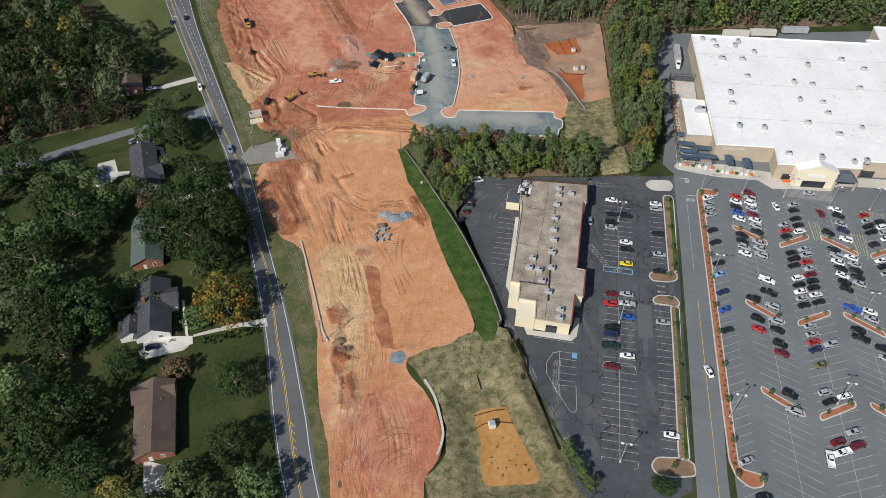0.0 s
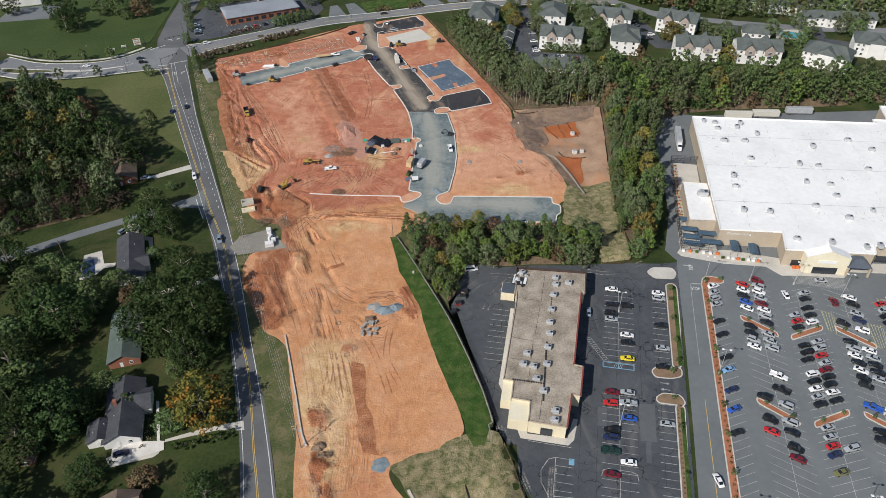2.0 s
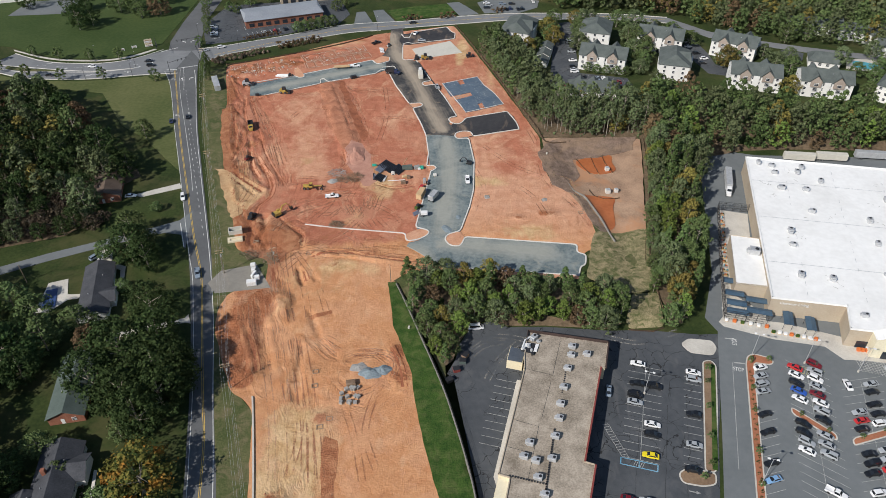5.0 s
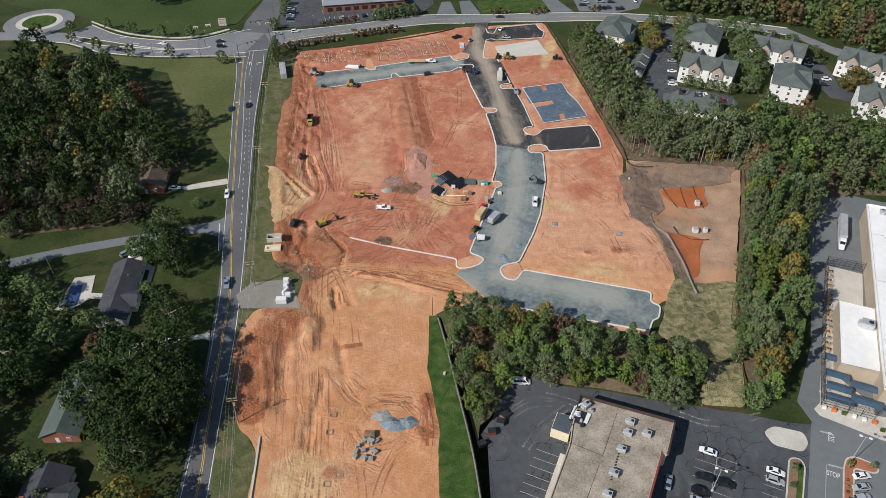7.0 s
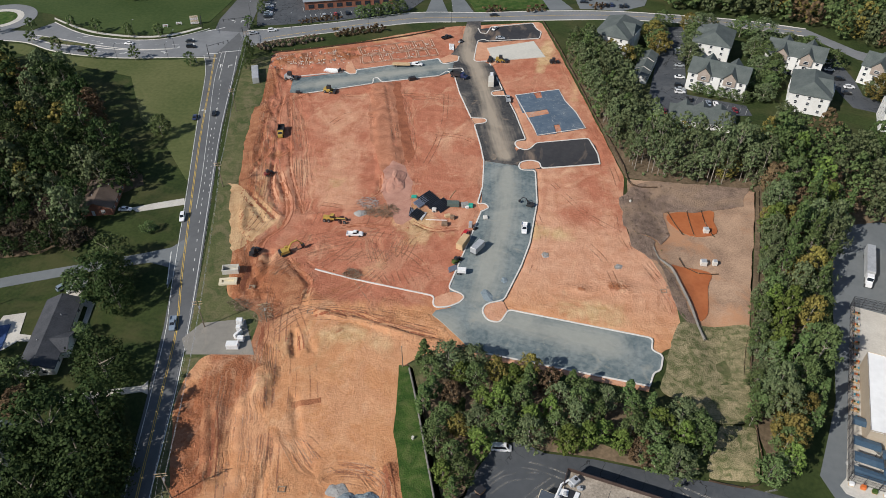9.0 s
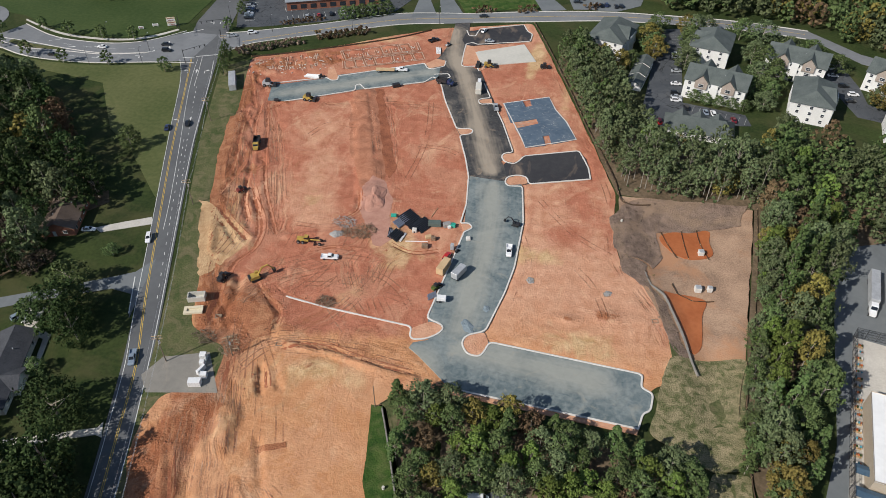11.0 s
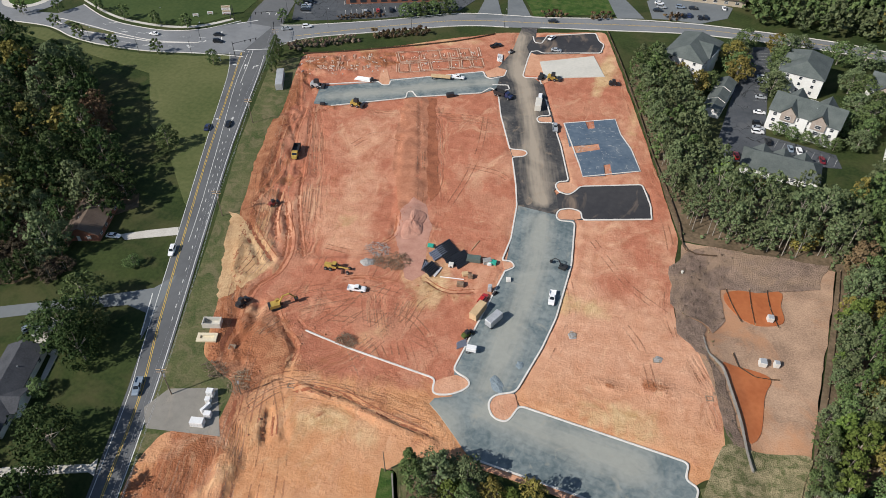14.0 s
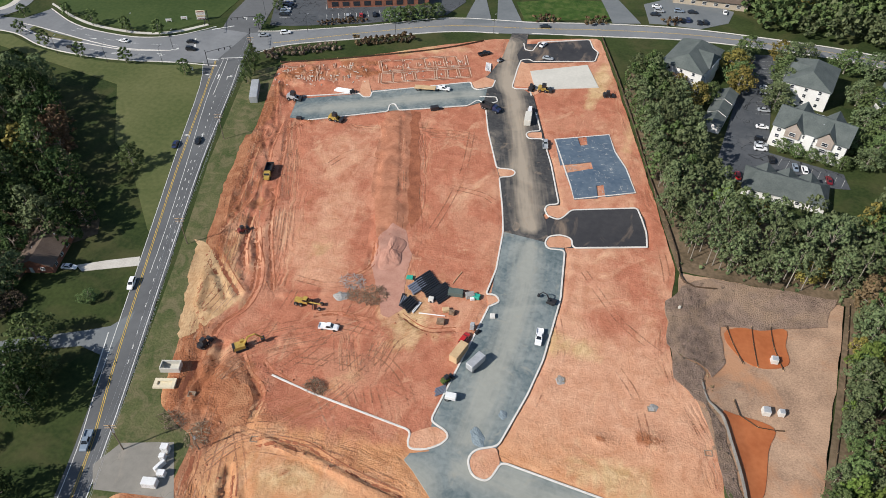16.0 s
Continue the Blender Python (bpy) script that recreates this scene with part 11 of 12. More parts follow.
POLES = [(-39.0, 137.0), (-60.0, 186.0), (-79.5, 238.0), (-107.5, 303.5), (-128.0, 355.0), (-147.5, 408.0)]
for x, y in POLES:
    utility_pole(x, y, 22)
utility_pole(-8.0, 60.0, 22)
utility_pole(-18.0, 238.0, 0, 9.0, 0)
utility_pole(-124, 123, 40, 9.0, 1)
utility_pole(-104, 126.5, 40, 7.0, 0)
utility_pole(-149, 227, 40, 8.0, 0)
utility_pole(-62.5, 244.5, 30, 8.0, 1)


def wire(a, b, sag=0.9, r=0.018):
    cu = bpy.data.curves.new("wire", "CURVE")
    cu.dimensions, cu.bevel_depth, cu.bevel_resolution = "3D", r, 0
    sp = cu.splines.new("POLY")
    n = 10
    sp.points.add(n)
    for k in range(n + 1):
        t = k / n
        p = Vector(a).lerp(Vector(b), t)
        sp.points[k].co = (p.x, p.y, p.z - sag * 4 * t * (1 - t), 1)
    cu.materials.append(M["metal"])
    tagged(new("power_line", cu), "thin grey power line strung between poles", "power line", "power lines")


chain = [(-8.0, 60.0)] + POLES
side = Vector((0.93, 0.37))
for a, b in zip(chain[:-1], chain[1:]):
    for k, z in ((-1.3, 10.7), (1.3, 10.7), (-0.7, 9.7), (0.7, 9.7), (0.1, 7.8)):
        wire((a[0] + side.x * k, a[1] + side.y * k, z), (b[0] + side.x * k, b[1] + side.y * k, z), 1.0)


def lot_lamp(x, y, turn, h=10.0, heads=2):
    t = thing("lamp_post", pose(x, y, LOT_Z + 0.02, 0, 0, turn), "tall car park lamp post on a concrete foot", "lamp post", "lot lamps")
    bm = bmesh.new()
    rod(bm, (0, 0, 0), (0, 0, 0.8), 0.32, 0.3, 12)
    part("foot", bm, M["concrete"], t)
    bm = bmesh.new()
    rod(bm, (0, 0, 0.8), (0, 0, h), 0.1, 0.07, 8)
    part("post", bm, M["metal"], t)
    for k in range(heads):
        a = math.tau * k / heads
        d = Vector((math.cos(a), math.sin(a), 0))
        bm = bmesh.new()
        rod(bm, (0, 0, h - 0.1), tuple(d * 0.8 + Vector((0, 0, h))), 0.05, 0.05, 6)
        arm = part("arm", bm, M["metal"], t)
        bm = bmesh.new()
        box(bm, tuple(d * 1.15 + Vector((0, 0, h - 0.08))), (0.75, 0.55, 0.2), math.degrees(a), 0.85)
        part("lamp_head", bm, M["white_metal"], arm)
    return t


for v in (-30.8, 20.0, 70.6):
    lot_lamp(*lot(5.3, v), -LOT_TURN)
for v in (93.5, 46.4, -10.5):
    lot_lamp(*lot(37.6, v), -LOT_TURN, 12, 2)
for u, v in ((54.5, 96.5), (70.5, 97), (86.6, 93), (86.6, 38.5), (102.6, 95), (70.5, 0)):
    lot_lamp(*lot(u, v), -LOT_TURN, 11, 2)
lot_lamp(*[(232.1, 347.7)][0], 0, 10, 1)


# traffic signals and street lamps at the junction
def signal_mast(x, y, turn, reach):
    t = thing("traffic_signal", pose(x, y, 0, 0, 0, turn), "traffic signal mast over the junction", "traffic light", "signals")
    bm = bmesh.new()
    rod(bm, (0, 0, 0), (0, 0, 7.2), 0.16, 0.12, 8)
    part("post", bm, M["black_metal"], t)
    bm = bmesh.new()
    rod(bm, (0, 0, 6.2), (reach, 0, 6.8), 0.11, 0.06, 8)
    arm = part("mast_arm", bm, M["black_metal"], t)
    for k in range(3):
        bm = bmesh.new()
        box(bm, (reach * (0.5 + 0.22 * k), 0, 5.7), (0.35, 0.3, 1.0))
        part("signal_head", bm, M["black_metal"], arm)


for x, y, turn, reach in ((-163.5, 397.5, 45, 11), (-151.0, 411.0, 120, 12), (-160.5, 433.0, 215, 12), (-184.0, 428.5, -60, 12)):
    signal_mast(x, y, turn, reach)
for x, y in ((-182, 391.5), (-205, 384.5), (-229, 382), (-212, 410), (-165, 446), (-138, 437.5), (-100, 449), (-60, 467), (-186, 404)):
    t = thing("street_lamp", pose(x, y, 0, 0, 0, 90), "dark slim street lamp beside the road", "street lamp", "street lamps")
    bm = bmesh.new()
    rod(bm, (0, 0, 0), (0, 0, 8), 0.09, 0.06, 8)
    part("post", bm, M["black_metal"], t)
    bm = bmesh.new()
    rod(bm, (0, 0, 7.9), (1.8, 0, 8.3), 0.05, 0.04, 6)
    arm = part("arm", bm, M["black_metal"], t)
    bm = bmesh.new()
    box(bm, (2.0, 0, 8.2), (0.7, 0.3, 0.14))
    part("lamp_head", bm, M["metal"], arm)
# corner sign: stacked panels on posts
for px, w, hh, lab in (([(-189.7, 430.9)], 4.2, 5.0, "stacked white and brick shopping sign on a lawn"), ([(-202.9, 424.1)], 2.6, 1.6, "small white sign on two posts"), ([(-197.6, 428.5)], 2.8, 1.8, "small white sign on two posts"), ([(-167.8, 391.7)], 1.2, 1.4, "small white roadside sign")):
    x, y = px[0]
    t = thing("sign", pose(x, y, 0, 0, 0, 25), lab, "sign", "roadside signs")
    for s in (-1, 1):
        bm = bmesh.new()
        box(bm, (s * w * 0.4, 0, 0), (0.25, 0.25, hh))
        part("post", bm, M["brick"] if hh > 3 else M["white_metal"], t)
    for k in range(4 if hh > 3 else 1):
        bm = bmesh.new()
        box(bm, (0, 0, 0.6 + k * 1.1), (w, 0.35, 0.9))
        panel = part("panel", bm, M["white_metal"] if k % 2 == 0 else M["stucco"], t)
        bm = bmesh.new()
        box(bm, (0, -0.2, 0.9 + k * 1.1), (w * 0.7, 0.04, 0.25))
        part("text_bar", bm, M["red_fascia"], panel)


# ---- fences ----
def silt_fence(line, h=0.8, name="silt_fence"):
    t = thing(name, pose(0, 0, 0), "black silt fence cloth on wooden stakes", "fence", "silt fences")
    bm = bmesh.new()
    last = None
    pts = curve_through(line, 3.0)
    zs = land(np.array([p[0] for p in pts]), np.array([p[1] for p in pts])) + 0.15
    for p, z in zip(pts, zs):
        cur = [bm.verts.new((p[0], p[1], z + a)) for a in (0, h)]
        cur2 = [bm.verts.new((p[0] + 0.03, p[1], z + a)) for a in (0, h)]
        if last:
            bm.faces.new((last[0], cur[0], cur[1], last[1]))
            bm.faces.new((last[2], cur2[0], cur2[1], last[3]))
        last = (*cur, *cur2)
    part("cloth", bm, M["fence_cloth"], t)
    for p, z in list(zip(pts, zs))[::2]:
        bm = bmesh.new()
        box(bm, (p[0], p[1] + 0.04, z - 0.1), (0.08, 0.08, h + 0.35))
        part("stake", bm, M["wood"], t)
    return t


silt_fence([(85.4, 349.6), (83.4, 318.2), (80.5, 289.9), (78.5, 279.0), (76.1, 270.5), (74.7, 258.8)], 0.55)
silt_fence([(-13.5, 479.8), (-0.7, 449.2), (12.0, 416.1), (22.3, 387.9), (30.4, 368.5), (36.0, 353.7), (39.7, 342.1), (49.1, 342.9)], 0.9)
silt_fence([(-136.2, 410.3), (-119.8, 418.6), (-92.8, 434.7), (-74.8, 446.8), (-61.7, 458.5)], 0.8)
silt_fence([(77.6, 267.7), (76.2, 253.7), (76.8, 240.8), (76.7, 225.3), (65.0, 223.7)], 0.7)
silt_fence([(21.9, 138.0), (25.5, 126.1), (29.9, 109.3), (32.1, 99.4)], 0.9)
for line in ([(53.3, 330.6), (55.5, 324.8), (58.7, 318.8)], [(59.9, 332.8), (60.8, 326.6), (62.4, 319.1)], [(64.9, 334.5), (66.2, 327.1), (68.9, 320.3)], [(57.3, 306.1), (59.1, 301.8), (63.5, 299.8), (69.9, 301.1)]):
    silt_fence(line, 0.6, "baffle_fence")
for line in ([(7.2, 105.5), (10.9, 108.3), (14.3, 109.2), (20.1, 108.8)], [(8.5, 111.1), (14.5, 113.0), (17.8, 113.4)], [(9.8, 124.8), (11.0, 120.3)]):
    silt_fence(line, 0.6, "baffle_fence")


def wall_fence():
    t = thing("rail_fence", pose(0, 0, 0.35), "black rail fence along the top of a retaining wall", "fence")
    pts = [Vector(p) for p in curve_through(WALL_LINE, 2.4)]
    for a, b in zip(pts[:-1], pts[1:]):
        bm = bmesh.new()
        rod(bm, (a.x, a.y, 0), (a.x, a.y, 1.2), 0.05, 0.05, 6)
        part("post", bm, M["black_metal"], t)
        for z in (0.25, 0.7, 1.15):
            bm = bmesh.new()
            rod(bm, (a.x, a.y, z), (b.x, b.y, z), 0.03, 0.03, 5)
            part("rail", bm, M["black_metal"], t)


wall_fence()


def low_wall(line, h, w, mat, label, name="low_wall", level=None):
    bm = bmesh.new()
    p = [Vector(q) for q in curve_through(line, 2.0)]
    last = None
    for i, q in enumerate(p):
        d = (p[min(i + 1, len(p) - 1)] - p[max(i - 1, 0)]).normalized()
        s = Vector((d.y, -d.x)) * w / 2
        z = float(land(q.x, q.y)) + 0.1 if level is None else level
        cur = [bm.verts.new((*(q + s * k), z + a)) for k, a in ((-1, -2.2), (-1, h), (1, h), (1, -2.2))]
        if last:
            for k in range(3):
                bm.faces.new((last[k], last[k + 1], cur[k + 1], cur[k]))
        last = cur
    bmesh.ops.recalc_face_normals(bm, faces=bm.faces)
    structure(name, bm, mat, label, "wall")


low_wall([(-52.3, 183.1), (-48.7, 171.9), (-43.8, 155.9), (-39.5, 141.4), (-37.3, 137.3)], 0.5, 0.5, M["concrete"], "low pale concrete wall beside the excavation")
low_wall([(-6.2, 122.8), (-3.2, 117.0), (-1.5, 110.2), (-0.6, 103.8), (-1.9, 98.5), (-2.5, 97.6)], 0.45, 0.7, M["concrete"], "curved pale block wall at the clay's edge")
low_wall([(48.7, 308.3), (50.8, 302.6), (54.7, 299.5), (57.7, 292.0), (60.8, 283.2), (62.9, 274.6), (64.6, 269.6)], 0.3, 0.35, M["block_grey"], "grey block wall between berm and basin", level=0.0)


# ---- precast things, stock and heaps ----
def open_box(x, y, z, turn, L, W, H, mat, label, name="concrete_box", wall=0.2, lid=False):
    t = thing(name, pose(x, y, z, 0, 0, turn), label, "concrete box", "precast boxes")
    bm = bmesh.new()
    box(bm, (0, 0, 0), (L, W, 0.15))
    for s in (-1, 1):
        box(bm, (0, s * (W - wall) / 2, 0.15), (L, wall, H - 0.15))
        box(bm, (s * (L - wall) / 2, 0, 0.15), (wall, W - 2 * wall, H - 0.15))
    part("shell", bm, mat, t)
    if lid:
        bm = bmesh.new()
        box(bm, (0.1, 0.1, H), (L * 0.9, W * 0.9, 0.15))
        part("lid", bm, M["metal"], t)
    return t


open_box(*[(-83.1, 262.1)][0], 0.05, 20, 5.2, 2.8, 1.8, M["slab"], "large pale precast concrete box on clay", wall=0.25)
open_box(*[(-81.7, 257.3)][0], 0.05, 20, 5.6, 3.0, 0.6, M["stucco"], "yellowish precast concrete frame on clay", wall=0.9)
for px in ([(-35.5, 194.6)], [(-27.3, 177.2)], [(-29.5, 174.0)], [(-34.5, 189.0)], [(-15.7, 131.5)], [(14.2, 295.4)], [(37.7, 294.7)], [(-51.5, 251.6)], [(-73.4, 257.1)], [(52.5, 287.2)], [(-32.8, 134.6)]):
    open_box(*px[0], -0.35, 15, 1.9, 1.6, 0.6, M["inlet_stone"], "open concrete inlet set in clay", "storm_inlet")
for px, s, zz in (([(66.3, 322.5)], 1.7, -1.4), ([(65.1, 305.0)], 1.9, -1.4), ([(68.7, 305.8)], 1.4, -1.4), ([(13.7, 107.8)], 1.9, -1.5)):
    open_box(*px[0], zz, 10, s, s, 1.5, M["kerb"], "pale concrete riser box in a basin", "riser_box", lid=True)
for px, L, W, H, turn in (([(-69.5, 241.4)], 1.8, 1.5, 2.2, 15), ([(-68.9, 239.4)], 1.4, 1.2, 1.6, 15), ([(-68.1, 237.2)], 3.0, 0.8, 1.5, 75), ([(-66.5, 235.7)], 1.8, 1.4, 1.5, 15), ([(-67.6, 232.8)], 3.4, 1.9, 1.7, 15)):
    t = thing("white_cabinet", pose(*px[0], 0.2, 0, 0, turn), "white metal cabinet standing on a grey pad", "cabinet", "white cabinets on the pad")
    bm = bmesh.new()
    box(bm, (0, 0, 0.1), (L, W, H))
    bmesh.ops.bevel(bm, geom=list(bm.edges), offset=0.05, segments=1, affect="EDGES")
    part("case", bm, M["white_metal"], t)
    bm = bmesh.new()
    box(bm, (0, 0, 0), (L * 1.05, W * 1.05, 0.12))
    part("plinth", bm, M["concrete"], t)
    bm = bmesh.new()
    for k in range(4):
        box(bm, (-L * 0.36 + L * 0.24 * k, -W / 2 - 0.01, 0.3), (0.04, 0.03, H * 0.75))
    part("door_seam", bm, M["metal"], t)


def heap(name, pts, h, mat, label, seed, cell=0.5):
    """A loose heap with an uneven outline."""
    x, y, rx, ry, turn = pts
    rng = np.random.default_rng(seed)
    bm = bmesh.new()
    n, m = 26, 9
    ring = []
    ph = rng.uniform(0, 6, 5)
    for j in range(m):
        t = j / (m - 1)
        row = []
        for i in range(n):
            a = math.tau * i / n
            r = t * (1 + 0.16 * math.sin(2 * a + ph[0]) + 0.10 * math.sin(5 * a + ph[1]))
            px, py = r * rx * math.cos(a), r * ry * math.sin(a)
            c, s = math.cos(radians(turn)), math.sin(radians(turn))
            z = h * (1 - t) ** 0.9 * (1 + 0.3 * math.sin(3 * a + ph[2]) * t) + rng.uniform(-0.06, 0.06) * h
            row.append(bm.verts.new((px * c - py * s, px * s + py * c, max(z, 0) if j < m - 1 else -0.2)))
        ring.append(row)
    for j in range(m - 1):
        for i in range(n):
            bm.faces.new((ring[j][i], ring[j][(i + 1) % n], ring[j + 1][(i + 1) % n], ring[j + 1][i]))
    bmesh.ops.recalc_face_normals(bm, faces=bm.faces)
    me = link(name, bm, mat)
    me.matrix_basis = pose(x, y, 0.12)
    return tagged(me, label, "heap", "heaps on the site")


M["blue_stone"] = surface("blue_grey_stone", (0.14, 0.18, 0.21), (0.26, 0.31, 0.33), 0.6, 4.0, 0.9, bump=0.8, depth=0.2, island=0.0)
M["grey_stone"] = surface("grey_stone", (0.26, 0.25, 0.24), (0.38, 0.37, 0.35), 0.6, 4.0, 0.9, bump=0.8, depth=0.2)
M["pink_stone"] = surface("pinkish_crushed_stone", (0.40, 0.195, 0.14), (0.50, 0.275, 0.205), 0.4, 3.0, 0.95, bump=0.6, depth=0.15)
M["brush"] = surface("dead_brush", (0.16, 0.10, 0.06), (0.34, 0.24, 0.17), 0.6, 4.0, 0.95, bump=1.0, depth=0.3)
heap("gravel_mound", (*[(-18.3, 195.5)][0], 3.6, 2.6, 20), 1.5, M["blue_stone"], "heap of blue-grey crushed stone on clay", 1)
heap("gravel_mound", (*[(-14.9, 197.0)][0], 3.0, 2.4, 20), 1.4, M["blue_stone"], "heap of blue-grey crushed stone on clay", 2)
heap("gravel_mound", (*[(-22.4, 197.6)][0], 2.6, 2.2, 0), 0.6, M["grey_stone"], "low heap of pale grey sand", 3)
heap("gravel_mound", (*[(-52.6, 301.2)][0], 2.6, 1.8, 0), 0.9, M["grey_stone"], "heap of pale crushed stone", 4)
heap("gravel_mound", (*[(-46.5, 323.0)][0], 5.0, 7.5, 12), 1.7, M["pink_stone"], "heap of pinkish crushed stone", 5)
fill("stone_spread", [(-53.0, 326.7), (-50.5, 334.0), (-46.5, 334.0), (-40.1, 323.2), (-37.6, 312.6), (-34.2, 303.6), (-36.0, 299.2), (-38.6, 299.5), (-42.5, 304.4), (-49.0, 314.8)], M["pink_stone"], 0.13, 0.8, dirt_relief, "spread of pinkish crushed stone on clay", category="gravel", ragged=1.4)
heap("gravel_mound", (*[(-0.7, 271.5)][0], 3.2, 1.8, -40), 0.4, M["blue_stone"], "small heap of grey stone on the new road", 6)
heap("gravel_mound", (*[(3.2, 279.8)][0], 1.5, 1.2, -40), 0.35, M["blue_stone"], "small heap of grey stone on the new road", 7)
heap("stone_ring", (*[(-14.8, 131.1)][0], 3.2, 2.4, 0), 0.35, M["blue_stone"], "ring of blue-grey stone round an inlet", 9)
heap("rubble_mound", (*[(-34.0, 137.3)][0], 2.2, 1.6, 0), 0.8, M["brush"], "heap of broken roots and brush in a pit", 10)


for k, (x, y) in enumerate([(14.1, 295.2), (38.0, 295.2)]):
    heap("stone_ring", (x, y, 1.5, 1.3, 0), 0.22, M["grey_stone"], "ring of grey stone round a drain in the clay", 40 + k)


def brush_pile(x, y, rx, ry, n, seed, label, mat="brush"):
    """A tangle of sticks, one mesh."""
    rng = random.Random(seed)
    bm = bmesh.new()
    for k in range(n):
        a, r = rng.uniform(0, 6.28), math.sqrt(rng.random())
        p = Vector((rx * r * math.cos(a), ry * r * math.sin(a), rng.uniform(0.0, 1.1) * (1 - r * 0.7)))
        d = Vector((rng.uniform(-1, 1), rng.uniform(-1, 1), rng.uniform(-0.25, 0.35))).normalized() * rng.uniform(0.7, 2.2)
        rod(bm, p - d / 2, p + d / 2, rng.uniform(0.04, 0.12), 0.03, 4)
    ob = link("brush_pile", bm, M[mat])
    ob.matrix_basis = pose(x, y, 0.15)
    tagged(ob, label, "brush pile", "brush piles", "stuff")


brush_pile(*[(-51.9, 307.2)][0], 4.0, 3.0, 120, 1, "pile of pale roots, rubble and brush", "grey_stone")
brush_pile(*[(-46.9, 302.5)][0], 6.0, 2.2, 220, 2, "windrow of dead brown brush")
brush_pile(*[(-43.8, 305.5)][0], 4.0, 3.0, 140, 7, "windrow of dead brown brush")
brush_pile(*[(-44.6, 270.6)][0], 3.0, 2.4, 160, 3, "pile of cut roots beside a kerb")
brush_pile(*[(-73.4, 248.8)][0], 4.0, 2.6, 130, 4, "tangle of cut branches on dry grass", "dry_shrub")
brush_pile(*[(-65.1, 247.7)][0], 3.0, 4.0, 130, 5, "tangle of cut branches on dry grass", "dry_shrub")
brush_pile(*[(-31.0, 134.2)][0], 1.8, 1.2, 60, 6, "brush at the edge of a pit")


def pipe_stack(x, y, turn, n, L, r, mat, label, rows=1):
    t = thing("pipe_stack", pose(x, y, 0.15, 0, 0, turn), label, "pipes", "pipe stacks")
    for j in range(rows):
        for k in range(n - j):
            bm = bmesh.new()
            p = Vector(((k - n / 2) * 0.16, (k - (n - 1) / 2 + 0.5 * j) * 2.4 * r, r + j * 1.75 * r))
            rod(bm, p - Vector((L / 2 - 0.13 * (k % 3), 0, 0)), p + Vector((L / 2 - 0.1 * (k % 2), 0, 0)), r, r, 8)
            part("pipe", bm, mat, t)
    return t


M["black_pipe"] = plain("black_plastic_pipe", (0.018, 0.020, 0.026), 0.45)
M["grey_pipe"] = plain("grey_plastic_pipe", (0.17, 0.19, 0.24), 0.5)
M["green_wrap"] = plain("green_wrap", (0.03, 0.36, 0.26), 0.5)
ax = 62
pipe_stack(*[(-29.8, 313.7)][0], ax, 13, 6.2, 0.33, M["black_pipe"], "row of long black plastic pipes on clay")
pipe_stack(*[(-33.3, 312.4)][0], ax, 5, 5.5, 0.33, M["grey_pipe"], "row of grey plastic pipes on clay")
pipe_stack(*[(-25.6, 312.5)][0], ax, 8, 6.0, 0.28, M["black_pipe"], "row of long black plastic pipes on clay")
pipe_stack(*[(-32.9, 305.0)][0], ax + 10, 6, 4.5, 0.30, M["black_pipe"], "short black plastic pipes in a heap", 2)
pipe_stack(*[(-34.8, 305.5)][0], ax + 30, 3, 4.0, 0.25, M["grey_pipe"], "short grey plastic pipes in a heap")
pipe_stack(*[(-30.5, 304.8)][0], ax + 20, 2, 4.5, 0.18, M["white_metal"], "white plastic pipes on clay")
pipe_stack(*[(-25.4, 303.8)][0], 12, 1, 7.5, 0.16, M["white_metal"], "single white pipe lying on clay")
pipe_stack(*[(-35.5, 305.9)][0], 100, 2, 5.0, 0.22, M["black_pipe"], "black pipes lying apart on clay")
pipe_stack(*[(-101.1, 400.0)][0], 5, 6, 7.0, 0.2, M["white_metal"], "bundle of white pipes on stone", 2)
pipe_stack(*[(-52.9, 438.0)][0], 105, 5, 6.5, 0.2, M["white_metal"], "bundle of white pipes at the site entrance")
pipe_stack(*[(-14.0, 280.9)][0], 45, 6, 3.2, 0.16, M["grey_pipe"], "bundle of grey pipes beside the road")
pipe_stack(*[(-23.6, 320.0)][0], 80, 1, 5.5, 0.12, M["wood"], "timber pole lying on clay")
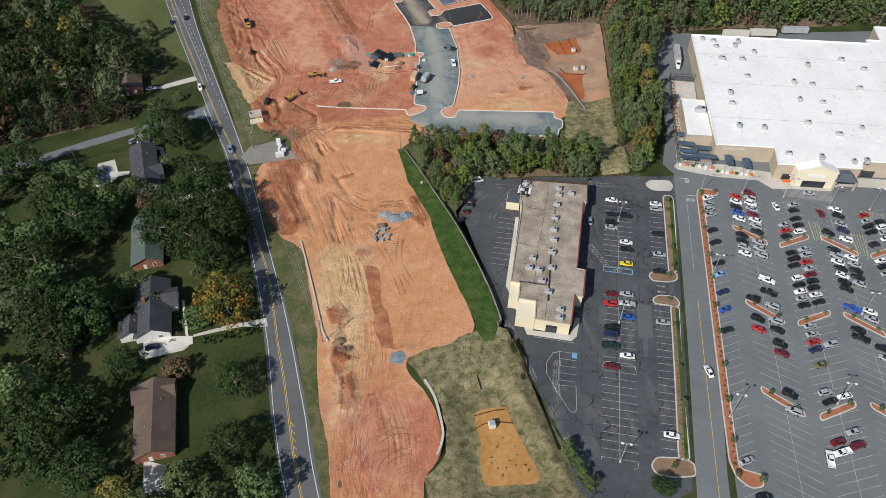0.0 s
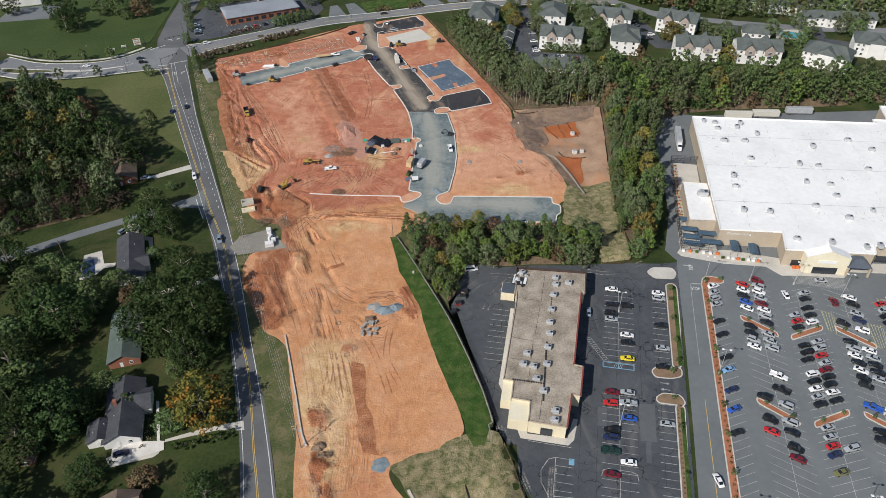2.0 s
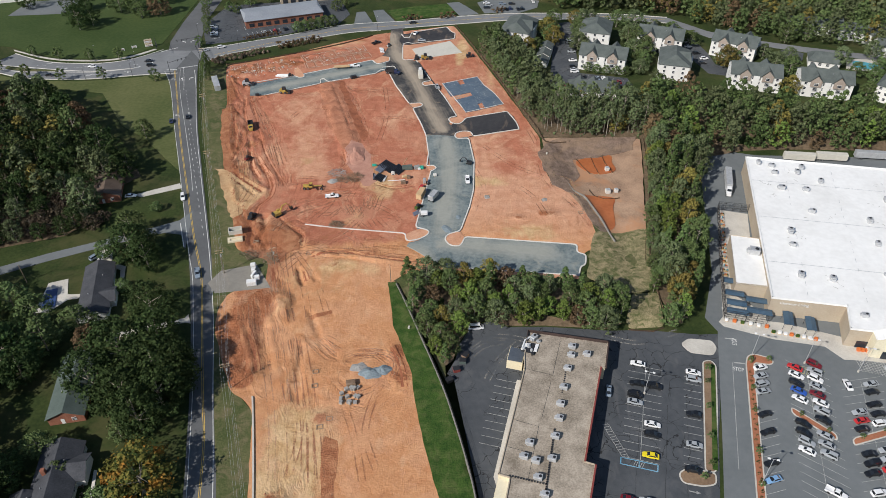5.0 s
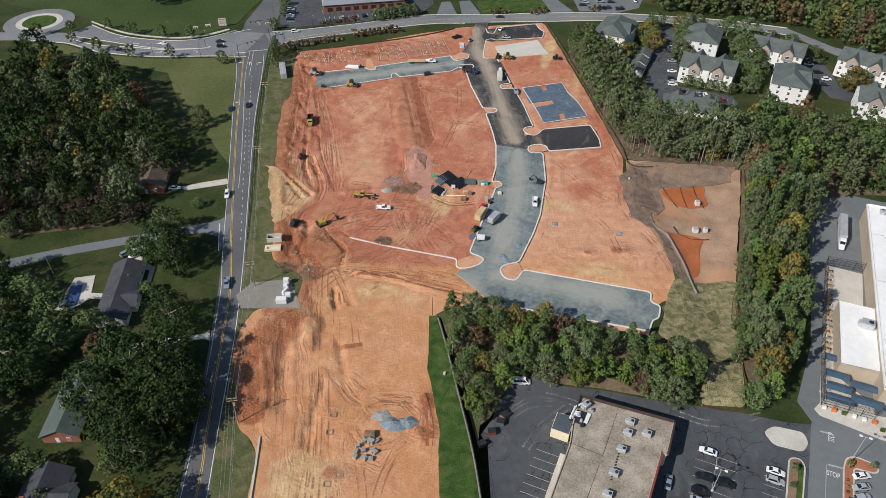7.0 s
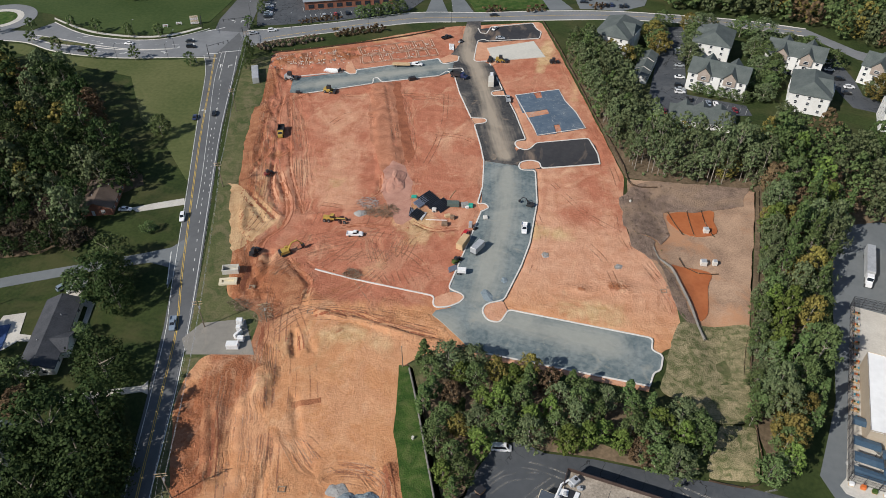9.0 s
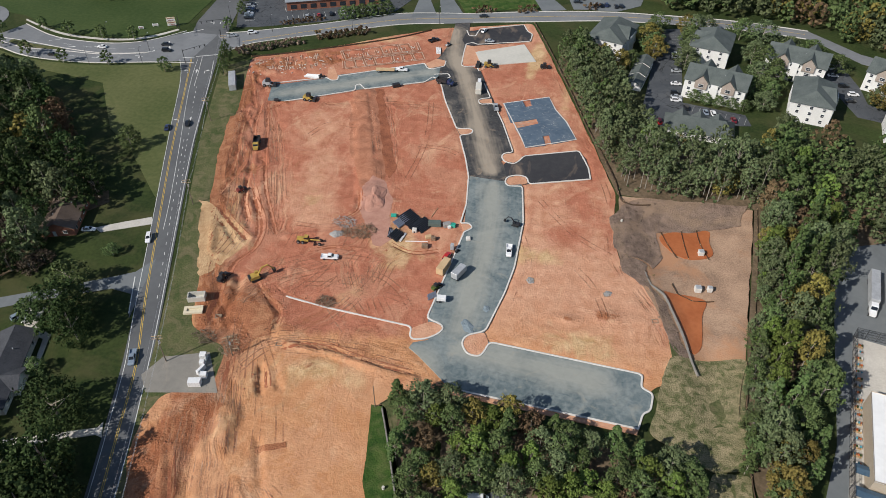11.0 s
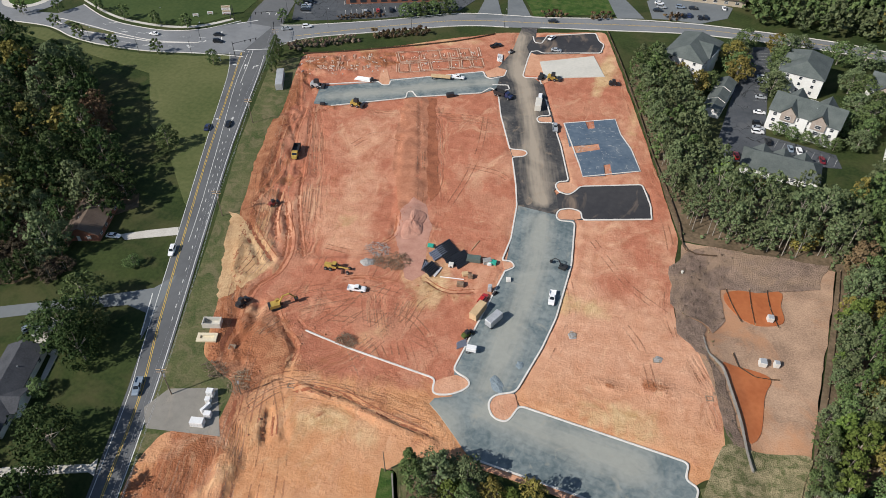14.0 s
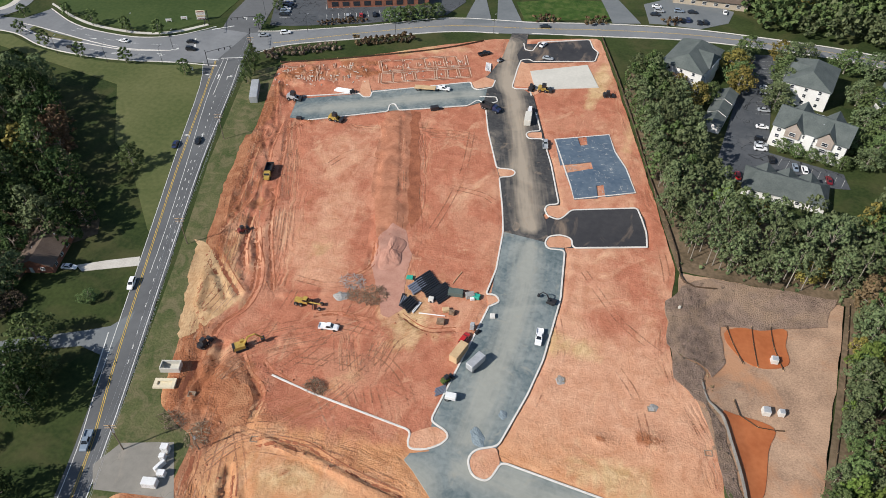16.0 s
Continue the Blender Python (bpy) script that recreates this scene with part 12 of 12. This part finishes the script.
for px, L, W, H, mat, lab in (([(-21.8, 313.5)], 4.5, 2.2, 1.5, "shingle_green", "green-grey steel tool box on clay"), ([(-15.8, 314.4)], 2.2, 1.6, 1.0, "green_wrap", "bundle wrapped in green sheet"), ([(-36.8, 314.7)], 2.0, 1.4, 0.6, "green_wrap", "bundle wrapped in green sheet"),
                              ([(-17.6, 314.1)], 2.6, 1.8, 1.3, "grey_stone", "crate of fittings on clay"), ([(-22.2, 306.6)], 2.0, 1.4, 0.9, "wood", "timber crate on clay"), ([(-20.3, 306.2)], 1.6, 1.4, 1.1, "brush", "brown crate on clay"), ([(-22.1, 302.0)], 2.2, 1.8, 1.0, "brush", "crate of fittings on clay"),
                              ([(-13.1, 303.1)], 1.2, 1.2, 2.2, "metal", "grey portable toilet cabin"), ([(-16.6, 313.3)], 1.2, 1.0, 0.8, "white_metal", "white crate on clay"), ([(-9.1, 309.2)], 1.5, 1.5, 0.7, "kerb", "pale concrete ring on stone"), ([(-27.6, 308.7)], 1.6, 1.6, 1.0, "kerb", "pale concrete ring on clay"),
                              ([(-23.4, 190.5)], 3.0, 2.0, 1.2, "brush", "pallet of brown blocks on clay"), ([(-62.4, 400.5)], 3.2, 1.8, 1.5, "black_metal", "dark steel waste bin by the kerb"), ([(-108.5, 376.3)], 2.0, 1.2, 0.9, "black_metal", "dark crate at the edge of a court")):
    t = thing("crate", pose(*px[0], 0.14, 0, 0, rv.uniform(0, 40)), lab, "crate", "stock on the site")
    bm = bmesh.new()
    box(bm, (0, 0, 0.1), (L, W, H), 0, 0.95)
    bmesh.ops.bevel(bm, geom=list(bm.edges), offset=0.04, segments=1, affect="EDGES")
    part("case", bm, M[mat], t)
    bm = bmesh.new()
    for s in (-1, 1):
        box(bm, (s * L * 0.32, 0, 0), (0.14, W * 1.02, 0.14))
    part("runner", bm, M["wood"], t)
rb = random.Random(3)
for k in range(14):
    x, y = [(-23.6, 186.3)][0]
    t = thing("block_pallet", pose(x + rb.uniform(-3.6, 3.6), y + rb.uniform(-3.4, 3.0), 0.14, 0, 0, rb.uniform(0, 90)), "pallet of grey concrete blocks on clay", "pallet", "pallets of blocks")
    bm = bmesh.new()
    box(bm, (0, 0, 0), (1.3, 1.1, 0.14))
    part("pallet_base", bm, M["wood"], t)
    bm = bmesh.new()
    box(bm, (0, 0, 0.14), (1.2, 1.0, rb.uniform(0.5, 1.1)))
    part("load", bm, M["grey_stone"], t)
# bins behind the shops
for k, (px, mat) in enumerate((([(10.2, 204.4)], "shingle_green"), ([(8.4, 200.7)], "red_fascia"), ([(6.5, 196.2)], "black_metal"), ([(10.9, 206.9)], "brush"))):
    t = thing("waste_bin", pose(*px[0], LOT_Z + 0.03, 0, 0, 20 * k), "steel waste bin on an asphalt yard", "bin", "waste bins")
    bm = bmesh.new()
    box(bm, (0, 0, 0), (2.0, 1.6, 1.3), 0, 1.1)
    part("body", bm, M[mat], t)
    bm = bmesh.new()
    box(bm, (0, 0, 1.3), (2.2, 1.75, 0.1))
    part("lid", bm, M["black_metal"], t)
for px in ([(39.8, 331.3)], [(-8.7, 216.1)]):
    t = thing("barrel", pose(*px[0], 0.1), "pale barrel standing on grass", "barrel", "barrels")
    bm = bmesh.new()
    rod(bm, (0, 0, 0), (0, 0, 0.9), 0.4, 0.36, 12)
    part("drum", bm, M["slab"], t)


# ---- weeds and long grass ----
def tufts(name, poly, n, mat, size, seed, label, clump=7.0, keep=0.5):
    """Loose tufts of blades, thick in some places and thin in others."""
    rng = np.random.default_rng(seed)
    p = np.array(poly)
    x, y = rng.uniform(p[:, 0].min(), p[:, 0].max(), n), rng.uniform(p[:, 1].min(), p[:, 1].max(), n)
    ok = inside(poly, x, y) & (ripple(x, y, clump, seed) + rng.normal(scale=0.35, size=n) > keep - 0.5)
    x, y = x[ok], y[ok]
    z = land(x, y) + 0.2
    rows = []
    for k in range(4):
        a, s = rng.uniform(0, math.tau, len(x)), size * rng.uniform(0.5, 1.4, len(x))
        lean = rng.uniform(0.1, 0.7, len(x)) * s
        u = np.stack([np.cos(a), np.sin(a), 0 * a], 1) * (s * 0.45)[:, None]
        w = np.stack([-np.sin(a) * lean, np.cos(a) * lean, s], 1)
        c = np.stack([x + rng.uniform(-0.3, 0.3, len(x)) * size, y + rng.uniform(-0.3, 0.3, len(x)) * size, z - 0.12], 1)
        rows.append(np.stack([c - u * 0.5, c + u * 0.5, c + u + w, c - u + w], 1).reshape(-1, 3))
    tagged(new(name, cloud_mesh(name, np.concatenate(rows), M[mat])), label, "weeds", kind="stuff")


SLOPE_W = [(-12, 131), (2, 137), (5, 128), (9, 121), (8, 108), (9, 100), (11, 88), (6, 80), (-5, 80), (-5.5, 91), (0.5, 98), (0.8, 106), (-3, 117)]
SLOPE_E = [(15, 122), (21, 139), (29, 115), (34.5, 100), (41.5, 87), (45, 80), (28, 82), (26.5, 91), (23, 103), (20, 114)]
tufts("dry_grass", SLOPE_W, 5200, "hay_tuft", 0.2, 1, "dry straw-coloured grass on the slope", 5.0, 0.3)
tufts("dry_grass", SLOPE_E, 5200, "hay_tuft", 0.22, 3, "dry straw-coloured grass on the slope", 5.0, 0.3)
tufts("pond_weeds", [(13, 104), (20, 104), (24, 92), (12, 90)], 60, "green_tuft", 0.45, 5, "small green tufts in the muddy pond", 3.0, 0.6)
tufts("grey_weeds", [(35.7, 332.7), (43.1, 339.4), (47.3, 331.1), (51.9, 327.3), (54.3, 317.9), (51.5, 310.9), (53.9, 299.2), (60.1, 282.9), (64.5, 269.1), (63.0, 266.0), (57.4, 280.1), (49.8, 301.1), (40.5, 313.2)], 4200, "hay_tuft", 0.26, 6, "dead grey-brown weeds on the berm", 5.0, 0.2)
tufts("undergrowth", [(38, 352), (60, 354), (84, 355), (90, 349), (88, 345), (100, 300), (95, 266), (83, 262), (84, 300), (86, 349), (60, 349), (38, 348)], 1500, "leaf_olive", 0.8, 9, "low undergrowth at the edge of the wood", 4.0, 0.3)
